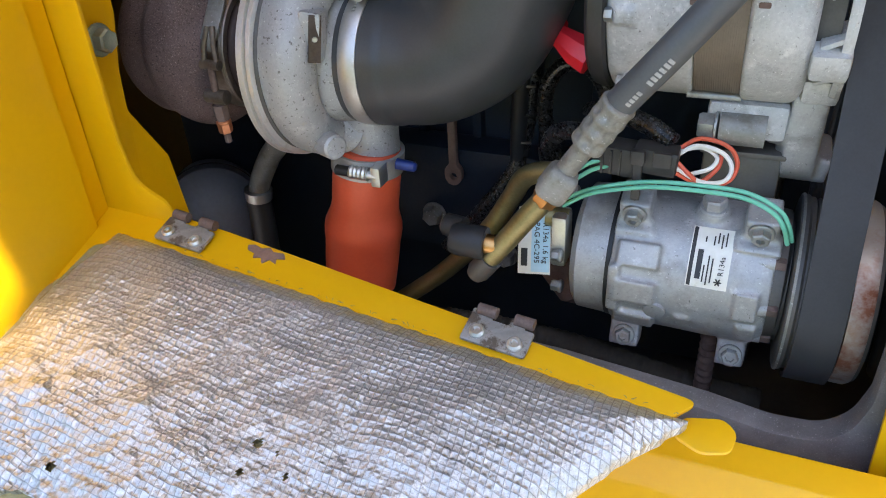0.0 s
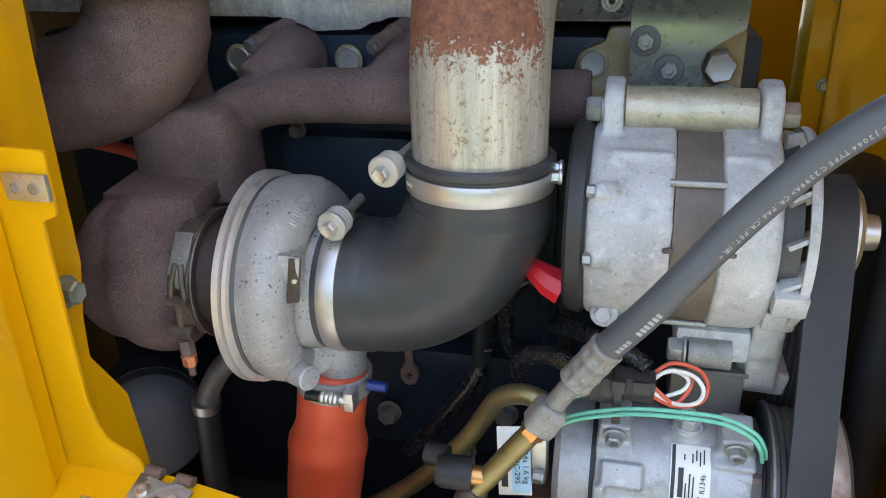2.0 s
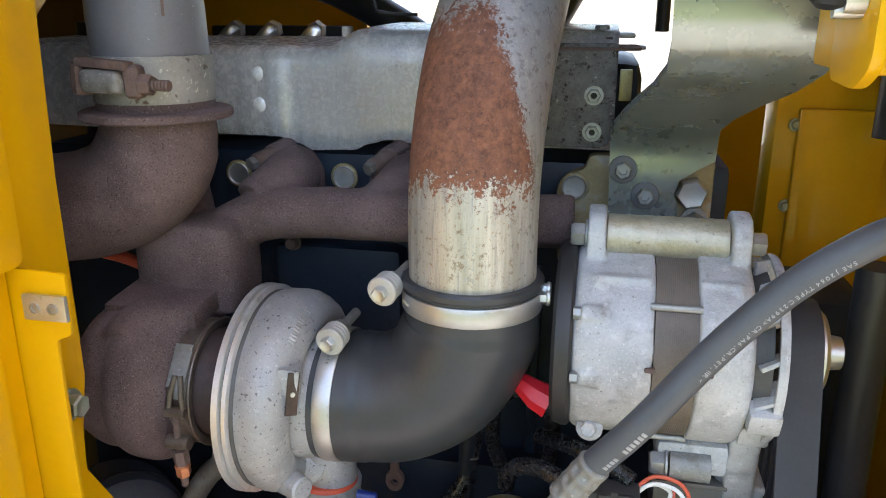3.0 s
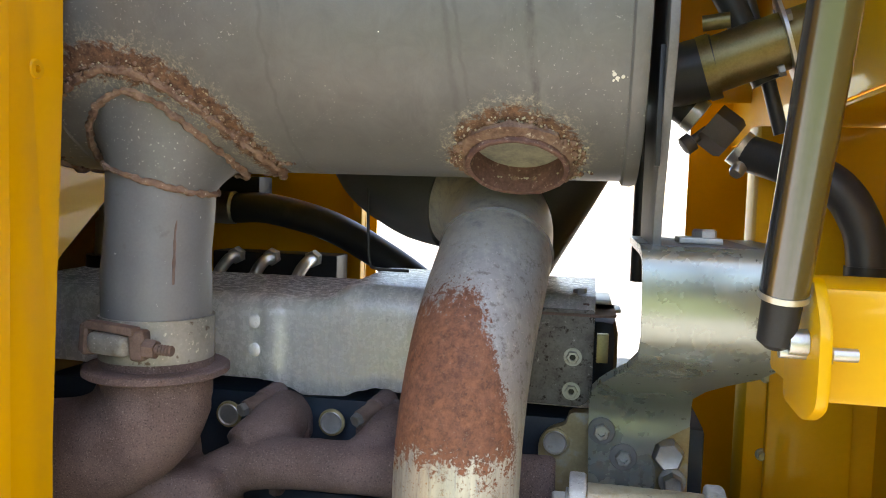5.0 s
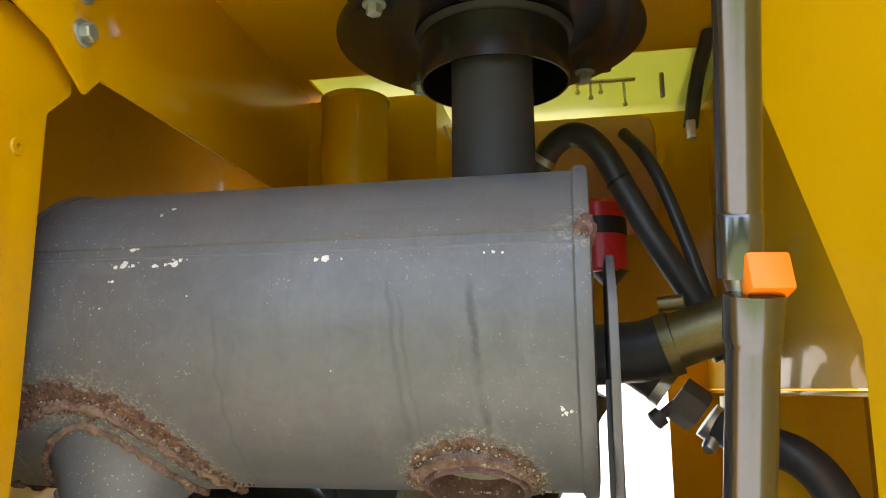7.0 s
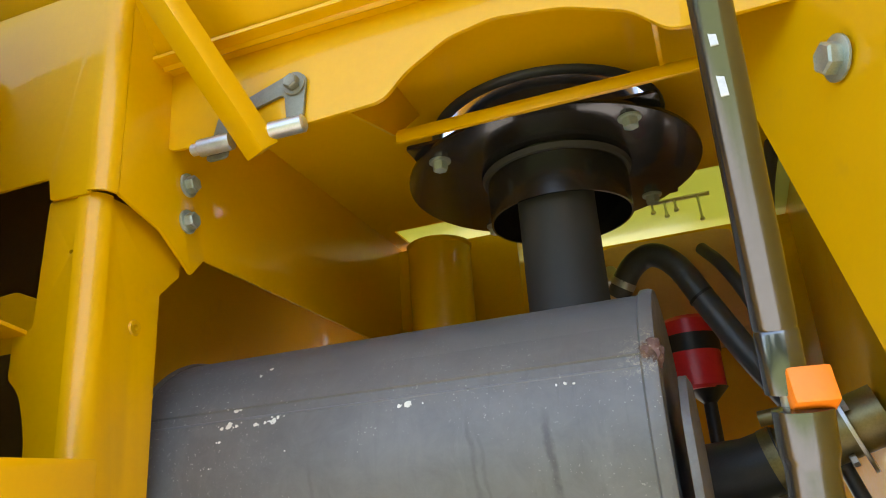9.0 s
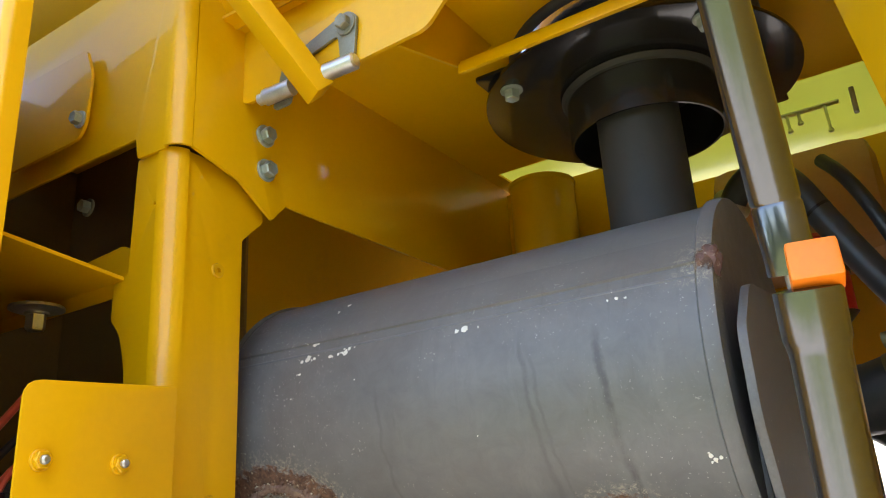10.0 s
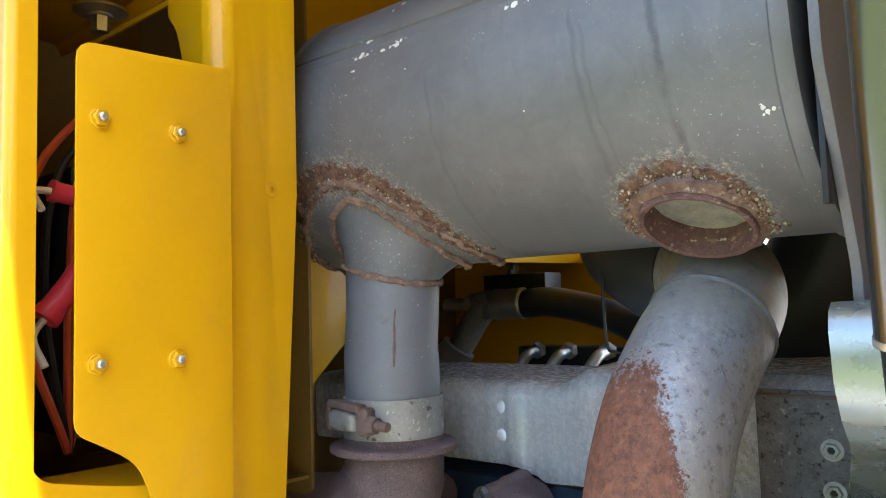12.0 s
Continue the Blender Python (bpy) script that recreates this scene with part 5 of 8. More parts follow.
bm = lathe([(0, 0.03), (0, 0.079), (0.004, 0.083), (0.010, AR - 0.0005), (0.061, AR), (0.0645, AR), (0.0655, 0.03)], (-0.1125, AY, AZ), X, seg=64)
lug(bm, -0.0975, 0.0155, 1)
for a in (146, 183):
    one = box((0, 0, 0), (0.016, 0.012, 0.004), 0.0)
    one.transform(Matrix.Translation((-0.098, AY + 0.085 * math.cos(radians(a)), AZ + 0.085 * math.sin(radians(a)))) @ Matrix.Rotation(radians(a - 90), 4, "X"))
    merge(bm, one)
cast("rear_housing", mound(bm, 0.0008, 60), CAST_ALU, alt, "", 0.0022, 4)
st = part("stator", lathe([(0, 0.06), (0, 0.0815), (0.0335, 0.0815), (0.0335, 0.06)], (-0.0475, AY, AZ), X, seg=64), LAMIN, alt, "brown laminated stator")
for k in range(20):
    part("lamination", lathe([(0, 0.079), (0, 0.0825), (0.0009, 0.0825), (0.0009, 0.079)], (-0.0466 + 0.00164 * k, AY, AZ), X, seg=64, closed=True), LAMIN, st)
bm = lathe([(0, 0.05), (0, 0.0850), (0.004, 0.0858), (0.034, 0.0850), (0.040, 0.083), (0.044, 0.077), (0.044, 0.03)], (-0.0140, AY, AZ), X, seg=64)
lug(bm, 0.0195, 0.0155, -1)
cast("front_housing", mound(bm, 0.0006, 60), CAST_ALU, alt, "", 0.0022, 4)
for a in (140, 241):
    y, z = AY + 0.0848 * math.cos(radians(a)), AZ + 0.0848 * math.sin(radians(a))
    part("through_bolt", lathe([(0, 0.0030), (0.040, 0.0030)], (-0.052, y, z), X, seg=12), BOLT_DULL, alt)
for a in (146.6, 183):
    y, z = AY + 0.084 * math.cos(radians(a)), AZ + 0.084 * math.sin(radians(a))
    part("cover_screw", hexhead((-0.1065, y, z), (-1, 0, 0), 0.0095, 0.006, 0.0), BOLT_DULL, alt)
bolt(alt, (-0.1335, AY - 0.045, AZ + 0.055), (-1, 0, 0), 0.010, 0.007, 0.007, ZINC, "terminal_nut")
for x in (-0.0500, -0.0055):
    part("vent_slot", box((x, AY - AR + 0.0010, AZ + 0.0075), (0.0085, 0.005, 0.0045), 0.0018), BOLT_RUST, alt)
part("pivot_sleeve", mound(lathe([(0, 0.0185), (0.001, 0.0197)] + [(0.004 * k, 0.0198) for k in range(1, 25)] + [(0.100, 0.0197), (0.101, 0.0185)], (-0.0895, HY, HZ), X, seg=48), 0.0006, 140), PIVOT, alt, "pale gold pivot sleeve")
bolt(alt, (-0.1055, HY, HZ), (-1, 0, 0), 0.019, 0.012, 0.014, BOLT_DULL)
bolt(alt, (0.0275, HY, HZ), (1, 0, 0), 0.019, 0.012, 0.014, BOLT_DULL)
bolt(alt, (-0.0938, AY - 0.0605, AZ - 0.0615), (-0.1, -1, 0.25), 0.0125, 0.008, 0.0115, CAST_ALU)
part("terminal", hexhead((-0.134, AY - 0.05, AZ + 0.05), (-1, -0.2, 0), 0.010, 0.010, 0.007), ZINC, alt)
# disc coloured dark for the shade between the pale blades
fan = part("fan", lathe([(0.030, 0.03), (0.030, 0.066), (0.045, 0.070), (0.045, 0.03)], (-0.0, AY, AZ), X, seg=48), DARK_STEEL, alt, "cooling fan behind front housing, disc darkened for shade between the blades")
for k in range(14):
    a = 2 * math.pi * k / 14
    one = box((0, 0, 0), (0.022, 0.004, 0.026), 0.001)
    one.transform(Matrix.Translation((0.044, AY, AZ)) @ Matrix.Rotation(a, 4, "X") @ Matrix.Translation((0, 0, 0.066)) @ Matrix.Rotation(radians(28), 4, "Z"))
    part("fan_blade", one, CAST_ALU, fan)
part("rim", lathe([(0.0, 0.077), (0.0, 0.081), (0.004, 0.082), (0.007, 0.081), (0.007, 0.077)], (0.047, AY, AZ), X, seg=56, closed=True), CAST_ALU, alt)
for dz in (-0.032, -0.060):
    part("rib_box", box((0.042, AY - 0.070 + 0.03 * (dz < -0.05), AZ + dz), (0.026, 0.02, 0.022), 0.004, (20, 0, 0)), CAST_ALU, alt)
part("pulley", lathe([(0.0, 0.02), (0.0, 0.036), (0.004, 0.038), (0.030, 0.038), (0.034, 0.034), (0.036, 0.016), (0.050, 0.014), (0.050, 0.004)], (0.062, AY, AZ), X, seg=40), ZINC, alt)
part("lower_lug", box((-0.005, AY - 0.02, AZ - 0.092), (0.06, 0.05, 0.03), 0.006), CAST_ALU, alt)
part("adjuster_sleeve", lathe([(0, 0.013), (0.034, 0.013)], (-0.024, AY - 0.045, AZ - 0.098), X, seg=24), CRIMP, alt)
bolt(alt, (-0.026, AY - 0.045, AZ - 0.098), (-1, 0, 0), 0.019, 0.012, 0.013, BOLT_DULL)
bracket = thing("adjuster_bracket", (0.03, 0.66, 1.33), "grey cast belt adjuster arm below alternator", "bracket")
bm = plate([(0.60, 1.385), (0.70, 1.39), (0.72, 1.30), (0.66, 1.285), (0.61, 1.31)], facing_x(0.038), 0.026, 0.0, 0.012)
lathe([(0, 0.017), (0.035, 0.017)], (0.012, 0.620, 1.352), X, bm, 24)
box((0.040, 0.645, 1.318), (0.045, 0.055, 0.022), 0.0, (0, 12, 0), bm)
cast("arm", mound(bm, 0.0008, 60), COMP_ALU, bracket, "", 0.0025, 5)
part("stud", lathe([(0, 0.004), (0.07, 0.004)], (0.005, 0.625, 1.30), Z, seg=12), ZINC, bracket)

# red terminal cap and cable
red = thing("terminal_cap", (-0.15, 0.61, 1.41), "bright red rubber terminal cap behind alternator", "terminal cap")
part("cap_body", soften(sweep([(-0.129, 0.600, 1.399), (-0.141, 0.602, 1.404), (-0.158, 0.608, 1.413)], [0.0155, 0.0140, 0.009], 8), 0.001), RED_PLASTIC, red)
part("cable", sweep(spline([(-0.158, 0.614, 1.419), (-0.175, 0.64, 1.425), (-0.19, 0.70, 1.415), (-0.21, 0.76, 1.37)], 6), 0.006, 12), RED_PLASTIC, red)

# ---- air-conditioning compressor ----
CY, CZ, CR = 0.604, 1.222, 0.0615
comp = thing("ac_compressor", (-0.04, CY, CZ - CR), "dull grey air-conditioning compressor with paper label", "compressor")
part("rear_head", mound(lathe([(0, 0.02), (0, 0.050), (0.006, 0.058), (0.030, 0.0595), (0.0325, 0.0595), (0.0325, 0.03)], (-0.1285, CY, CZ), X, seg=56), 0.0006, 60), COMP_ALU, comp)
part("gasket", lathe([(0, 0.0560), (0, 0.0602), (0.004, 0.0602), (0.004, 0.0560)], (-0.0965, CY, CZ), X, seg=56, closed=True), PLASTIC, comp)
shell = lathe([(0, 0.03), (0, CR), (0.05, CR), (0.085, CR + 0.0008), (0.118, CR), (0.127, 0.0585), (0.129, 0.03)], (-0.0925, CY, CZ), X, seg=64)
part("front_head", lathe([(0, 0.03), (0, 0.057), (0.008, 0.056), (0.012, 0.045), (0.018, 0.035), (0.018, 0.02)], (0.0345, CY, CZ), X, seg=56), DARK_STEEL, comp)


def on_body(deg, r=CR):
    """A place round the compressor: 180 faces the camera side, 90 is up."""
    return CY + r * math.cos(radians(deg)), CZ + r * math.sin(radians(deg))


def ear(x, deg, w, out, bolted=True, up=False):
    y, z = on_body(deg, CR + out * 0.5)
    one = box((0, 0, 0), (w, 0.030, CR * 0.5 + out), 0.0)
    one.transform(Matrix.Translation((x, *on_body(deg, CR * 0.78 + out * 0.5))) @ Matrix.Rotation(radians(deg - 90), 4, "X"))
    merge(shell, one)
    if bolted:
        yb, zb = on_body(deg, CR + out * 0.6)
        turn = 90 if deg < 180 else -90
        way = Vector((0, math.cos(radians(deg + turn)), math.sin(radians(deg + turn))))
        bolt(comp, Vector((x, yb, zb)) + way * 0.0155, way, 0.013, 0.007, 0.010, BOLT_DULL, socket=True)


ear(-0.078, 112, 0.026, 0.020)
ear(0.020, 112, 0.026, 0.018)
ear(-0.078, 250, 0.026, 0.022)
ear(0.014, 252, 0.024, 0.022)
for deg in (150, 180, 212):
    y, z = on_body(deg, CR - 0.001)
    one = box((0, 0, 0), (0.034, 0.021, 0.012), 0.0)
    one.transform(Matrix.Translation((-0.070, y, z)) @ Matrix.Rotation(radians(deg - 90), 4, "X"))
    merge(shell, one)
for x, deg, sx, sy in ((-0.088, 180, 0.010, 0.10), (0.018, 178, 0.018, 0.026), (0.022, 205, 0.014, 0.02), (-0.030, 200, 0.012, 0.006), (-0.078, 128, 0.030, 0.016), (0.020, 128, 0.034, 0.018)):
    y, z = on_body(deg, CR - 0.002)
    one = box((0, 0, 0), (sx, min(sy, 0.045), 0.010), 0.0)
    one.transform(Matrix.Translation((x, y, z)) @ Matrix.Rotation(radians(deg - 90), 4, "X"))
    merge(shell, one)
lathe([(0, 0.013), (CR + 0.007, 0.013)], (-0.018, CY, CZ), (0, math.cos(radians(106)), math.sin(radians(106))), shell, 20)
cast("body", mound(shell, 0.0006, 40), COMP_ALU, comp, "", 0.002, 4)
part("plug", lathe([(0, 0.009), (0.003, 0.0088), (0.0035, 0.007)], (-0.052, *on_body(196)), Vector((0, *on_body(196))) - Vector((0, CY, CZ)), seg=24), COMP_ALU, comp)
bolt(comp, (-0.018, *on_body(106, CR + 0.0065)), (0, math.cos(radians(106)), math.sin(radians(106))), 0.017, 0.010, 0.0115, COMP_ALU, "filler_plug")
for deg in (100, 140, 180, 220):
    y, z = on_body(deg, 0.055)
    part("head_lug", lathe([(0, 0.007), (0.012, 0.007)], (0.022, y, z), X, seg=16), COMP_ALU, comp)
    part("head_bolt", hexhead((0.034, y, z), X, 0.010, 0.008), BOLT_RUST, comp)
    y, z = on_body(deg - 15, 0.050)
    part("head_bolt", hexhead((-0.136, y, z), (-1, 0, 0), 0.009, 0.007, 0.006), BOLT_DULL, comp)
part("port_block", box((-0.141, 0.572, 1.245), (0.014, 0.024, 0.05), 0.004), ZINC, comp)
part("port_stub", lathe([(0, 0.009), (0.02, 0.009)], (-0.155, 0.575, 1.262), X, seg=16), OLIVE_ZINC, comp)
part("port_stub", lathe([(0, 0.008), (0.025, 0.008)], (-0.165, 0.580, 1.232), X, seg=16), OLIVE_ZINC, comp)
part("lower_flange", lathe([(0, 0.022), (0.012, 0.024), (0.05, 0.024), (0.06, 0.016)], (-0.165, 0.630, 1.195), (0.6, 0, -0.8), seg=28), BOLT_RUST, comp)
# paper label on the body
LD = 144
ln = Vector((0, math.cos(radians(LD)), math.sin(radians(LD))))
lu = Vector((0, math.cos(radians(LD - 90)), math.sin(radians(LD - 90))))
bm = bmesh.new()
for i in range(9):
    d = LD - 23 + 46 * i / 8
    for x in (-0.0305, 0.0015):
        bm.verts.new((x, *on_body(d, CR + 0.0014)))
bm.verts.ensure_lookup_table()
for i in range(8):
    bm.faces.new([bm.verts[k] for k in (2 * i, 2 * i + 1, 2 * i + 3, 2 * i + 2)])
got = bmesh.ops.extrude_face_region(bm, geom=bm.faces[:])
for g in got["geom"]:
    if isinstance(g, bmesh.types.BMVert):
        g.co += (Vector((0, g.co.y - CY, g.co.z - CZ))).normalized() * -0.0008
label = part("label", bm, LABEL_W, comp, "white printed paper label")


def label_at(u, v):
    """u metres along the axis from the label's middle, v metres round the body, up positive."""
    d = LD - math.degrees(v / CR)
    return (-0.0145 + u, *on_body(d, CR + 0.0017)), (0, math.cos(radians(d - 90)), math.sin(radians(d - 90)))


bm = bmesh.new()
for i in range(9):
    v = -0.0240 + 0.0480 * i / 8
    for u in (-0.0152, -0.0122):
        bm.verts.new(label_at(u, v)[0])
bm.verts.ensure_lookup_table()
for i in range(8):
    bm.faces.new([bm.verts[k] for k in (2 * i, 2 * i + 1, 2 * i + 3, 2 * i + 2)])
part("label_stripe", bm, INK, label)
p, up = label_at(-0.0075, -0.006)
d = math.degrees(math.atan2(p[2] - CZ, p[1] - CY))
one = box((0, 0, 0), (0.0042, 0.0240, 0.0003), 0.0)
one.transform(Matrix.Translation(p) @ Matrix.Rotation(radians(d - 90), 4, "X"))
part("maker_bar", one, INK, label)
p, up = label_at(0.0100, -0.0055)
writing(label, "gas_mark", "R134a", p, up, (-1, 0, 0), 0.0062, INK)
for u, v0, v1 in ((-0.0035, -0.020, -0.006), (-0.0005, -0.022, 0.002), (0.0025, -0.020, 0.000), (-0.005, 0.012, 0.017), (0.0015, 0.010, 0.018), (0.0045, 0.012, 0.021), (0.0075, 0.008, 0.020), (0.0105, 0.010, 0.022)):
    p, up = label_at(u, (v0 + v1) / 2)
    d = math.degrees(math.atan2(p[2] - CZ, p[1] - CY))
    one = box((0, 0, 0), (0.0011, v1 - v0, 0.0003), 0.0)
    one.transform(Matrix.Translation(p) @ Matrix.Rotation(radians(d - 90), 4, "X"))
    part("print_bar", one, INK, label)
for i in range(3):
    p, up = label_at(0.0085, -0.0185)
    d = math.degrees(math.atan2(p[2] - CZ, p[1] - CY))
    one = box((0, 0, 0), (0.0062, 0.0011, 0.0003), 0.0)
    one.transform(Matrix.Translation(p) @ Matrix.Rotation(radians(d - 90), 4, "X") @ Matrix.Rotation(radians(60 * i), 4, "Z"))
    part("snow_mark", one, INK, label)
# clutch pulley
part("clutch", lathe([(0, 0.03), (0, 0.070), (0.003, 0.0735), (0.008, 0.0735), (0.010, 0.071), (0.012, 0.0735), (0.016, 0.071), (0.020, 0.0735), (0.024, 0.071), (0.050, 0.0735), (0.054, 0.0755), (0.058, 0.0735), (0.058, 0.03)],
                      (0.050, CY, CZ - 0.005), X, seg=64), DARK_STEEL, comp, "grooved clutch pulley")
part("clutch_rim", lathe([(0, 0.04), (0, 0.0725), (0.002, 0.0752), (0.006, 0.0752), (0.008, 0.0735), (0.008, 0.04)], (0.0470, CY, CZ - 0.005), X, seg=64), DARK_STEEL, comp, "dark steel pulley rim")
part("rim_edge", lathe([(-0.0008, 0.0742), (-0.0008, 0.0757), (0.0012, 0.0762), (0.0012, 0.0742)], (0.0490, CY, CZ - 0.005), X, seg=64, closed=True), CRIMP, comp, "worn bright rim edge")
part("front_boss", lathe([(0, 0.02), (0, 0.052), (0.012, 0.052), (0.012, 0.02)], (0.034, CY, CZ - 0.005), X, seg=40), DARK_STEEL, comp)
part("clutch_plate", lathe([(0, 0.05), (0, 0.0770), (0.012, 0.0772), (0.0155, 0.0755), (0.0195, 0.066), (0.0195, 0.02)], (0.0895, CY, CZ - 0.005), X, seg=64), PULLEY_RUST, comp, "rust-stained clutch face")
belt = thing("drive_belt", (0.08, 0.62, 1.14), "smooth black ribbed drive belt", "belt")
bm = bmesh.new()
path = []
for a in [161.4 + 4 * k for k in range(50)]:
    path.append((CY + 0.0765 * math.cos(radians(a)), CZ - 0.005 + 0.0765 * math.sin(radians(a))))
for a in [-1.0 + 5.8 * k for k in range(29)]:
    path.append((AY + 0.0405 * math.cos(radians(a)), AZ + 0.0405 * math.sin(radians(a))))
rings = []
for i, (y, z) in enumerate(path):
    a, b = Vector(path[i - 1]), Vector(path[(i + 1) % len(path)])
    t = (b - a).normalized()
    n = Vector((t.y, -t.x))
    rings.append([bm.verts.new((x, y + n.x * o, z + n.y * o)) for x, o in ((0.0560, 0), (0.0560, 0.0045), (0.0880, 0.0045), (0.0880, 0))])
for i in range(len(rings)):
    for k in range(4):
        bm.faces.new((rings[i - 1][k], rings[i - 1][k - 1], rings[i][k - 1], rings[i][k]))
part("belt_band", bm, BELT, belt)
bm = bmesh.new()
for x in (0.0600, 0.0660, 0.0720, 0.0780, 0.0840):
    ring = []
    for i, (y, z) in enumerate(path):
        t = (Vector(path[(i + 1) % len(path)]) - Vector(path[i - 1])).normalized()
        ring.append([bm.verts.new((x + dx, y + t.y * o, z - t.x * o)) for dx, o in ((-0.0022, 0.0002), (0.0, -0.0022), (0.0022, 0.0002))])
    for i in range(len(ring)):
        for k in (0, 1, 2):
            bm.faces.new((ring[i - 1][k], ring[i - 1][k - 1], ring[i][k - 1], ring[i][k]))
part("belt_ribs", bm, BELT, belt)
sw = thing("switch_cover", (-0.016, 0.635, 1.28), "dark grey plastic cover above compressor", "cover")
part("case", box((-0.004, 0.637, 1.302), (0.061, 0.055, 0.046), 0.005), SWITCH, sw)
part("top_lip", box((-0.004, 0.637, 1.3265), (0.066, 0.060, 0.005), 0.002), SWITCH, sw)

# refrigerant hose, crimp and valve
hose = thing("refrigerant_hose", (-0.09, 0.52, 1.38), "matt grey rubber refrigerant hose with white print", "hose")
HP = spline([(-0.0885, 0.512, 1.397), (-0.057, 0.509, 1.437), (-0.015, 0.517, 1.490), (0.013, 0.518, 1.524), (0.035, 0.518, 1.548), (0.062, 0.516, 1.572), (0.095, 0.512, 1.594), (0.15, 0.505, 1.612), (0.24, 0.49, 1.62)], 10)
part("hose_wall", sweep(HP, 0.0114, 24), HOSE_GREY, hose)
cw = Vector((0.023, -0.0045, 0.0365)).normalized()
bm = lathe([(0, 0.0105), (0.002, 0.0136)] + [(0.003 + 0.001 * k, 0.0136) for k in range(1, 41)] + [(0.044, 0.0130), (0.045, 0.0115)], (-0.1115, 0.5165, 1.3605), cw, seg=48)
cq = turn_to(cw)
for v in bm.verts:
    p = cq.to_3x3().inverted() @ (v.co - Vector((-0.1115, 0.5165, 1.3605)))
    if 0.004 < p.z < 0.042:
        dent = (0.5 - 0.5 * math.cos(2 * math.pi * (p.z - 0.004) / 0.0127)) * (0.55 + 0.45 * math.cos(8 * math.atan2(p.y, p.x)))
        v.co -= cq.to_3x3() @ (Vector((p.x, p.y, 0)).normalized() * 0.0028 * dent)
part("crimp", bm, CRIMP, hose, "crimped steel ferrule", 60)
part("stem", lathe([(0, 0.0085), (0.03, 0.0085)], (-0.126, 0.518, 1.338), Vector((0.0145, -0.0015, 0.0225)), seg=18), CRIMP, hose)
part("elbow_nut", mound(soften(box((-0.1325, 0.517, 1.326), (0.026, 0.025, 0.029), 0.0, (0, 33, 10)), 0.008, 4), 0.0006, 200), CRIMP, hose)
part("brass_nut", hexhead((-0.137, 0.516, 1.318), Vector((-0.6, -0.03, -0.8)), 0.019, 0.012), BRASS, hose, "brass hex nut")
part("charge_tube", sweep(spline([(-0.143, 0.516, 1.310), (-0.160, 0.514, 1.287), (-0.178, 0.512, 1.262), (-0.196, 0.511, 1.238)], 5), 0.0092, 18), OLIVE_ZINC, hose, "gold passivated service tube")
part("tube_end", lathe([(0, 0.0105), (0.018, 0.0105), (0.024, 0.008)], (-0.186, 0.511, 1.250), Vector((-0.6, -0.03, -0.8)), seg=20), DARK_STEEL, hose)
part("valve_neck", lathe([(0, 0.0085), (0.016, 0.0085)], (-0.176, 0.512, 1.263), Vector((-1, -0.05, 0.05)), seg=18), BRASS, hose)
part("valve_cap", lathe([(0, 0.0135), (0.002, 0.0145), (0.026, 0.0140), (0.030, 0.012), (0.030, 0.004)], (-0.190, 0.5115, 1.264), Vector((-1, -0.05, 0.03)), seg=28), PLASTIC, hose, "black ribbed valve cap")
part("valve_cap", lathe([(0, 0.0105), (0.018, 0.0100), (0.020, 0.008)], (-0.216, 0.528, 1.264), Vector((-1, 0.2, 0.0)), seg=24), PLASTIC, hose)
tube = thing("hard_line", (-0.19, 0.58, 1.25), "olive passivated steel refrigerant line", "pipe")
part("line_tube", sweep(spline([(-0.140, 0.575, 1.300), (-0.158, 0.580, 1.302), (-0.180, 0.588, 1.290), (-0.196, 0.596, 1.262), (-0.22, 0.60, 1.222), (-0.27, 0.61, 1.16), (-0.34, 0.63, 1.09)], 7), 0.0095, 18), OLIVE_ZINC, tube)
# hose print: it reads down the hose, towards the ferrule
back_way = list(reversed(HP))
gaps = [(back_way[i + 1] - back_way[i]).length for i in range(len(back_way) - 1)]


def along(pos):
    """Place on the hose's camera side at pos metres from its far end, with the reading way and the outward way."""
    for i, g in enumerate(gaps):
        if pos <= g:
            t = (back_way[i + 1] - back_way[i]).normalized()
            n = (Vector((0, -1, 0)) - t * Vector((0, -1, 0)).dot(t)).normalized()
            n = (n - 0.30 * t.cross(n)).normalized()
            return back_way[i].lerp(back_way[i + 1], pos / g) + n * 0.0115, t, n
        pos -= g
    return None


pos = sum(gaps) - 0.238
for ch in "SAE J2064 TYPE C 2399A> CR, PA6, CR, PET, IIIR <":
    at, t, n = along(pos)
    if ch != " ":
        writing(hose, "hose_print", ch, at, t, n.cross(t), 0.0050, PRINT_G)
    pos += 0.0014 if ch in " ,I" else 0.0036
for start, count, tall in ((0.050, 6, 0.0048), (0.021, 4, 0.0036)):
    for k in range(count):
        at, t, n = along(sum(gaps) - start + 0.0038 * k)
        u = n.cross(t)
        one = box((0, 0, 0), (0.0026, tall, 0.0005), 0.0)
        one.transform(Matrix(((t.x, u.x, n.x, at.x), (t.y, u.y, n.y, at.y), (t.z, u.z, n.z, at.z), (0, 0, 0, 1))))
        part("print_bar", one, PRINT_G, hose)

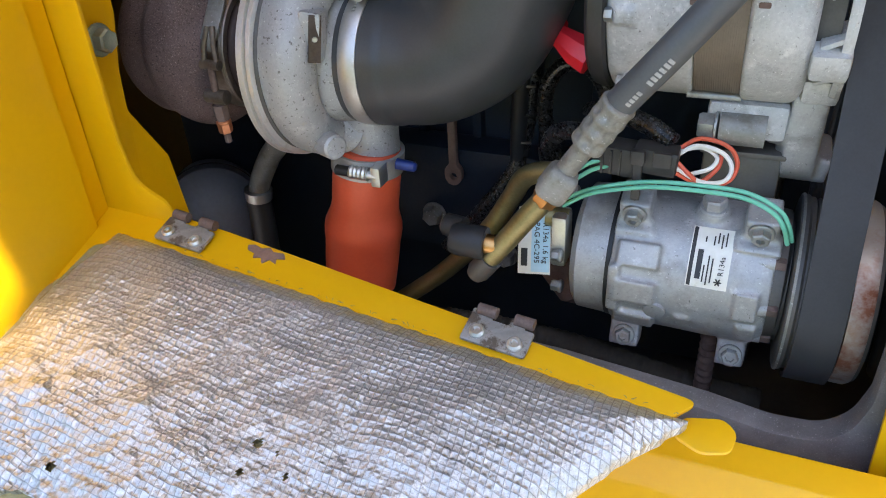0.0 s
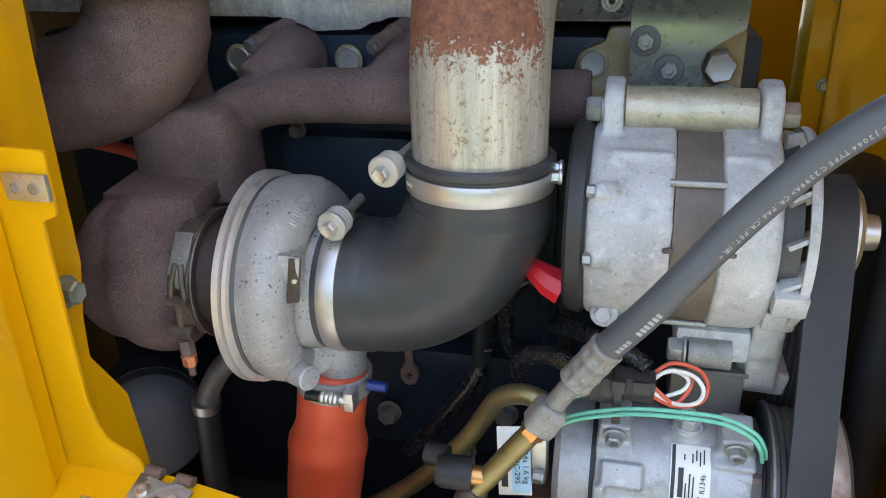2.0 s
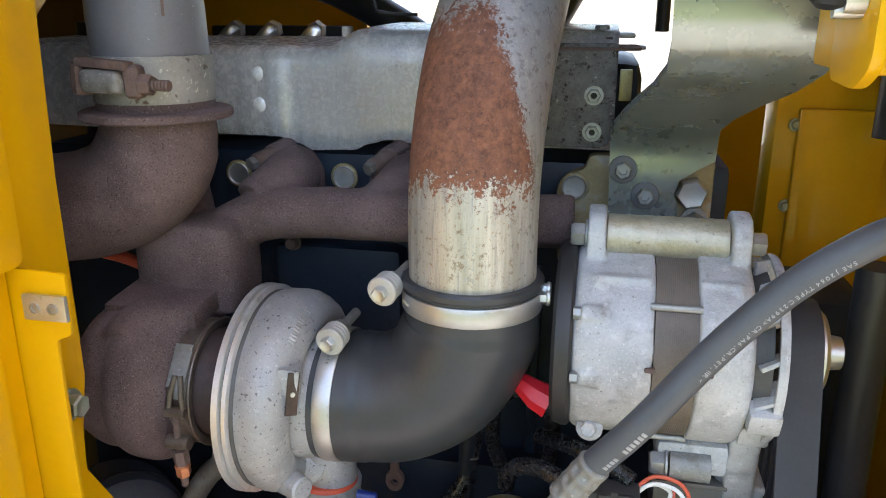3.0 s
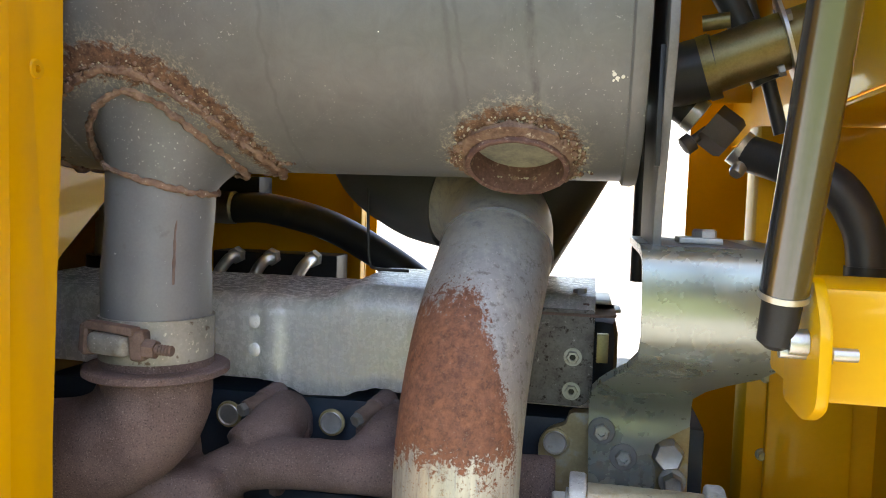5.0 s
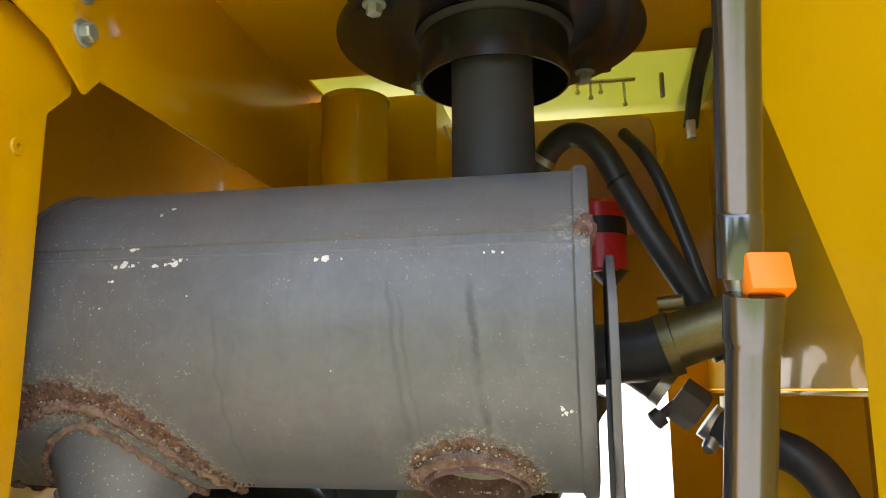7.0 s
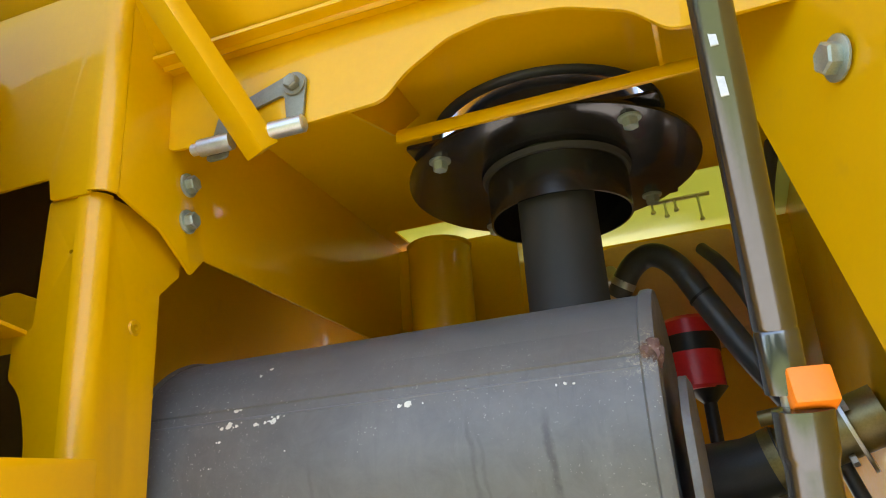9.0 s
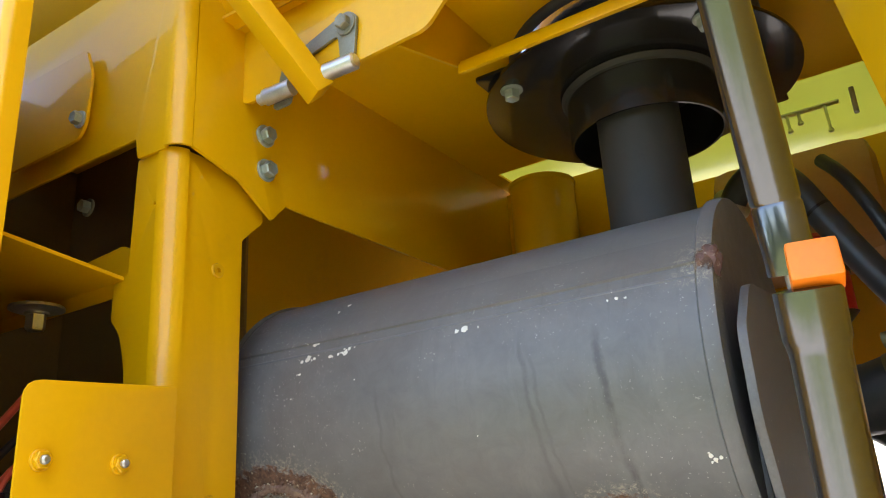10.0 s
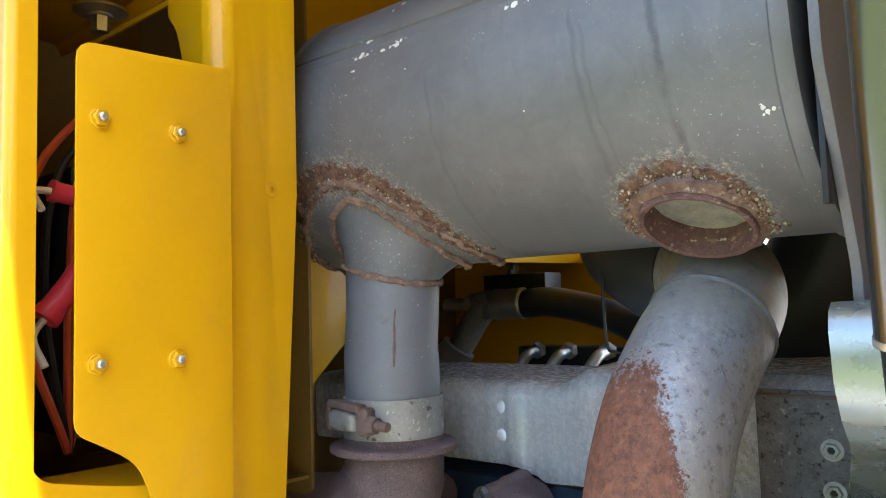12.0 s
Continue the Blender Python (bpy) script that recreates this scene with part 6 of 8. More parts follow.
# refrigerant tag
tag = thing("refrigerant_tag", (-0.165, 0.57, 1.21), "white and blue refrigerant charge tag", "tag")
TM = Matrix.Translation((-0.163, 0.563, 1.242)) @ Matrix.Rotation(radians(-8), 4, "Y") @ Matrix.Rotation(radians(-28), 4, "X")
one = box((0, 0, 0), (0.030, 0.0012, 0.060), 0.0004)
one.transform(TM)
part("card", one, LABEL_W, tag)
one = box((0.006, -0.0008, -0.002), (0.017, 0.0006, 0.052), 0.0002)
one.transform(TM)
part("blue_field", one, LABEL_B, tag, "pale blue field")
for txt, u in (("R134a 1.6 kg", 0.0105), ("PAG 4C-295", 0.0025)):
    writing(tag, "tag_print", txt, TM @ Vector((u, -0.0014, -0.002)), TM.to_3x3() @ Vector((0, 0, -1)), TM.to_3x3() @ Vector((1, 0, 0)), 0.0070, INK)
one = box((-0.009, -0.0009, -0.015), (0.006, 0.0004, 0.016), 0.002)
one.transform(TM)
part("logo_shape", one, INK, tag)

# plug, wires and sleeves
plug = thing("wire_connector", (-0.085, 0.60, 1.315), "black two-part wire connector with cable tie", "connector")
part("plug_body", box((-0.097, 0.566, 1.332), (0.036, 0.024, 0.024), 0.003, (0, 4, 0)), CONNECTOR, plug)
part("socket_body", box((-0.066, 0.566, 1.334), (0.034, 0.021, 0.021), 0.003, (0, 4, 0)), CONNECTOR, plug)
part("cable_tie", box((-0.078, 0.5535, 1.322), (0.007, 0.003, 0.040), 0.001), CONNECTOR, plug)
part("tie_head", box((-0.078, 0.5515, 1.340), (0.011, 0.008, 0.012), 0.002), CONNECTOR, plug)
part("latch", box((-0.060, 0.5545, 1.338), (0.014, 0.004, 0.012), 0.001), CONNECTOR, plug)
for k in range(3):
    part("rib", box((-0.106 + 0.007 * k, 0.5535, 1.332), (0.0018, 0.004, 0.020), 0.0005), CONNECTOR, plug)
wires = (("green wire", WIRE_GREEN, [(-0.134, 0.548, 1.290), (-0.1313, 0.545, 1.2933), (-0.112, 0.545, 1.306), (-0.0875, 0.545, 1.3140), (-0.0617, 0.545, 1.3195), (-0.027, 0.545, 1.3212), (0.0035, 0.545, 1.3198), (0.0255, 0.545, 1.3100), (0.0341, 0.545, 1.2984), (0.039, 0.556, 1.280)]),
         ("green wire", WIRE_GREEN, [(-0.136, 0.550, 1.293), (-0.130, 0.548, 1.2985), (-0.112, 0.548, 1.3088), (-0.0875, 0.548, 1.3172), (-0.0617, 0.548, 1.3225), (-0.027, 0.548, 1.3243), (0.0045, 0.548, 1.3230), (0.0280, 0.548, 1.3125), (0.0368, 0.548, 1.3000), (0.042, 0.560, 1.281)]),
         ("green wire", WIRE_GREEN, [(-0.100, 0.556, 1.3275), (-0.112, 0.552, 1.3245), (-0.1234, 0.550, 1.3165), (-0.134, 0.552, 1.306)]),
         ("green wire", WIRE_GREEN, [(-0.100, 0.558, 1.3320), (-0.114, 0.554, 1.3295), (-0.126, 0.552, 1.3215), (-0.137, 0.554, 1.311)]),
         ("white wire", WIRE_WHITE, [(-0.0520, 0.572, 1.3351), (-0.0379, 0.578, 1.3428), (-0.0186, 0.580, 1.3385), (-0.0098, 0.578, 1.3275), (-0.0142, 0.574, 1.3173), (-0.0309, 0.570, 1.3164), (-0.0502, 0.568, 1.3266)]),
         ("white wire", WIRE_WHITE, [(-0.0502, 0.576, 1.3377), (-0.0344, 0.582, 1.3402), (-0.0221, 0.584, 1.3326), (-0.0256, 0.580, 1.3241), (-0.0414, 0.574, 1.3190)]),
         ("red wire", WIRE_RED, [(-0.0520, 0.576, 1.3385), (-0.0362, 0.583, 1.3470), (-0.0150, 0.585, 1.3419), (-0.0062, 0.582, 1.3292), (-0.0115, 0.577, 1.3156), (-0.0309, 0.572, 1.3130), (-0.0502, 0.568, 1.3224)]),
         ("red wire", WIRE_RED, [(-0.0502, 0.570, 1.3309), (-0.0397, 0.568, 1.3224), (-0.0309, 0.572, 1.3156), (-0.0203, 0.582, 1.3241), (-0.0186, 0.588, 1.3343)]))
for n, m, pts in wires:
    w = thing("wire", pts[0], "thin " + n + " at the compressor plug", "wire", "compressor wires")
    part("strand", sweep(spline(pts, 8), 0.0018, 10), m, w)
sleeves = ([(-0.112, 0.570, 1.340), (-0.135, 0.585, 1.341), (-0.155, 0.60, 1.330), (-0.166, 0.61, 1.312), (-0.168, 0.62, 1.295)],
           [(-0.055, 0.574, 1.345), (-0.075, 0.585, 1.352), (-0.11, 0.61, 1.352), (-0.14, 0.66, 1.33)],
           [(-0.185, 0.70, 1.44), (-0.205, 0.70, 1.36), (-0.212, 0.70, 1.29), (-0.225, 0.69, 1.24), (-0.26, 0.68, 1.19), (-0.30, 0.68, 1.14)],
           [(-0.178, 0.705, 1.25), (-0.192, 0.70, 1.29), (-0.190, 0.69, 1.335), (-0.172, 0.685, 1.362), (-0.148, 0.685, 1.362), (-0.132, 0.69, 1.335), (-0.130, 0.70, 1.30), (-0.136, 0.71, 1.26)])
for pts in sleeves:
    w = thing("cable_sleeve", pts[0], "black braided cable sleeve", "cable", "braided sleeves")
    path = spline(pts, 14)
    bm = sweep(path, 0.0072, 16)
    bm.normal_update()
    for i, v in enumerate(bm.verts):
        if (i // 16 + i % 16) % 2:
            v.co += v.normal * 0.0009
    part("sleeve", bm, SLEEVE, w, sharp=12)
    part("cable_tie", lathe([(-0.003, 0.0085), (0.003, 0.0085)], path[len(path) // 2], path[len(path) // 2 + 1] - path[len(path) // 2 - 1], seg=16), PLASTIC, w)
w = thing("taped_loom", (-0.20, 0.70, 1.35), "black taped wire loom with tan flecks", "cable")
part("loom", sweep(spline([(-0.198, 0.695, 1.42), (-0.213, 0.69, 1.36), (-0.218, 0.69, 1.29), (-0.222, 0.70, 1.22)], 8), 0.0085, 14), PLASTIC, w)
for k in range(6):
    part("tape_mark", lathe([(0, 0.0087), (0.002, 0.0087)], (-0.205 - 0.0025 * k, 0.6925, 1.395 - 0.03 * k), (0.1, 0.2, 1), seg=14), SLEEVE if k % 2 else LAMIN, w)

# ---- silencer ----
MY, MZ, MR = 0.690, 1.979, 0.1475
muffler = thing("silencer", (-0.32, MY, MZ), "grey painted cylindrical exhaust silencer with rusty joints", "silencer")
# the shell is open where the drain stub stands
SD = Vector((0.0, -0.42, -0.91)).normalized()
SC = Vector((-0.161, 0.630, 1.838))
SE = Vector((0.0, -0.91, 0.42)).normalized()
bm = lathe([(-0.255, 0.10), (-0.255, MR - 0.004), (-0.250, MR)] + [(-0.245 + 0.005 * k, MR) for k in range(101)] + [(0.255, 0.10)], (-0.32, MY, MZ), X, seg=160)
gone = [f for f in bm.faces if len(f.verts) == 4 and f.calc_center_median().z < 1.90 and math.hypot((f.calc_center_median() - SC).x / 0.0435, (f.calc_center_median() - SC).dot(SE) / 0.049) < 1.0]
bmesh.ops.delete(bm, geom=gone, context="FACES")
part("shell", bm, MUFFLER, muffler, sharp=40)
bm = lathe([(-0.006, MR - 0.012), (-0.006, MR + 0.001), (-0.004, MR + 0.0042), (0.003, MR + 0.0048), (0.0075, MR + 0.003), (0.009, MR - 0.01), (0.006, MR - 0.03), (0.006, 0.02)], (-0.066, MY, MZ), X, seg=96)
part("end_cap", bm, MUFFLER, muffler)
bm = lathe([(0.0, MR - 0.012), (0.0, MR + 0.0008), (-0.006, MR + 0.003), (-0.012, MR - 0.002), (-0.014, MR - 0.03), (-0.014, 0.02)], (-0.570, MY, MZ), X, seg=96)
part("end_cap", bm, MUFFLER, muffler)
# lap seam along the shell
bm = bmesh.new()
prev = None
for d, r in ((138.0, MR - 0.0002), (141.0, MR + 0.0008), (147, MR + 0.0018), (152.5, MR + 0.0022), (152.9, MR - 0.0006)):
    a = radians(d)
    cur = [bm.verts.new((x, MY + r * math.cos(a), MZ + r * math.sin(a))) for x in (-0.566, -0.064)]
    if prev:
        bm.faces.new((prev[0], prev[1], cur[1], cur[0]))
    prev = cur
part("lap_seam", bm, MUFFLER, muffler)
# thin paler bar that paints the highlight along the lap seam
sa = radians(157.0)
part("seam_highlight", sweep([(x, MY + (MR - 0.0004) * math.cos(sa), MZ + (MR - 0.0004) * math.sin(sa)) for x in (-0.566, -0.40, -0.23, -0.066)], 0.0013, 8), DOWN_GREY, muffler, "thin pale line painting the highlight along the seam")
bm = bmesh.new()
bmesh.ops.create_icosphere(bm, subdivisions=4, radius=0.0105)
for v in bm.verts:
    v.co = Vector((v.co.x * 0.95, v.co.y * 0.75, v.co.z * 1.25)) * (1 + 0.30 * noise.noise(v.co * 170) + 0.16 * noise.noise(v.co * 480)) + Vector((-0.062, 0.5625, 2.046))
part("weld_blob", bm, MAROON, muffler, "rusty weld lump")
# inlet saddle, down pipe and clamp
def loft(rings):
    bm = bmesh.new()
    rows = [[bm.verts.new(p) for p in r] for r in rings]
    for a, b in zip(rows, rows[1:]):
        for i in range(len(a)):
            bm.faces.new((a[i - 1], a[i], b[i], b[i - 1]))
    return bm


def neck_ring(r, drop=0.0, n=64):
    """Mitred joint between the saddle and the down pipe."""
    return [Vector((-0.498 + r * math.cos(2 * math.pi * i / n), 0.630 + r * math.sin(2 * math.pi * i / n), 1.822 - drop - 0.27 * r * math.cos(2 * math.pi * i / n))) for i in range(n)]


foot = []
for i in range(64):
    a = 2 * math.pi * i / 64
    y = 0.645 + 0.077 * math.sin(a)
    foot.append(Vector((-0.497 + 0.068 * math.cos(a), y, MZ - math.sqrt(MR ** 2 - (y - MY) ** 2) + 0.003)))
neck = neck_ring(0.0505)
rings = []
for k in range(9):
    t = k / 8
    s = 1 - (1 - t) ** 1.45
    rings.append([Vector((p.x + (q.x - p.x) * s, p.y + (q.y - p.y) * s, p.z + (q.z - p.z) * t)) for p, q in zip(foot, neck)])
part("inlet_saddle", mound(loft(rings), 0.0008, 60), MUFFLER, muffler)
ring_outer = []
for i in range(240):
    a = 2 * math.pi * i / 240
    x, y = -0.505 + 0.114 * math.cos(a), 0.652 + 0.094 * math.sin(a)
    z = MZ - math.sqrt(max(0.0, MR ** 2 - (y - MY) ** 2))
    ring_outer.append((x, y, z - 0.002))
# raised saddle pad welded on the shell
bm = bmesh.new()
rows = []
for k in range(7):
    rows.append([])
    for i in range(64):
        a = 2 * math.pi * i / 64
        rho = 0.55 + 0.45 * k / 6
        x, y = -0.505 + 0.114 * rho * math.cos(a), 0.652 + 0.094 * rho * math.sin(a)
        d = Vector((0, y - MY, -math.sqrt(max(0.0, MR ** 2 - (y - MY) ** 2)))).normalized()
        rows[-1].append(bm.verts.new((x, MY + d.y * (MR + 0.0022), MZ + d.z * (MR + 0.0022))))
for a, b in zip(rows, rows[1:]):
    for i in range(64):
        bm.faces.new((a[i - 1], a[i], b[i], b[i - 1]))
part("saddle_pad", bm, MUFFLER, muffler)
inner_ring = []
for i in range(240):
    a = 2 * math.pi * i / 240
    x, y = -0.497 + 0.069 * math.cos(a), 0.645 + 0.078 * math.sin(a)
    inner_ring.append((x, y, MZ - math.sqrt(max(0.0, MR ** 2 - (y - MY) ** 2)) - 0.004))
part("weld_bead", mound(sweep(ring_outer + ring_outer[:1], 0.0036, 10), 0.0042, 150), surf("rust_crust", (0.10, 0.05, 0.035), (0.26, 0.17, 0.12), (0.8, 0.95), 0, 60, 300, 0.9, 0.002, spots=((0.42, 0.35, 0.27), 220, 0.6, 0.7)), muffler, "crusted rusty weld")
CRUST = bpy.data.materials["rust_crust"]
part("weld_bead", mound(sweep(inner_ring + inner_ring[:1], 0.0034, 10), 0.0034, 170), CRUST, muffler)
ring = neck_ring(0.0508, 0.001, 200)
part("weld_bead", mound(sweep(ring + ring[:1], 0.0030, 10), 0.0022, 180), CRUST, muffler)
CRUMB = surf("pale_crumbled_scale", (0.30, 0.26, 0.18), (0.50, 0.46, 0.35), (0.85, 0.95), 0, 90, 400, 0.9, 0.001)


def crust(name, line, spread, count, material, seed, size=(0.0006, 0.0024)):
    """Loose flakes of scale scattered on the shell beside a weld; line gives (place, outward) pairs."""
    dice = random.Random(seed)
    bm = bmesh.new()
    for k in range(count):
        i = dice.randrange(len(line) - 1)
        t = dice.random()
        p, out = line[i][0].lerp(line[i + 1][0], t), line[i][1].lerp(line[i + 1][1], t)
        clump = 0.5 + 1.3 * max(0.0, 0.35 + noise.noise(p * 45))
        p = p + out * (dice.gauss(0.2, 0.8) * spread * clump) + Vector((dice.gauss(0, 0.0015), 0, 0))
        d = Vector((0, p.y - MY, p.z - MZ)).normalized()
        p = Vector((min(p.x, -0.072), MY + d.y * (MR + 0.0008), MZ + d.z * (MR + 0.0008)))
        r = dice.uniform(*size)
        one = bmesh.new()
        bmesh.ops.create_icosphere(one, subdivisions=1, radius=r)
        for v in one.verts:
            v.co *= 1 + 0.6 * noise.noise(v.co * 900 + Vector((k, 0, 0)))
            v.co += p
        merge(bm, one)
    return tagged(part(name, bm, material, muffler), kind="stuff")


pad_line = [(Vector(p), Vector((math.cos(2 * math.pi * i / 240), math.sin(2 * math.pi * i / 240), 0.0))) for i, p in enumerate(ring_outer) if 105 < i < 240]
crust("rust_scale", pad_line, 0.009, 420, CRUST, 3, (0.0010, 0.0032))
crust("pale_scale", pad_line, 0.008, 360, CRUMB, 4, (0.0004, 0.0012))
foot_line = [(p, Vector((0, 0, -1))) for i, p in enumerate(foot) if 30 < i < 64]
crust("pale_scale", foot_line, 0.006, 220, CRUMB, 5, (0.0004, 0.0012))
down = thing("down_pipe", (-0.50, 0.63, 1.65), "grey steel down pipe below silencer", "pipe")
def hoop(x, y, z, r, n=64):
    return [Vector((x + r * math.cos(2 * math.pi * i / n), y + r * math.sin(2 * math.pi * i / n), z)) for i in range(n)]


rings = [neck_ring(0.0498, 0.0015), hoop(-0.4995, 0.630, 1.775, 0.0494), hoop(-0.501, 0.629, 1.752, 0.0494), hoop(-0.5015, 0.6285, 1.738, 0.0500), hoop(-0.5015, 0.6285, 1.730, 0.0506), hoop(-0.5005, 0.628, 1.69, 0.0506), hoop(-0.500, 0.628, 1.655, 0.0504)]
part("pipe_wall", loft(rings), DOWN_GREY, down)
part("seam", mound(sweep(spline([(-0.4595, 0.6020, 1.806), (-0.4635, 0.5965, 1.78), (-0.4645, 0.5955, 1.75), (-0.4645, 0.594, 1.725)], 8), 0.0012, 8), 0.0014, 90), BOLT_RUST, down, "thin rusty seam weld")
vclamp = thing("exhaust_clamp", (-0.50, 0.628, 1.65), "wide grey band clamp with rusty barrel nuts", "clamp")
part("band", lathe([(-0.020, 0.0495), (-0.020, 0.0530), (0.020, 0.0530), (0.020, 0.0495)], (-0.500, 0.628, 1.672), Z, seg=48, closed=True), surf("aged_band", (0.20, 0.195, 0.175), (0.33, 0.32, 0.29), (0.5, 0.65), 0.4, 30, 300, 0.4, 0.0006, spots=[((0.60, 0.57, 0.46), 150, 0.60, 0.66), ((0.10, 0.07, 0.05), 110, 0.60, 0.68)]), vclamp)
part("saddle", mound(soften(box((-0.511, 0.5695, 1.6725), (0.042, 0.018, 0.020), 0.0, (0, 2, -8)), 0.0085, 4), 0.0008, 120), CRIMP, vclamp, "bright worn clamp saddle")
part("lug", soften(box((-0.4835, 0.5725, 1.6725), (0.015, 0.018, 0.028), 0.0, (0, -4, 6)), 0.006, 3), BOLT_RUST, vclamp)
part("lug", soften(box((-0.5375, 0.5800, 1.6745), (0.014, 0.019, 0.030), 0.0, (0, 6, -26)), 0.006, 3), BOLT_RUST, vclamp)
part("top_plate", mound(soften(box((-0.509, 0.5705, 1.6870), (0.052, 0.014, 0.008), 0.0, (0, 3, -8)), 0.003, 2), 0.0008, 150), BOLT_RUST, vclamp, "rusty plate over the saddle")
part("nut", hexhead((-0.4765, 0.5705, 1.6705), (1, -0.05, -0.03), 0.0155, 0.011, 0.0), BOLT_RUST, vclamp)
part("bolt_thread", lathe([(0.0016 * k, 0.0050 if k % 2 else 0.0041) for k in range(17)], (-0.4755, 0.5705, 1.6705), (1, -0.05, -0.03), seg=14), BOLT_RUST, vclamp)
# open stub, cut nearly flush with the shell
def oval(bm):
    for v in bm.verts:
        v.co += SE * (v.co - SC).dot(SE) * 0.12
    return bm


bm = lathe([(-0.03, 0.0450), (0.0, 0.0450), (0.001, 0.0438), (0.0, 0.0405), (-0.03, 0.0400)], SC, SD, seg=64, closed=False)
caps = [f for f in bm.faces if len(f.verts) > 10]
bmesh.ops.delete(bm, geom=caps, context="FACES_ONLY")
part("stub", mound(oval(bm), 0.0008, 120), MAROON, muffler, "open rusty drain stub")
bm = lathe([(-0.004, 0.043), (-0.004, 0.0515), (0.001, 0.0530), (0.005, 0.0465), (0.004, 0.043)], SC - SD * 0.008, SD, seg=64, closed=True)
part("weld_bead", mound(oval(bm), 0.0028, 140), CRUST, muffler)
stub_line = []
for i in range(72):
    a = 2 * math.pi * i / 72
    way = Vector((math.cos(a), 0, 0)) + SE * math.sin(a)
    stub_line.append((SC + Vector((0.051 * math.cos(a), 0, 0)) + SE * 0.057 * math.sin(a), way))
crust("rust_scale", stub_line, 0.0045, 300, CRUST, 6, (0.0009, 0.0030))
crust("pale_scale", stub_line, 0.0055, 520, CRUMB, 8, (0.0004, 0.0014))
part("stub_floor", oval(lathe([(0, 0.046), (0.001, 0.046)], SC - SD * 0.026, SD, seg=40)), surf("pale_scale", (0.16, 0.155, 0.13), (0.30, 0.29, 0.22), (0.8, 0.95), 0, 60, 300, 0.9, 0.002), muffler)
# white chips of paint along the seam
rng = random.Random(7)
for x, deg, s in ((-0.4564, 159.2, 0.006), (-0.4637, 160, 0.003), (-0.447, 159.7, 0.003), (-0.4267, 160, 0.0035), (-0.4161, 159.8, 0.003), (-0.4086, 159.6, 0.005), (-0.4038, 158.3, 0.003),
                  (-0.4636, 165.3, 0.003), (-0.4523, 150.2, 0.009), (-0.4584, 151.4, 0.004), (-0.4499, 146, 0.005), (-0.435, 131.7, 0.003), (-0.4426, 135.9, 0.0025), (-0.4224, 145.9, 0.004),
                  (-0.2727, 159.8, 0.005), (-0.2805, 160.1, 0.003), (-0.2588, 160.2, 0.0015), (-0.1407, 159.9, 0.002), (-0.1335, 159.8, 0.0025), (-0.1262, 160.2, 0.002),
                  (-0.0811, 210.2, 0.003), (-0.0837, 208.7, 0.0025), (-0.0772, 209.5, 0.0025), (-0.391, 171.3, 0.0012), (-0.471, 174.6, 0.0012), (-0.265, 196, 0.0012)):
    bm = bmesh.new()
    for k in range(1 + int(s * 800)):
        q = s * (0.62 if k == 0 else rng.uniform(0.10, 0.36))
        a = radians(deg) + (rng.gauss(0, 0.45 * s) / MR if k else 0)
        one = lathe([(0, q), (0.0005, q * 0.8)], (x + (rng.gauss(0, 0.8 * s) if k else 0), MY + (MR - 0.0001) * math.cos(a), MZ + (MR - 0.0001) * math.sin(a)), (0, math.cos(a), math.sin(a)), seg=8)
        for v in one.verts:
            v.co.x += 0.9 * q * noise.noise(v.co * 500)
            v.co.z += 0.7 * q * noise.noise(v.co * 470)
        merge(bm, one)
    part("paint_chip", bm, LABEL_W, muffler)

# tail pipe, collar and roof plate
tail = thing("tail_pipe", (-0.158, 0.766, 2.10), "black heat-painted tail pipe through roof collar", "pipe")
part("pipe_wall", lathe([(0, 0.047), (0.012, 0.0485), (0.024, 0.046), (0.30, 0.0455)], (-0.158, 0.768, 2.075), Z, seg=48), STACK, tail)
collar = thing("roof_collar", (-0.16, 0.79, 2.33), "black round roof plate with collar and bolts", "collar")
bm = plate([(-0.165 + 0.182 * math.cos(2 * math.pi * i / 64), 0.81 + 0.182 * math.sin(2 * math.pi * i / 64)) for i in range(64)], facing_z(2.335), 0.005, 0.001, 0, holes=((-0.158, 0.795, 0.083),))
part("disc", bm, BLACK_GLOSS, collar)
bm = plate([(-0.306, 0.664), (-0.020, 0.670), (-0.020, 0.952), (-0.306, 0.952)], facing_z(2.3425), 0.004, 0.001, 0.006, holes=((-0.165, 0.81, 0.108),))
part("square_plate", bm, BLACK_GLOSS, collar)
part("sleeve", lathe([(0, 0.0835), (0, 0.0860), (0.066, 0.0860), (0.066, 0.0835)], (-0.158, 0.795, 2.270), Z, seg=56, closed=True), BLACK_GLOSS, collar)
# added dark disc that shuts daylight out of the sleeve
part("sleeve_blank", lathe([(0, 0.085), (0.003, 0.085)], (-0.158, 0.795, 2.3365), Z, seg=56), STACK, collar)
part("bead", lathe([(-0.004, 0.085), (-0.003, 0.0895), (0.003, 0.092), (0.006, 0.085)], (-0.158, 0.795, 2.326), Z, seg=56, closed=True), STACK, collar)
for a in (226, 314, 134, 46):
    bolt(collar, (-0.165 + 0.159 * math.cos(radians(a)), 0.81 + 0.159 * math.sin(radians(a)), 2.3325), (0, 0, -1), 0.016, 0.010, 0.013, BOLT_GREEN)
part("outlet_ring", lathe([(0, 0.106), (0, 0.114), (0.040, 0.114), (0.050, 0.120), (0.26, 0.124), (0.27, 0.116), (0.27, 0.106)], (-0.165, 0.81, 2.345), Z, seg=64, closed=True), BLACK_GLOSS, collar, "glossy black outlet stack")
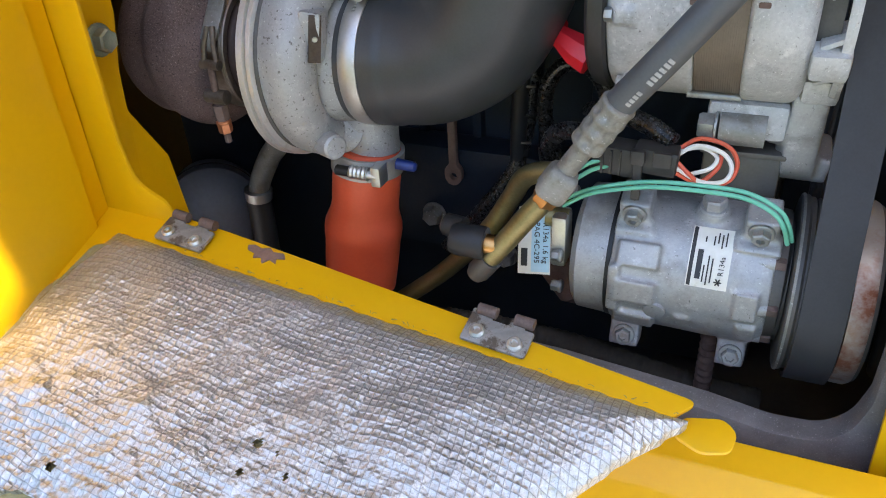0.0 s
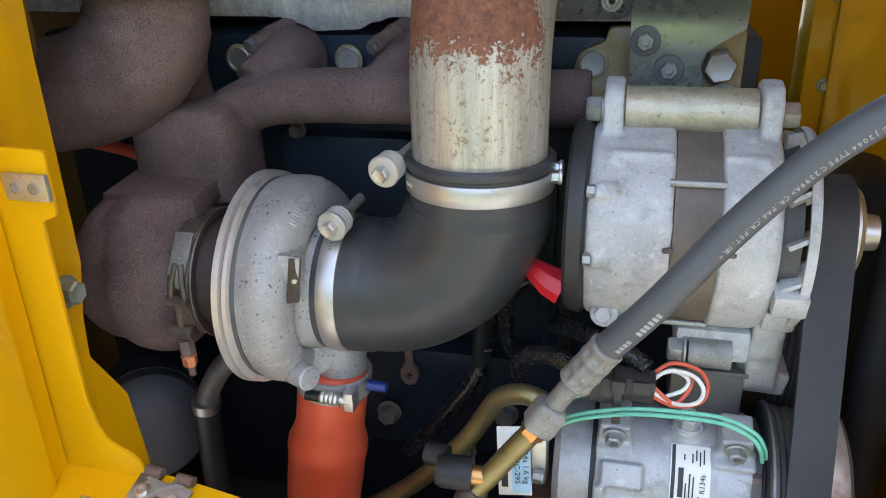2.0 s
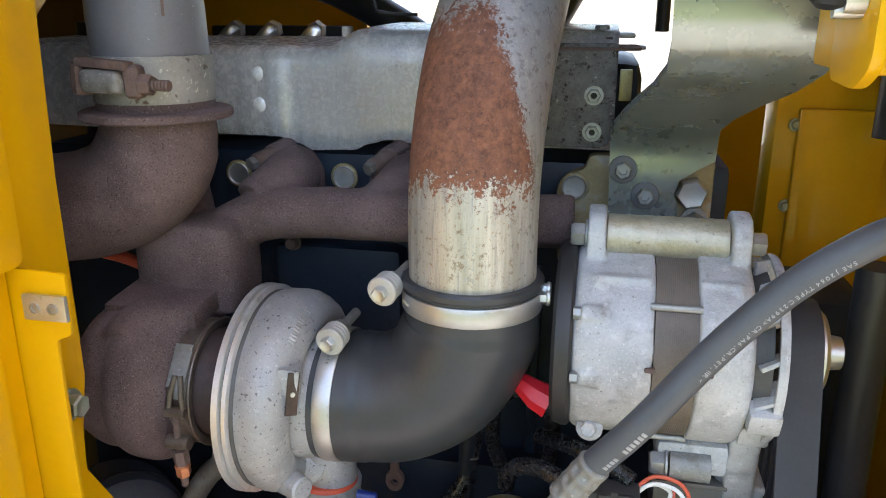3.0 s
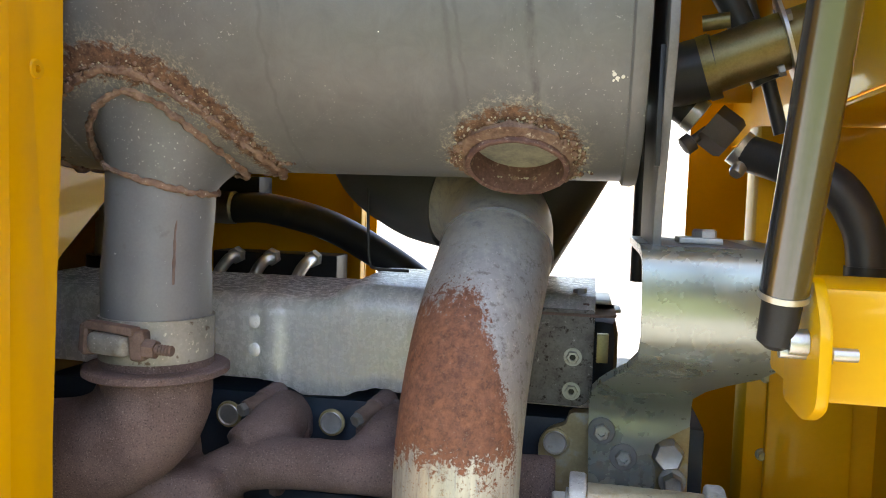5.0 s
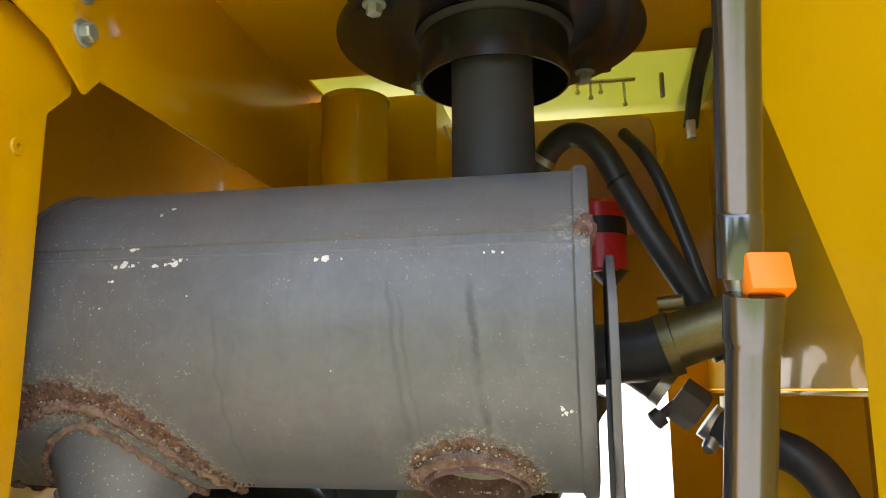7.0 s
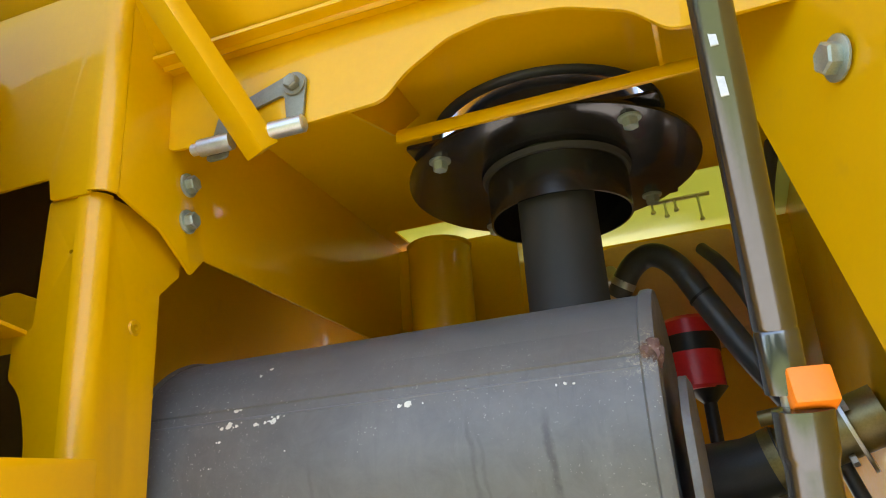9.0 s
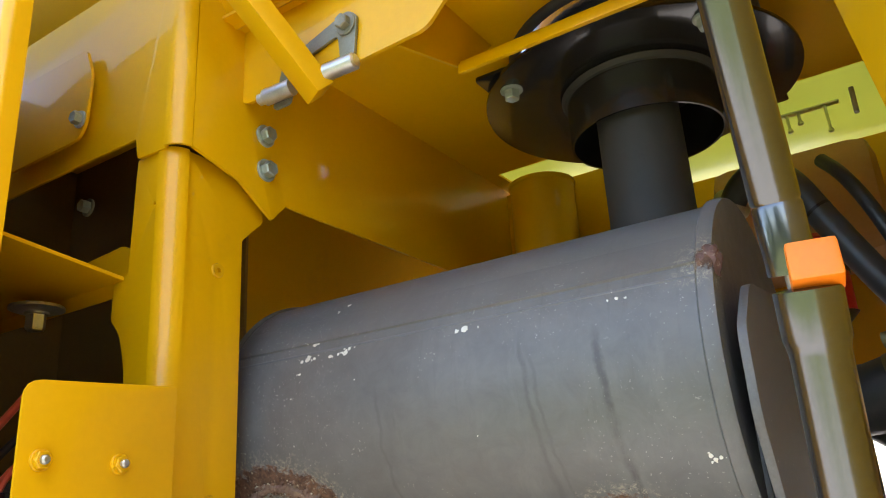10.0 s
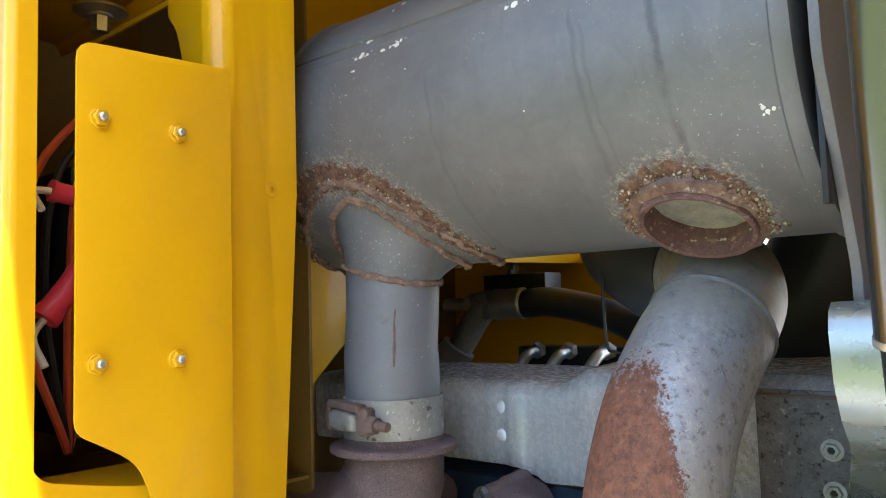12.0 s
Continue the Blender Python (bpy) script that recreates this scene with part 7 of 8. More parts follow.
ring = [(-0.165 + 0.142 * math.cos(2 * math.pi * i / 56), 0.81 + 0.142 * math.sin(2 * math.pi * i / 56), 2.403) for i in range(57)]
part("roof_seal", sweep(ring, 0.0075, 12), RUBBER, collar, "black rubber seal in the roof opening")

# silencer bracket on the engine
mb = thing("silencer_bracket", (-0.03, 0.68, 1.55), "grey welded steel bracket carrying the silencer", "bracket")
part("end_plate", plate([(0.600, 1.772), (0.76, 1.772), (0.76, 1.98), (0.70, 2.04), (0.58, 2.03), (0.538, 1.99), (0.538, 1.93), (0.600, 1.80)], facing_x(-0.0435), 0.007, 0.0015, 0.012), PLATE_GREY, mb)
part("foot", plate([(-0.047, 0.600), (0.036, 0.600), (0.036, 0.76), (-0.047, 0.76)], facing_z(1.7755), 0.007, 0.0015, 0.012), PLATE_GREY, mb)
part("gusset", plate([(0.56, 1.84), (0.575, 1.84), (0.575, 1.93), (0.56, 1.93)], facing_x(-0.049), 0.004, 0.001), PLASTIC, mb)
bm = bmesh.new()
rows = []
for y, z, x0, x1 in ((0.78, 1.7715, -0.057, 0.062), (0.588, 1.7715, -0.057, 0.066), (0.580, 1.768, -0.056, 0.067), (0.5765, 1.759, -0.0555, 0.067), (0.577, 1.728, -0.0545, 0.067), (0.584, 1.708, -0.0535, 0.065),
                     (0.600, 1.692, -0.054, 0.057), (0.630, 1.676, -0.061, 0.045), (0.670, 1.660, -0.072, 0.0275), (0.705, 1.645, -0.081, 0.015), (0.730, 1.631, -0.0885, 0.0075), (0.742, 1.619, -0.0905, 0.0080), (0.7475, 1.604, -0.0905, 0.0083),
                     (0.7485, 1.594, -0.090, 0.0080), (0.7485, 1.584, -0.090, -0.0080), (0.7485, 1.573, -0.0895, -0.0235), (0.7485, 1.560, -0.089, -0.0272), (0.7485, 1.548, -0.0885, -0.0225), (0.7485, 1.49, -0.087, -0.0225)):
    rows.append([bm.verts.new((x, y, z)) for x in (x0, x1)])
inner = []
for i, r in enumerate(rows):
    d = (rows[min(i + 1, len(rows) - 1)][0].co - rows[max(i - 1, 0)][0].co)
    n = Vector((0, -d.z, d.y)).normalized() * -0.007
    inner.append([bm.verts.new(v.co + n) for v in r])
for a, b, c, d in zip(rows, rows[1:], inner, inner[1:]):
    bm.faces.new((a[0], a[1], b[1], b[0]))
    bm.faces.new((c[0], c[1], d[1], d[0]))
    for k in (0, 1):
        bm.faces.new((a[k], b[k], d[k], c[k]))
for k in (0, -1):
    bm.faces.new((rows[k][0], rows[k][1], inner[k][1], inner[k][0]))
part("box_web", bm, GREYBOX, mb, sharp=50)
for at in ((-0.0767, 0.7412, 1.5825), (-0.0543, 0.7412, 1.5577)):
    part("washer", lathe([(0, 0.0136), (0.0018, 0.0136), (0.0024, 0.0128), (0.0024, 0.006)], at, (0, -1, 0), seg=32), PLATE_GREY, mb)
    bolt(mb, Vector(at) + Vector((0, -0.0022, 0)), (0, -1, 0), 0.0145, 0.008, 0.0, BOLT_DULL, socket=True)
bolt(mb, (-0.009, 0.768, 1.558), (0, -1, 0), 0.027, 0.018, 0.0, WASHER)
bolt(mb, (-0.003, 0.768, 1.528), (0, -1, 0), 0.018, 0.012, 0.014, BOLT_DULL)
bolt(mb, (0.0, 0.655, 1.779), (0, 0, 1), 0.019, 0.010, 0.016, BOLT_DULL)
part("foot_pad", box((-0.005, 0.655, 1.782), (0.035, 0.04, 0.005), 0.001), BOLT_DULL, mb)

# heat shield over the head
shield = thing("heat_shield", (-0.35, 0.77, 1.6), "galvanised heat shield sheet with white bloom", "heat shield")
LOW_EDGE = ((-0.80, 1.604), (-0.52, 1.599), (-0.445, 1.599), (-0.425, 1.592), (-0.408, 1.5848), (-0.362, 1.5865), (-0.3425, 1.594), (-0.323, 1.599), (-0.298, 1.596), (-0.088, 1.596))


def between(rows, x):
    for (a, u), (b, w) in zip(rows, rows[1:]):
        if x <= b:
            t = (x - a) / (b - a)
            t = t * t * (3 - 2 * t)
            return u + (w - u) * t
    return rows[-1][1]


columns = []
for k in range(143):
    x = -0.80 + 0.712 * k / 142
    rise = between(((-0.80, 0.0), (-0.393, 0.0), (-0.355, 0.0175), (-0.088, 0.0175)), x)
    y0 = 0.772 - between(((-0.80, 0.0), (-0.463, 0.0), (-0.452, 0.0055), (-0.440, 0.0055), (-0.430, 0.001), (-0.088, 0.001)), x) + 0.0012 * noise.noise(Vector((x * 22, 0, 0)))
    low = between(LOW_EDGE, x)
    top = 1.673 + 0.35 * rise
    prof = [(y0 + 0.004, low - 0.001), (y0 + 0.001, low + 0.004)] + [(y0 + 0.0012 * noise.noise(Vector((x * 30, z * 40, 2))), low + 0.004 + (top - low - 0.004) * z) for z in (0.2, 0.4, 0.6, 0.8, 1.0)]
    prof += [(y0 + 0.026 * (1 - math.cos(radians(a))), top + (0.021 + 0.65 * rise) * math.sin(radians(a))) for a in (18, 36, 54, 72, 90)] + [(0.87, 1.697 + rise), (0.95, 1.699 + rise)]
    columns.append([Vector((x, y, z)) for y, z in prof])
bm = bmesh.new()
rows = [[bm.verts.new(p) for p in c] for c in columns]
for a, b in zip(rows, rows[1:]):
    for i in range(len(a) - 1):
        bm.faces.new((a[i], b[i], b[i + 1], a[i + 1]))
bmesh.ops.solidify(bm, geom=bm.faces[:], thickness=0.002)
part("pressed_sheet", bm, GALV, shield, sharp=60)
for x, z in ((-0.466, 1.665), (-0.466, 1.632)):
    part("dimple", lathe([(-0.002, 0.0085), (0.0, 0.0070), (0.0012, 0.0045), (0.0016, 0.0015)], (x, 0.7705, z), (0, -1, 0), seg=16), GALV, shield)
tab = part("end_tab", plate([(-0.172, 1.598), (-0.098, 1.598, 0.012), (-0.088, 1.608, 0.01), (-0.088, 1.70), (-0.172, 1.70)], facing_y(0.7685), 0.003, 0.0008, 0.004), TAB_DARK, shield, "dark mottled end tab")
for z in (1.650, 1.614):
    part("nut", lathe([(0, 0.0070), (0.004, 0.0070), (0.005, 0.0060), (0.005, 0.0036), (0.0005, 0.0034)], (-0.109, 0.767, z), (0, -1, 0), seg=6), BOLT_DULL, tab)
    part("stud_end", lathe([(0.0, 0.0034), (0.002, 0.0030)], (-0.109, 0.767, z), (0, -1, 0), seg=12), PLASTIC, tab)
    part("washer", lathe([(0, 0.0095), (0.0012, 0.0095)], (-0.109, 0.767, z), (0, -1, 0), seg=24), BOLT_DULL, tab)
part("top_flange", plate([(-0.172, 0.765), (-0.075, 0.765), (-0.066, 0.770), (-0.066, 0.86), (-0.172, 0.86)], facing_z(1.6945), 0.003, 0.0008, 0.006), BOLT_RUST, shield, "thin rusty top flange")
bolt(shield, (-0.0975, 0.785, 1.696), (0, 0, 1), 0.010, 0.007, 0.008, BOLT_RUST)
part("tab", box((-0.079, 0.775, 1.66), (0.012, 0.01, 0.03), 0.001), OLIVE_ZINC, shield)

# ---- gas strut and its bracket ----
strut = thing("gas_strut", (0.011, 0.425, 1.747), "grey metallic gas strut with orange lock clip", "gas strut")
S0 = Vector((0.0128, 0.4286, 1.752))
SW = (Vector((0.0213, 0.3745, 1.955)) - S0).normalized()
U0 = Vector((0.0171, 0.3761, 1.980))
UW = Vector((-0.0002, -0.0727, 0.2200)).normalized()
part("end_fitting", lathe([(-0.022, 0.006), (-0.018, 0.0105), (0.016, 0.0115), (0.018, 0.009)], S0, SW, seg=24), PLASTIC, strut, "black plastic ball socket")
STRUT_M = surf("satin_strut_metal", (0.125, 0.130, 0.134), (0.160, 0.166, 0.170), (0.18, 0.24), 0.9, 4, 300, 0.05, 0.0002)
part("tube", lathe([(0.010, 0.008), (0.012, 0.0134), (0.196, 0.0134), (0.200, 0.0140), (0.203, 0.0150), (0.2255, 0.0152), (0.2265, 0.010)], S0, SW, seg=48), STRUT_M, strut)
part("end_ring", lathe([(0.009, 0.0125), (0.009, 0.0140), (0.0125, 0.0140), (0.0125, 0.0125)], S0, SW, seg=40, closed=True), ZINC, strut)
part("rod", lathe([(-0.012, 0.0045), (0.004, 0.0045)], U0, UW, seg=16), BRIGHT, strut)
part("outer_tube", lathe([(0.000, 0.008), (0.000, 0.0116), (0.032, 0.0116), (0.0335, 0.0108), (0.035, 0.0116), (0.62, 0.0116)], U0, UW, seg=48), STRUT_M, strut)
for a, b in ((0.155, 0.180), (0.184, 0.197)):
    part("print_bar", box(U0 + UW * ((a + b) / 2) + Vector((-0.003, -0.0120, -0.0034)), (0.004, 0.0006, b - a), 0.0, (-18, 0, 0)), PRINT_W, strut)
clip = soften(box((0, 0, 0), (0.0225, 0.015, 0.0205), 0.0), 0.0022, 2)
clip.transform(pose(0.0275, 0.3655, 1.9785, -16, 0, 10))
part("lock_clip", clip, ORANGE, strut, "bright orange plastic lock clip")
sb = thing("strut_bracket", (0.045, 0.45, 1.70), "yellow welded strut bracket plate with bolt", "bracket")
part("lug_plate", plate([(0.406, 1.748), (0.406, 1.702), (0.430, 1.689), (0.480, 1.691), (0.480, 1.766), (0.428, 1.774)], facing_x(0.032), 0.007, 0.0015, 0.010), YELLOW, sb)
part("arm_box", box((0.196, 0.503, 1.730), (0.32, 0.10, 0.070), 0.004), YELLOW, sb)
bolt(sb, (0.034, 0.432, 1.729), X, 0.013, 0.008, 0.0, ZINC, "nut")
part("stud", lathe([(-0.02, 0.004), (0.022, 0.004)], (0.034, 0.432, 1.729), X, seg=12), ZINC, sb)
part("ball_stud", lathe([(0, 0.0075), (0.010, 0.008), (0.012, 0.005)], (0.018, 0.430, 1.735), X, seg=16), ZINC, sb)

# lid hinge: pin, lugs and arm
STRAP = surf("dull_olive_zinc", (0.17, 0.17, 0.13), (0.27, 0.27, 0.215), (0.42, 0.58), 0.5, 40, 400, 0.3, 0.0004)
hinge = thing("lid_hinge", (-0.40, 0.50, 2.30), "yellow lid hinge arm on chromed pivot pin", "hinge")
part("pin", lathe([(-0.068, 0.004), (-0.066, 0.0062), (-0.06, 0.0062), (-0.058, 0.0088), (-0.024, 0.0088)], (-0.395, 0.492, 2.297), (1, 0.10, 0.05), seg=24), ZINC, hinge)
part("pin", lathe([(0.018, 0.0088), (0.052, 0.0088), (0.054, 0.0065)], (-0.395, 0.492, 2.297), (1, 0.10, 0.05), seg=24), ZINC, hinge)
part("spacer", lathe([(0.008, 0.0078), (0.020, 0.0078)], (-0.395, 0.492, 2.297), (1, 0.10, 0.05), seg=24), YELLOW, hinge)
ARM = Vector((-0.28, -0.55, 0.72)).normalized()
one = box((0, 0, 0.10), (0.030, 0.022, 0.23), 0.002)
one.transform(Matrix.Translation((-0.393, 0.490, 2.292)) @ turn_to(ARM))
part("arm", one, YELLOW, hinge)
part("strap", plate([(-0.455, 2.285), (-0.43, 2.285), (-0.425, 2.325), (-0.365, 2.338), (-0.362, 2.302), (-0.345, 2.302), (-0.340, 2.352), (-0.352, 2.362), (-0.44, 2.335)], facing_y(0.4995), 0.004, 0.001, 0.006), STRAP, hinge, "dull zinc hinge strap")
bolt(hinge, (-0.353, 0.497, 2.345), (0, -1, 0), 0.014, 0.008, 0.012, STRAP)

# cover plate on the cavity, with its four bolts
cover = thing("cover_plate", (-0.487, 0.35, 1.62), "glossy yellow cover plate with four screw studs", "cover plate")
bm = plate([(0.290, 1.990, 0.014), (0.422, 1.996, 0.004), (0.422, 1.56), (0.362, 1.56), (0.356, 1.625, 0.02), (0.338, 1.672, 0.02), (0.308, 1.690, 0.015), (0.290, 1.700, 0.012)], facing_x(-0.4875), 0.003, 0.001, 0.01)
part("sheet", bm, YELLOW, cover)
for y, z in ((0.307, 1.933), (0.371, 1.931), (0.306, 1.749), (0.370, 1.748)):
    stud = part("painted_nut", hexhead((-0.486, y, z), X, 0.012, 0.004, 0.008), YELLOW, cover)
    part("stud_end", lathe([(0, 0.0036), (0.004, 0.0034), (0.005, 0.002)], (-0.4815, y, z), X, seg=14), BRIGHT, stud)

RED_BOOT = surf("pinkish_red_rubber", (0.68, 0.035, 0.060), (0.76, 0.050, 0.080), (0.35, 0.5), 0, 30, 300, 0.15, 0.0003)
BOOTS = (([(-0.6000, 0.3609, 1.8857), (-0.6000, 0.3396, 1.8898), (-0.6000, 0.3183, 1.8931)], 0.0088), ([(-0.6000, 0.3498, 1.8321), (-0.6000, 0.3364, 1.8120), (-0.6000, 0.3138, 1.7829)], 0.0112))
# brackets inside the cavity
inner = thing("cavity_bracket", (-0.65, 0.42, 2.1), "yellow folded brackets with washer bolt", "bracket")
part("flag_plate", plate([(-0.80, 2.400), (-0.66, 2.398), (-0.645, 2.36), (-0.648, 2.30), (-0.66, 2.285), (-0.80, 2.285)], facing_y(0.412), 0.004, 0.001, 0.008), YELLOW, inner)
bolt(inner, (-0.656, 0.409, 2.307), (0, -1, 0), 0.013, 0.008, 0.010, BOLT_GREEN)
part("ledge", folded([(0.30, 2.13), (0.428, 2.113), (0.434, 2.100)], -0.86, -0.584, 0.004, "x", None, 0.001), YELLOW, inner)
part("upstand", plate([(-0.86, 2.12), (-0.62, 2.12), (-0.615, 2.16), (-0.65, 2.175), (-0.86, 2.16)], facing_y(0.470), 0.004, 0.001, 0.005), YELLOW, inner)
bolt(inner, (-0.722, 0.468, 2.239), (0, -1, 0), 0.014, 0.009, 0.011, BOLT_GREEN)
part("big_washer", lathe([(0, 0.026), (0.003, 0.0265), (0.006, 0.018)], (-0.684, 0.400, 2.100), (0, 0, -1), seg=32), ZINC, inner)
bolt(inner, (-0.684, 0.400, 2.094), (0, 0, -1), 0.017, 0.016, 0.012, ZINC)
for line, r in BOOTS:
    cap = thing("cable_boot", line[1], "red rubber cable boot inside the cavity", "cable boot", "red cable boots")
    path = spline(line, 6)
    part("boot", sweep(path, [r * 1.08] * 2 + [r] * (len(path) - 4) + [r * 1.12] * 2, 20), RED_BOOT, cap)
    end, way = path[-1], (path[-1] - path[-2]).normalized()
    part("cable", sweep(spline([end - way * 0.004, end + way * 0.014 + Vector((0, 0, -0.004)), end + way * 0.022 + Vector((0.012, 0.01, -0.022))], 5), 0.0032, 10), WIRE_WHITE, cap)
for k in range(5):
    w = thing("cavity_wire", (-0.66, 0.38, 1.8), "thin dark cable inside the cavity", "cable", "cavity cables")
    part("strand", sweep(spline([(-0.72 + 0.02 * k, 0.42, 2.02 - 0.03 * k), (-0.66, 0.33 + 0.02 * k, 1.92), (-0.62 - 0.02 * k, 0.30 + 0.03 * k, 1.80), (-0.66, 0.36, 1.66)], 6), 0.004, 8), PLASTIC if k % 2 else WIRE_RED, w)
box_e = thing("relay_box", (-0.74, 0.45, 1.75), "dark plastic relay box inside the cavity", "relay box")
part("case", box((-0.76, 0.46, 1.80), (0.20, 0.20, 0.26), 0.01), PLASTIC, box_e)
part("cover", box((-0.655, 0.46, 1.80), (0.016, 0.18, 0.24), 0.004), PLASTIC, box_e)

# ---- foil-lined flap ----
flap = thing("insulated_flap", (-0.21, 0.39, 1.25), "open yellow flap lined with crinkled foil insulation", "flap")
FE = Vector((0.426, -0.027, -0.032)).normalized()
FB = (Vector((-0.03, -0.93, -0.30)) - FE * Vector((-0.03, -0.93, -0.30)).dot(FE)).normalized()
FM = Matrix.Translation((-0.42, 0.405, 1.294)) @ Matrix(((FE.x, -FB.x, 0, 0), (FE.y, -FB.y, 0, 0), (FE.z, -FB.z, 0, 0), (0, 0, 0, 1)))
fn = FE.cross(-FB).normalized()
for r in range(3):
    FM[r][2] = fn[r]
part("frame_sheet", plate([(-0.085, 0.021), (0.035, 0.020), (0.25, 0.011), (0.420, 0.003), (0.408, -0.012), (0.245, -0.24), (-0.09, -0.24)], FM @ Matrix.Translation((0, 0, -0.008)), 0.004, 0.0012, 0.01), YELLOW, flap)


HOLES = ((0.183, -0.092, 0.0018), (0.177, -0.131, 0.0034), (0.192, -0.132, 0.0019), (0.178, -0.152, 0.0026), (0.206, -0.143, 0.0022), (0.060, -0.196, 0.0032), (0.110, -0.190, 0.0024), (0.140, -0.185, 0.0020))


def quilt():
    """Padded foil sheet: sagging, puckered, with a turned-down rim."""
    bm = bmesh.new()
    nu, nv = 230, 120
    grid = []
    for j in range(nv + 1):
        t = j / nv
        row = []
        for i in range(nu + 1):
            s = i / nu
            left = -0.050 - 0.018 * min(1.0, t * 5.0)
            right = 0.424 - 0.70 * (0.012 + 0.205 * t)
            u = left + (right - left) * s
            v = -0.0135 - 0.205 * t
            edge = min(s, 1 - s, t * 0.6) * 14
            puff = 0.011 * (1 - math.exp(-edge)) - 0.005 * max(0.0, 1 - edge * 2)
            q = Vector((u * 9, v * 9, 0))
            calm = min(1.0, t * 5.0)
            h = puff + calm * (0.0060 * noise.noise(q) + 0.0030 * noise.noise(q * 3.1) + (0.0008 + 0.0030 * t * t) * noise.noise(q * 9) + (0.0003 + 0.0016 * t * t) * noise.noise(q * 21))
            ragged = (0.0018 if j < nv else 0.016) * noise.noise(Vector((u * 90, v * 90, 3)))
            row.append(bm.verts.new(FM @ Vector((u + (ragged if i in (0, nu) else 0), v + (ragged if j in (0, nv) else 0), h))))
        grid.append(row)
    torn = []
    for hu, hv, hr in HOLES:
        torn += [(j, i) for j in range(nv) for i in range(nu) if (FM @ Vector((hu, hv, 0.010)) - grid[j][i].co).length < hr]
    for j in range(nv):
        for i in range(nu):
            if (j, i) not in torn:
                bm.faces.new((grid[j][i], grid[j][i + 1], grid[j + 1][i + 1], grid[j + 1][i]))
    rim = grid[0][::-1] + [r[0] for r in grid[1:-1]] + grid[-1] + [r[-1] for r in grid[-2:0:-1]]
    low = [bm.verts.new(v.co - fn * 0.010) for v in rim]
    for i in range(len(rim)):
        bm.faces.new((rim[i - 1], rim[i], low[i], low[i - 1]))
    return bm


bm = plate([(-0.055, -0.03), (0.39, -0.03), (0.275, -0.19), (0.245, -0.215), (0.12, -0.238), (-0.066, -0.240)], FM @ Matrix.Translation((0, 0, -0.001)), 0.006, 0.002, 0.01)
part("foam_backing", mound(bm, 0.002, 90), FOAM, flap, "torn olive foam backing")
part("foil_quilt", quilt(), FOIL, flap, "silver scrim foil insulation", sharp=60)
for u in (-0.008, 0.266):
    fh = thing("flap_hinge", FM @ Vector((u + 0.017, 0.0, 0.0)), "worn grey steel flap hinge with two screws", "hinge", "flap hinges")
    H = FM @ Matrix.Translation((u + 0.017, 0.0, 0.0))
    part("leaf", plate([(-0.0235, -0.0095), (0.024, -0.0095), (0.024, 0.0115), (0.016, 0.0115), (0.016, 0.0175), (0.005, 0.0175), (0.005, 0.0115), (-0.008, 0.0115), (-0.008, 0.0175), (-0.0235, 0.0175)], H @ Matrix.Translation((0, 0, -0.002)), 0.003, 0.0008, 0.002), HINGE, fh)
    for a in (-0.0155, 0.012):
        part("knuckle", lathe([(0, 0.0042), (0.014, 0.0042)], H @ Vector((a - 0.004, 0.0165, 0.001)), FE, seg=14), BOLT_RUST, fh)
    for a, b in ((-0.0135, -0.001), (0.0145, -0.002)):
        part("screw", lathe([(0, 0.0056), (0.0016, 0.0056), (0.0034, 0.0042), (0.0034, 0.0025), (0.0018, 0.002)], H @ Vector((a, b, -0.0005)), fn, seg=18), ZINC, fh)
part("edge_tab", plate([(0.412, -0.004), (0.436, 0.004), (0.446, -0.003), (0.445, -0.017), (0.428, -0.024), (0.409, -0.018)], FM @ Matrix.Translation((0, 0, -0.020)), 0.004, 0.001, 0.005), YELLOW, flap)
rng = random.Random(12)
bm = bmesh.new()
for k in range(70):
    u = 0.02 + 0.40 * rng.random()
    if 0.255 < u < 0.315:
        continue
    p = Vector((u, -0.0145, 0.0015))
    q = p + Vector((rng.uniform(-0.003, 0.003), rng.uniform(0.0008, 0.0026), rng.uniform(-0.002, 0.0)))
    sweep([FM @ p, FM @ ((p + q) / 2 + Vector((0, 0, 0.0008))), FM @ q], 0.00022, 4, bm)
frayed = part("frayed_threads", bm, FOAM, flap, "short frayed scrim threads")
tagged(frayed, kind="stuff")
bm = plate([(0.064, 0.0130), (0.070, 0.0150), (0.077, 0.0135), (0.083, 0.0165), (0.088, 0.0135), (0.097, 0.0150), (0.101, 0.0105), (0.094, 0.0085), (0.096, 0.0035), (0.089, 0.0060), (0.085, 0.0005), (0.081, 0.0055), (0.075, 0.0030), (0.0735, 0.0075), (0.0665, 0.0085)], FM @ Matrix.Translation((0, 0, -0.0056)), 0.0010, 0, 0.0008)
part("paint_chip", bm, YELLOW_CHIP, flap, "chipped bare brown patch")

# ---- behind the silencer and engine ----
cyl = thing("roof_tube", (-0.399, 1.023, 2.12), "yellow painted round tube with black base ring", "tube")
part("tube_wall", lathe([(0, 0.046), (0, 0.050), (0.20, 0.050), (0.203, 0.0525), (0.207, 0.0525), (0.209, 0.049)], (-0.399, 1.023, 2.15), Z, seg=40), YELLOW, cyl)
part("base_ring", lathe([(-0.03, 0.054), (0, 0.054), (0.004, 0.05)], (-0.399, 1.023, 2.15), Z, seg=40), PLASTIC, cyl)
part("support", lathe([(0, 0.03), (0.20, 0.03)], (-0.399, 1.023, 1.93), Z, seg=20), PLASTIC, cyl)
rod = thing("brace_rod", (-0.25, 1.1, 2.2), "thin pale brace rod under the roof", "rod")
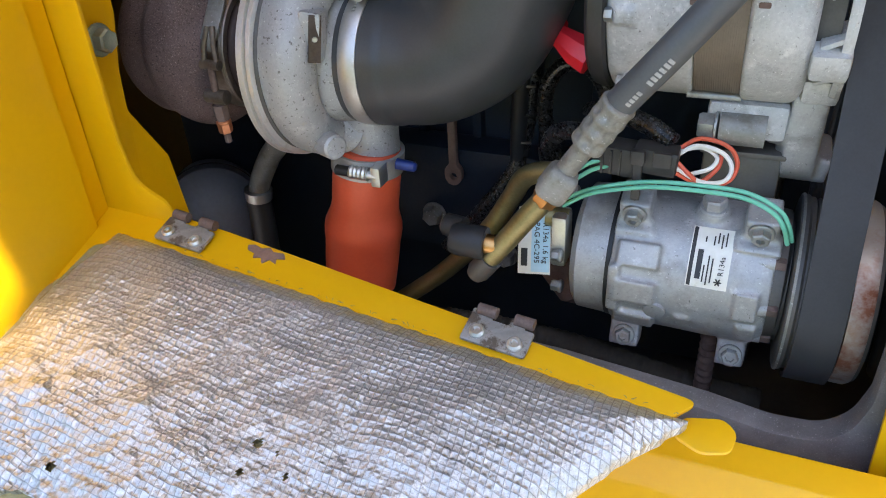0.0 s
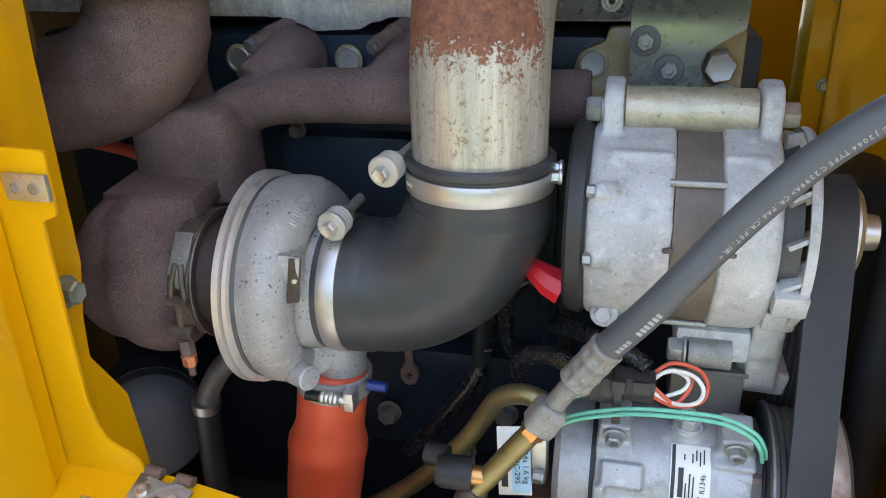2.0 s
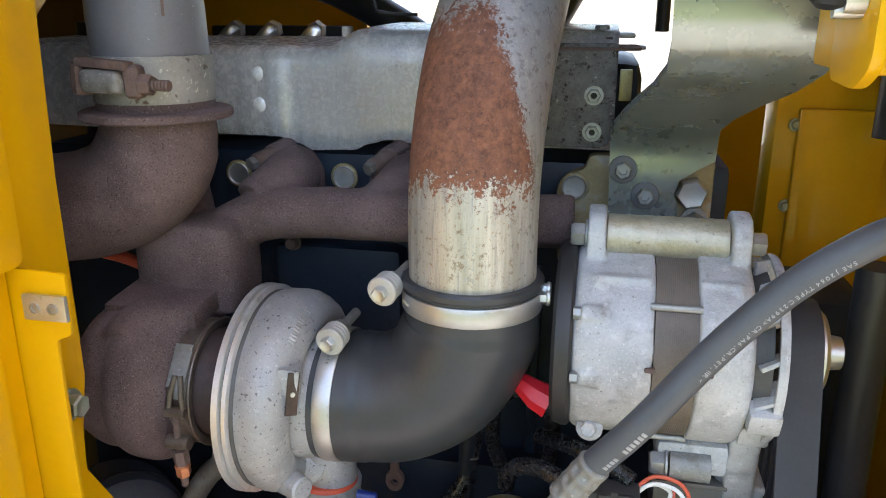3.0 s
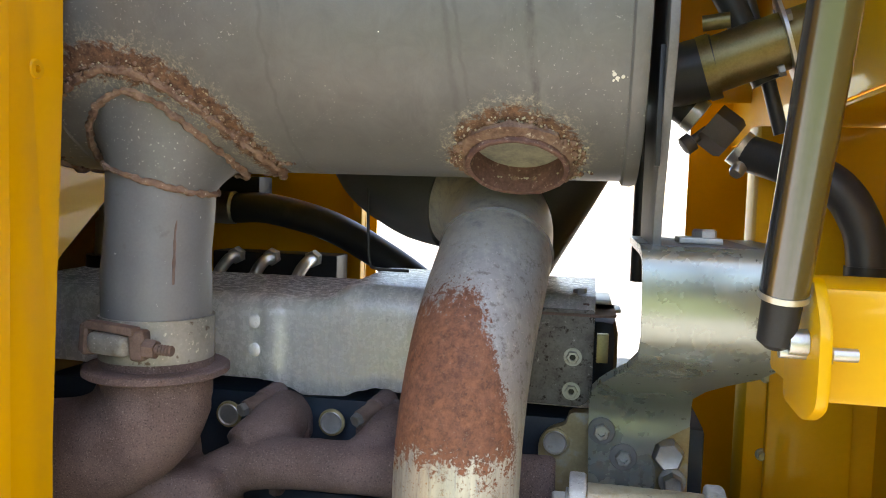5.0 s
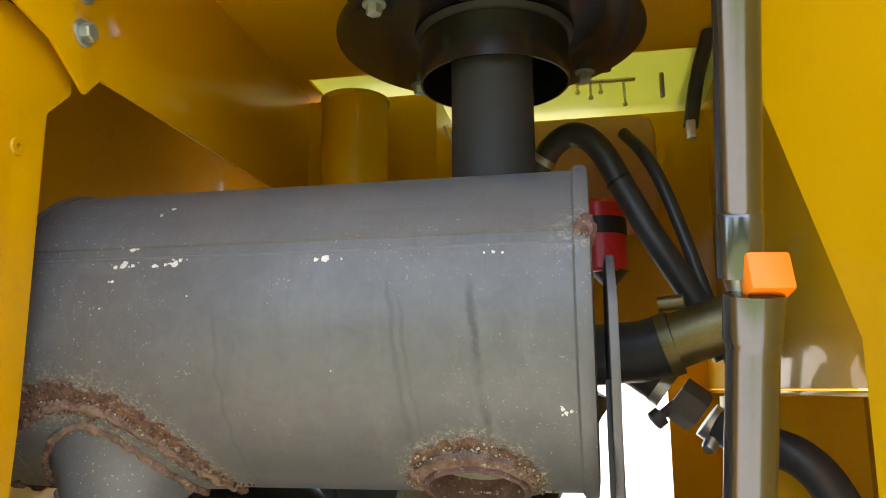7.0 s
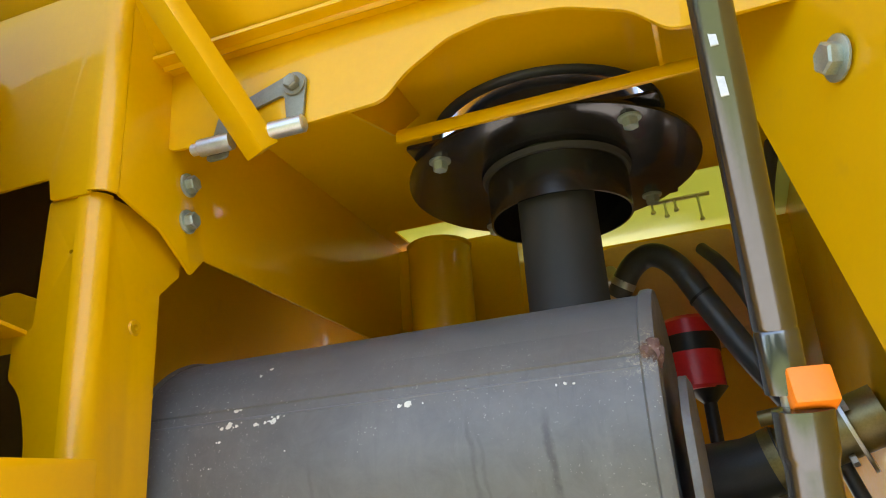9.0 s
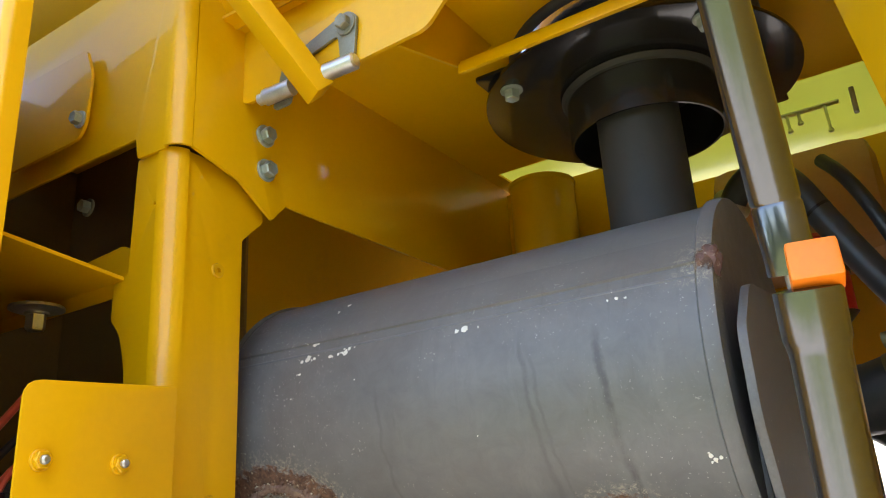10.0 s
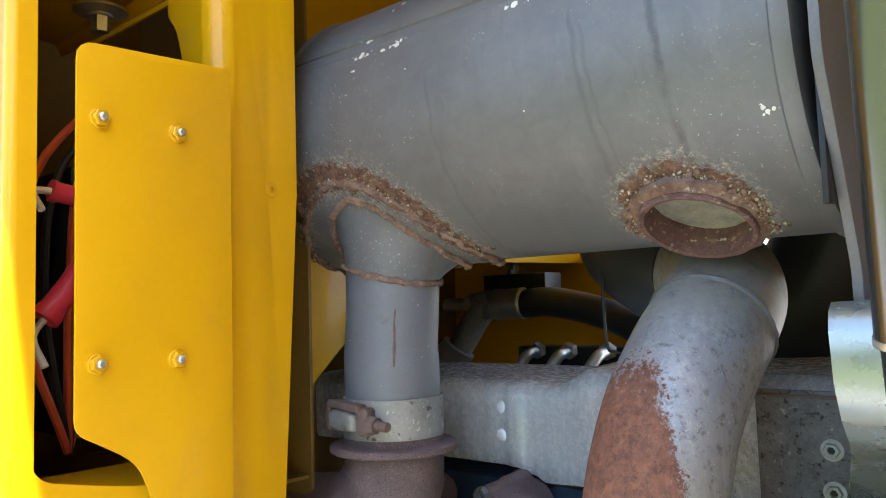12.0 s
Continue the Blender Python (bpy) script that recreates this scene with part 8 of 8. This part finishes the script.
part("rod_bar", sweep([(-0.275, 1.10, 2.335), (-0.215, 1.10, 2.20), (-0.15, 1.10, 2.06)], 0.003, 10), LABEL_W, rod)

tank = thing("coolant_tank", (-0.06, 1.2, 2.05), "tan plastic coolant tank with black cap", "tank")
part("body", box((-0.06, 1.20, 2.262), (0.225, 0.14, 0.175), 0.03), TAN, tank)
part("neck", lathe([(0, 0.012), (0.03, 0.012), (0.034, 0.014), (0.05, 0.014)], (-0.125, 1.10, 2.26), (-0.4, -1, 0.3), seg=20), ZINC, tank)
red_can = thing("red_filter", (-0.043, 1.05, 2.02), "bright red canister behind the silencer", "canister")
part("stem", lathe([(-0.38, 0.009), (-0.02, 0.009), (0.0, 0.028)], (-0.032, 1.05, 2.085), Z, seg=20), PLASTIC, red_can)
part("can", lathe([(0, 0.032), (0.004, 0.037), (0.096, 0.037), (0.102, 0.032)], (-0.043, 1.05, 2.083), Z, seg=36), RED_PLASTIC, red_can)
part("bracket_band", lathe([(0.052, 0.0385), (0.076, 0.0385)], (-0.043, 1.05, 2.083), Z, seg=36), PLASTIC, red_can)
for label, r, pts in (("thick black coolant hose over the silencer", 0.0165, [(-0.125, 0.98, 2.215), (-0.10, 0.965, 2.248), (-0.070, 0.955, 2.258), (-0.040, 0.95, 2.235), (-0.010, 0.945, 2.175), (0.025, 0.94, 2.105), (0.065, 0.94, 2.035), (0.10, 0.94, 1.96)]),
                      ("thin black hose beside the coolant hose", 0.0085, [(-0.005, 1.0, 2.27), (0.015, 0.97, 2.235), (0.036, 0.95, 2.185), (0.060, 0.945, 2.11), (0.085, 0.94, 2.02), (0.12, 0.94, 1.90)]),
                      ("black hose with sleeve beside the bulkhead", 0.022, [(0.085, 0.955, 1.878), (0.125, 0.93, 1.862), (0.165, 0.905, 1.845), (0.193, 0.895, 1.810), (0.207, 0.89, 1.755), (0.208, 0.888, 1.60)]),
                      ("thick black hydraulic hose behind the engine", 0.024, [(-0.655, 1.10, 1.785), (-0.595, 1.10, 1.786), (-0.50, 1.10, 1.764), (-0.417, 1.10, 1.724), (-0.345, 1.10, 1.678), (-0.25, 1.10, 1.60)]),
                      ("black vertical hose by the bulkhead", 0.020, [(0.165, 0.74, 1.50), (0.166, 0.74, 1.40), (0.167, 0.735, 1.25), (0.170, 0.72, 1.05)])):
    h = thing("rubber_hose", pts[0], label, "hose", "rubber hoses")
    part("hose_wall", sweep(spline(pts, 8), r, 20), RUBBER, h)
    if "sleeve" in label:
        part("end_sleeve", lathe([(0, 0.024), (0.05, 0.024)], (0.2075, 0.889, 1.70), Z, seg=24), PLASTIC, h)
    if "coolant" in label:
        part("tie", lathe([(0, 0.0175), (0.004, 0.0175)], (-0.018, 0.9465, 2.19), (0.5, 0, -0.85), seg=20), PLASTIC, h)
        part("clip", lathe([(0, 0.0175), (0.010, 0.0175)], (-0.118, 0.975, 2.226), (0.5, -0.2, 0.7), seg=20), ZINC, h)
    if "hydraulic" in label:
        part("ferrule", lathe([(-0.060, 0.022), (-0.056, 0.027), (-0.046, 0.027), (-0.043, 0.0255), (0.0, 0.0265), (0.004, 0.024)], (-0.655, 1.10, 1.786), (1, 0.0, 0.02), seg=32), ZINC, h)
        part("elbow", soften(box((-0.735, 1.10, 1.783), (0.044, 0.042, 0.050), 0.0, (0, -12, 0)), 0.010, 3), CRIMP, h)
        part("branch", sweep(spline([(-0.735, 1.10, 1.785), (-0.755, 1.09, 1.755), (-0.775, 1.082, 1.722), (-0.800, 1.072, 1.688)], 6), 0.023, 24), CRIMP, h)
        part("collar", lathe([(-0.020, 0.026), (-0.018, 0.031), (0.024, 0.0315), (0.030, 0.028), (0.030, 0.018)], (-0.792, 1.075, 1.699), (-0.56, -0.22, -0.8), seg=32), ZINC, h)
        part("nut", hexhead((-0.752, 1.10, 1.787), (-1, 0, 0), 0.034, 0.022, 0.0), ZINC, h)
        part("stub", lathe([(0, 0.0115), (0.055, 0.0115)], (-0.77, 1.10, 1.787), (-1, 0, 0), seg=16), ZINC, h)

clamp_block = thing("pipe_clamp_block", (-0.68, 1.13, 1.80), "black plastic pipe clamp block above the hydraulic hose", "clamp block")
part("block", box((-0.680, 1.13, 1.821), (0.128, 0.050, 0.030), 0.003), PLASTIC, clamp_block)
bolt(clamp_block, (-0.70, 1.13, 1.836), (0, 0, 1), 0.013, 0.007, 0.010, BOLT_DULL)
joint = thing("pipe_joint", (0.03, 0.93, 1.97), "olive steel pipe joint with black rubber sleeve", "pipe joint")
part("rubber_sleeve", sweep([(-0.06, 0.945, 1.965), (0.0, 0.935, 1.968), (0.040, 0.928, 1.978)], 0.0375, 32), RUBBER, joint)
part("pipe", sweep([(0.030, 0.930, 1.976), (0.075, 0.922, 1.992), (0.15, 0.908, 2.016)], 0.0335, 32), OLIVE_ZINC, joint)
part("clamp_band", lathe([(-0.007, 0.0375), (-0.007, 0.0392), (0.007, 0.0392), (0.007, 0.0375)], (0.033, 0.9295, 1.976), (0.95, -0.17, 0.30), seg=40, closed=True), OLIVE_ZINC, joint)
part("clamp_screw", lathe([(0, 0.009), (0.03, 0.009)], (0.020, 0.905, 2.022), (1, -0.2, 0.1), seg=16), OLIVE_ZINC, joint)
part("wall_flange", lathe([(0, 0.054), (0.004, 0.054)], (0.112, 0.915, 2.004), (0.95, -0.17, 0.30), seg=40), ZINC, joint)
for a in (60, 150, 240):
    bolt(joint, Vector((0.110, 0.915, 2.004)) + Vector((0, 0.042 * math.cos(radians(a)), 0.042 * math.sin(radians(a)))), (-0.95, 0.17, -0.3), 0.012, 0.007, 0, BOLT_DULL)
valve = thing("drain_valve", (0.05, 0.96, 1.90), "dark steel hose union with hose clamps", "hose union")
part("inlet_hose", sweep([(-0.02, 0.97, 1.955), (0.022, 0.962, 1.925)], 0.021, 24), RUBBER, valve)
part("body", hexhead((0.040, 0.96, 1.914), (0.72, -0.05, -0.55), 0.048, 0.036), DARK_STEEL, valve)
part("clamp", lathe([(0, 0.0225), (0.014, 0.0225)], (0.018, 0.962, 1.928), (0.72, -0.05, -0.55), seg=28), ZINC, valve)
part("clamp", lathe([(0, 0.0225), (0.014, 0.0225)], (0.074, 0.957, 1.886), (0.72, -0.05, -0.55), seg=28), ZINC, valve)
part("clamp_screw", lathe([(-0.02, 0.008), (0.012, 0.009), (0.016, 0.007)], (0.078, 0.945, 1.862), (-0.6, -0.6, -0.8), seg=16), ZINC, valve)
part("tee_knob", lathe([(0, 0.006), (0.02, 0.006), (0.022, 0.012), (0.034, 0.012), (0.036, 0.008)], (0.038, 0.955, 1.905), (-0.75, -0.05, -0.6), seg=18), DARK_STEEL, valve)

block = thing("hydraulic_block", (-0.635, 1.22, 1.62), "black hydraulic block with three grey fittings", "hydraulic block")
part("body", box((-0.635, 1.24, 1.665), (0.23, 0.06, 0.085), 0.004), PLASTIC, block)
for x in (-0.705, -0.640, -0.565):
    f = part("fitting", sweep(spline([(x + 0.006, 1.20, 1.70), (x + 0.004, 1.17, 1.695), (x - 0.006, 1.155, 1.67), (x - 0.012, 1.155, 1.63)], 5), 0.010, 14), ZINC, block)
    part("nut", hexhead((x + 0.006, 1.205, 1.702), (0, -1, -0.1), 0.026, 0.014), ZINC, f)
panel = thing("inner_panel", (-0.75, 1.3, 1.7), "shaded yellow inner panel behind the engine", "panel")
part("sheet", plate([(-0.98, 1.55), (-0.50, 1.55), (-0.50, 1.90), (-0.98, 1.90)], facing_y(1.31), 0.004), YELLOW, panel)
part("flange", box((-0.51, 1.30, 1.725), (0.018, 0.03, 0.35), 0.002), YELLOW, panel)
for x, z in ((-0.56, 1.86), (-0.82, 1.86)):
    bolt(panel, (x, 1.307, z), (0, -1, 0), 0.014, 0.008, 0.011, BOLT_GREEN)
dip = thing("dipstick", (-0.347, 0.81, 1.72), "thin bent black wire rod above the heat shield", "wire rod")
part("wire_rod", sweep(spline([(-0.352, 0.83, 1.90), (-0.349, 0.815, 1.83), (-0.347, 0.81, 1.77), (-0.344, 0.81, 1.735), (-0.335, 0.81, 1.728), (-0.30, 0.82, 1.726)], 6), 0.0018, 8), PLASTIC, dip)
reserv = thing("clear_sight_tube", (-0.80, 0.98, 1.73), "grey metal capped tube beside the pillar", "tube")
part("tube_wall", lathe([(0, 0.017), (0.002, 0.019), (0.05, 0.019), (0.054, 0.015), (0.075, 0.014), (0.08, 0.010)], (-0.775, 0.95, 1.715), (0.03, 0, 1), seg=24), ZINC, reserv)
part("lower_body", lathe([(-0.2, 0.03), (0.0, 0.03)], (-0.775, 0.95, 1.715), (0.03, 0, 1), seg=20), PLASTIC, reserv)

duct2 = thing("black_duct", (-0.12, 0.98, 1.6), "black plastic duct behind the intake pipe", "duct")
part("duct_wall", sweep([(-0.095, 0.98, 1.94), (-0.15, 0.985, 1.84), (-0.218, 0.99, 1.72), (-0.26, 0.99, 1.64)], 0.064, 28), PLASTIC, duct2)
part("duct_rim", sweep([(-0.098, 0.98, 1.935), (-0.104, 0.981, 1.925)], 0.0655, 28), PLASTIC, duct2)
cable_end = thing("head_bracket", (-0.12, 0.80, 1.70), "dark flat bracket tab with small bolt on the engine", "bracket")
part("tab", box((-0.112, 0.825, 1.7065), (0.080, 0.075, 0.005), 0.002), MILD, cable_end)
part("lower_tab", box((-0.085, 0.835, 1.694), (0.050, 0.040, 0.004), 0.0015), MILD, cable_end)
part("bolt", hexhead((-0.105, 0.815, 1.7085), Z, 0.013, 0.008), BOLT_DULL, cable_end)

# low down behind the turbocharger
filt = thing("oil_filter", (-0.598, 0.66, 1.06), "blue-grey painted canister with domed end", "oil filter")
part("can", lathe([(-0.16, 0.03), (-0.16, 0.068), (-0.004, 0.068), (0.006, 0.064), (0.014, 0.050), (0.019, 0.028), (0.020, 0.006)], (-0.632, 0.685, 1.120), (0.60, -0.72, 0.34), seg=48), surf("filter_paint", (0.13, 0.15, 0.18), (0.17, 0.195, 0.23), (0.35, 0.5), 0, 10, 200, 0.1, 0.0003), filt)
part("base_ring", lathe([(-0.030, 0.0675), (-0.029, 0.0695), (-0.022, 0.0695), (-0.021, 0.0675)], (-0.632, 0.685, 1.120), (0.60, -0.72, 0.34), seg=48), DARK_STEEL, filt)
oil = thing("oil_drain_pipe", (-0.515, 0.66, 1.18), "dull grey steel turbo oil drain pipe", "pipe")
part("pipe_wall", sweep(spline([(-0.465, 0.63, 1.29), (-0.480, 0.645, 1.262), (-0.503, 0.655, 1.238), (-0.525, 0.66, 1.205), (-0.533, 0.66, 1.183)], 6), 0.0125, 20), CRIMP, oil)
part("collar", lathe([(0, 0.016), (0.012, 0.017), (0.014, 0.012)], (-0.534, 0.66, 1.176), (0.1, 0, 1), seg=24), ZINC, oil)
part("lower_hose", sweep([(-0.534, 0.66, 1.178), (-0.54, 0.665, 1.10), (-0.545, 0.67, 1.0)], 0.015, 16), RUBBER, oil)
path = spline([(-0.27, 0.60, 1.100), (-0.20, 0.605, 1.098), (-0.12, 0.61, 1.090), (-0.03, 0.61, 1.075), (0.05, 0.61, 1.07)], 10)
pts, rs = [], []
for i in range(len(path) - 1):
    for k in range(4):
        pts.append(path[i].lerp(path[i + 1], k / 4))
        rs.append(0.0150 if (4 * i + k) % 4 < 2 else 0.0141)
cond = thing("corrugated_conduit", (-0.1, 0.60, 1.09), "dusty black corrugated conduit along the frame", "conduit")
part("conduit_wall", sweep(pts, rs, 16), surf("dusty_conduit", (0.022, 0.018, 0.013), (0.060, 0.048, 0.034), (0.7, 0.9), 0, 30, 300, 0.4, 0.0006), cond)
stud = thing("threaded_stud", (-0.0, 0.58, 1.05), "grey threaded adjuster stud below the compressor", "stud")
part("thread", lathe([(0.004 * k, 0.0085 if k % 2 else 0.0072) for k in range(30)], (-0.005, 0.60, 1.045), Z, seg=16), BOLT_RUST, stud)
redc = thing("battery_cable", (-0.56, 0.74, 1.40), "dark red battery cable in the shade", "cable")
part("strand", sweep(spline([(-0.66, 0.72, 1.47), (-0.61, 0.72, 1.46), (-0.575, 0.73, 1.435), (-0.56, 0.75, 1.38)], 6), 0.007, 12), WIRE_RED, redc)
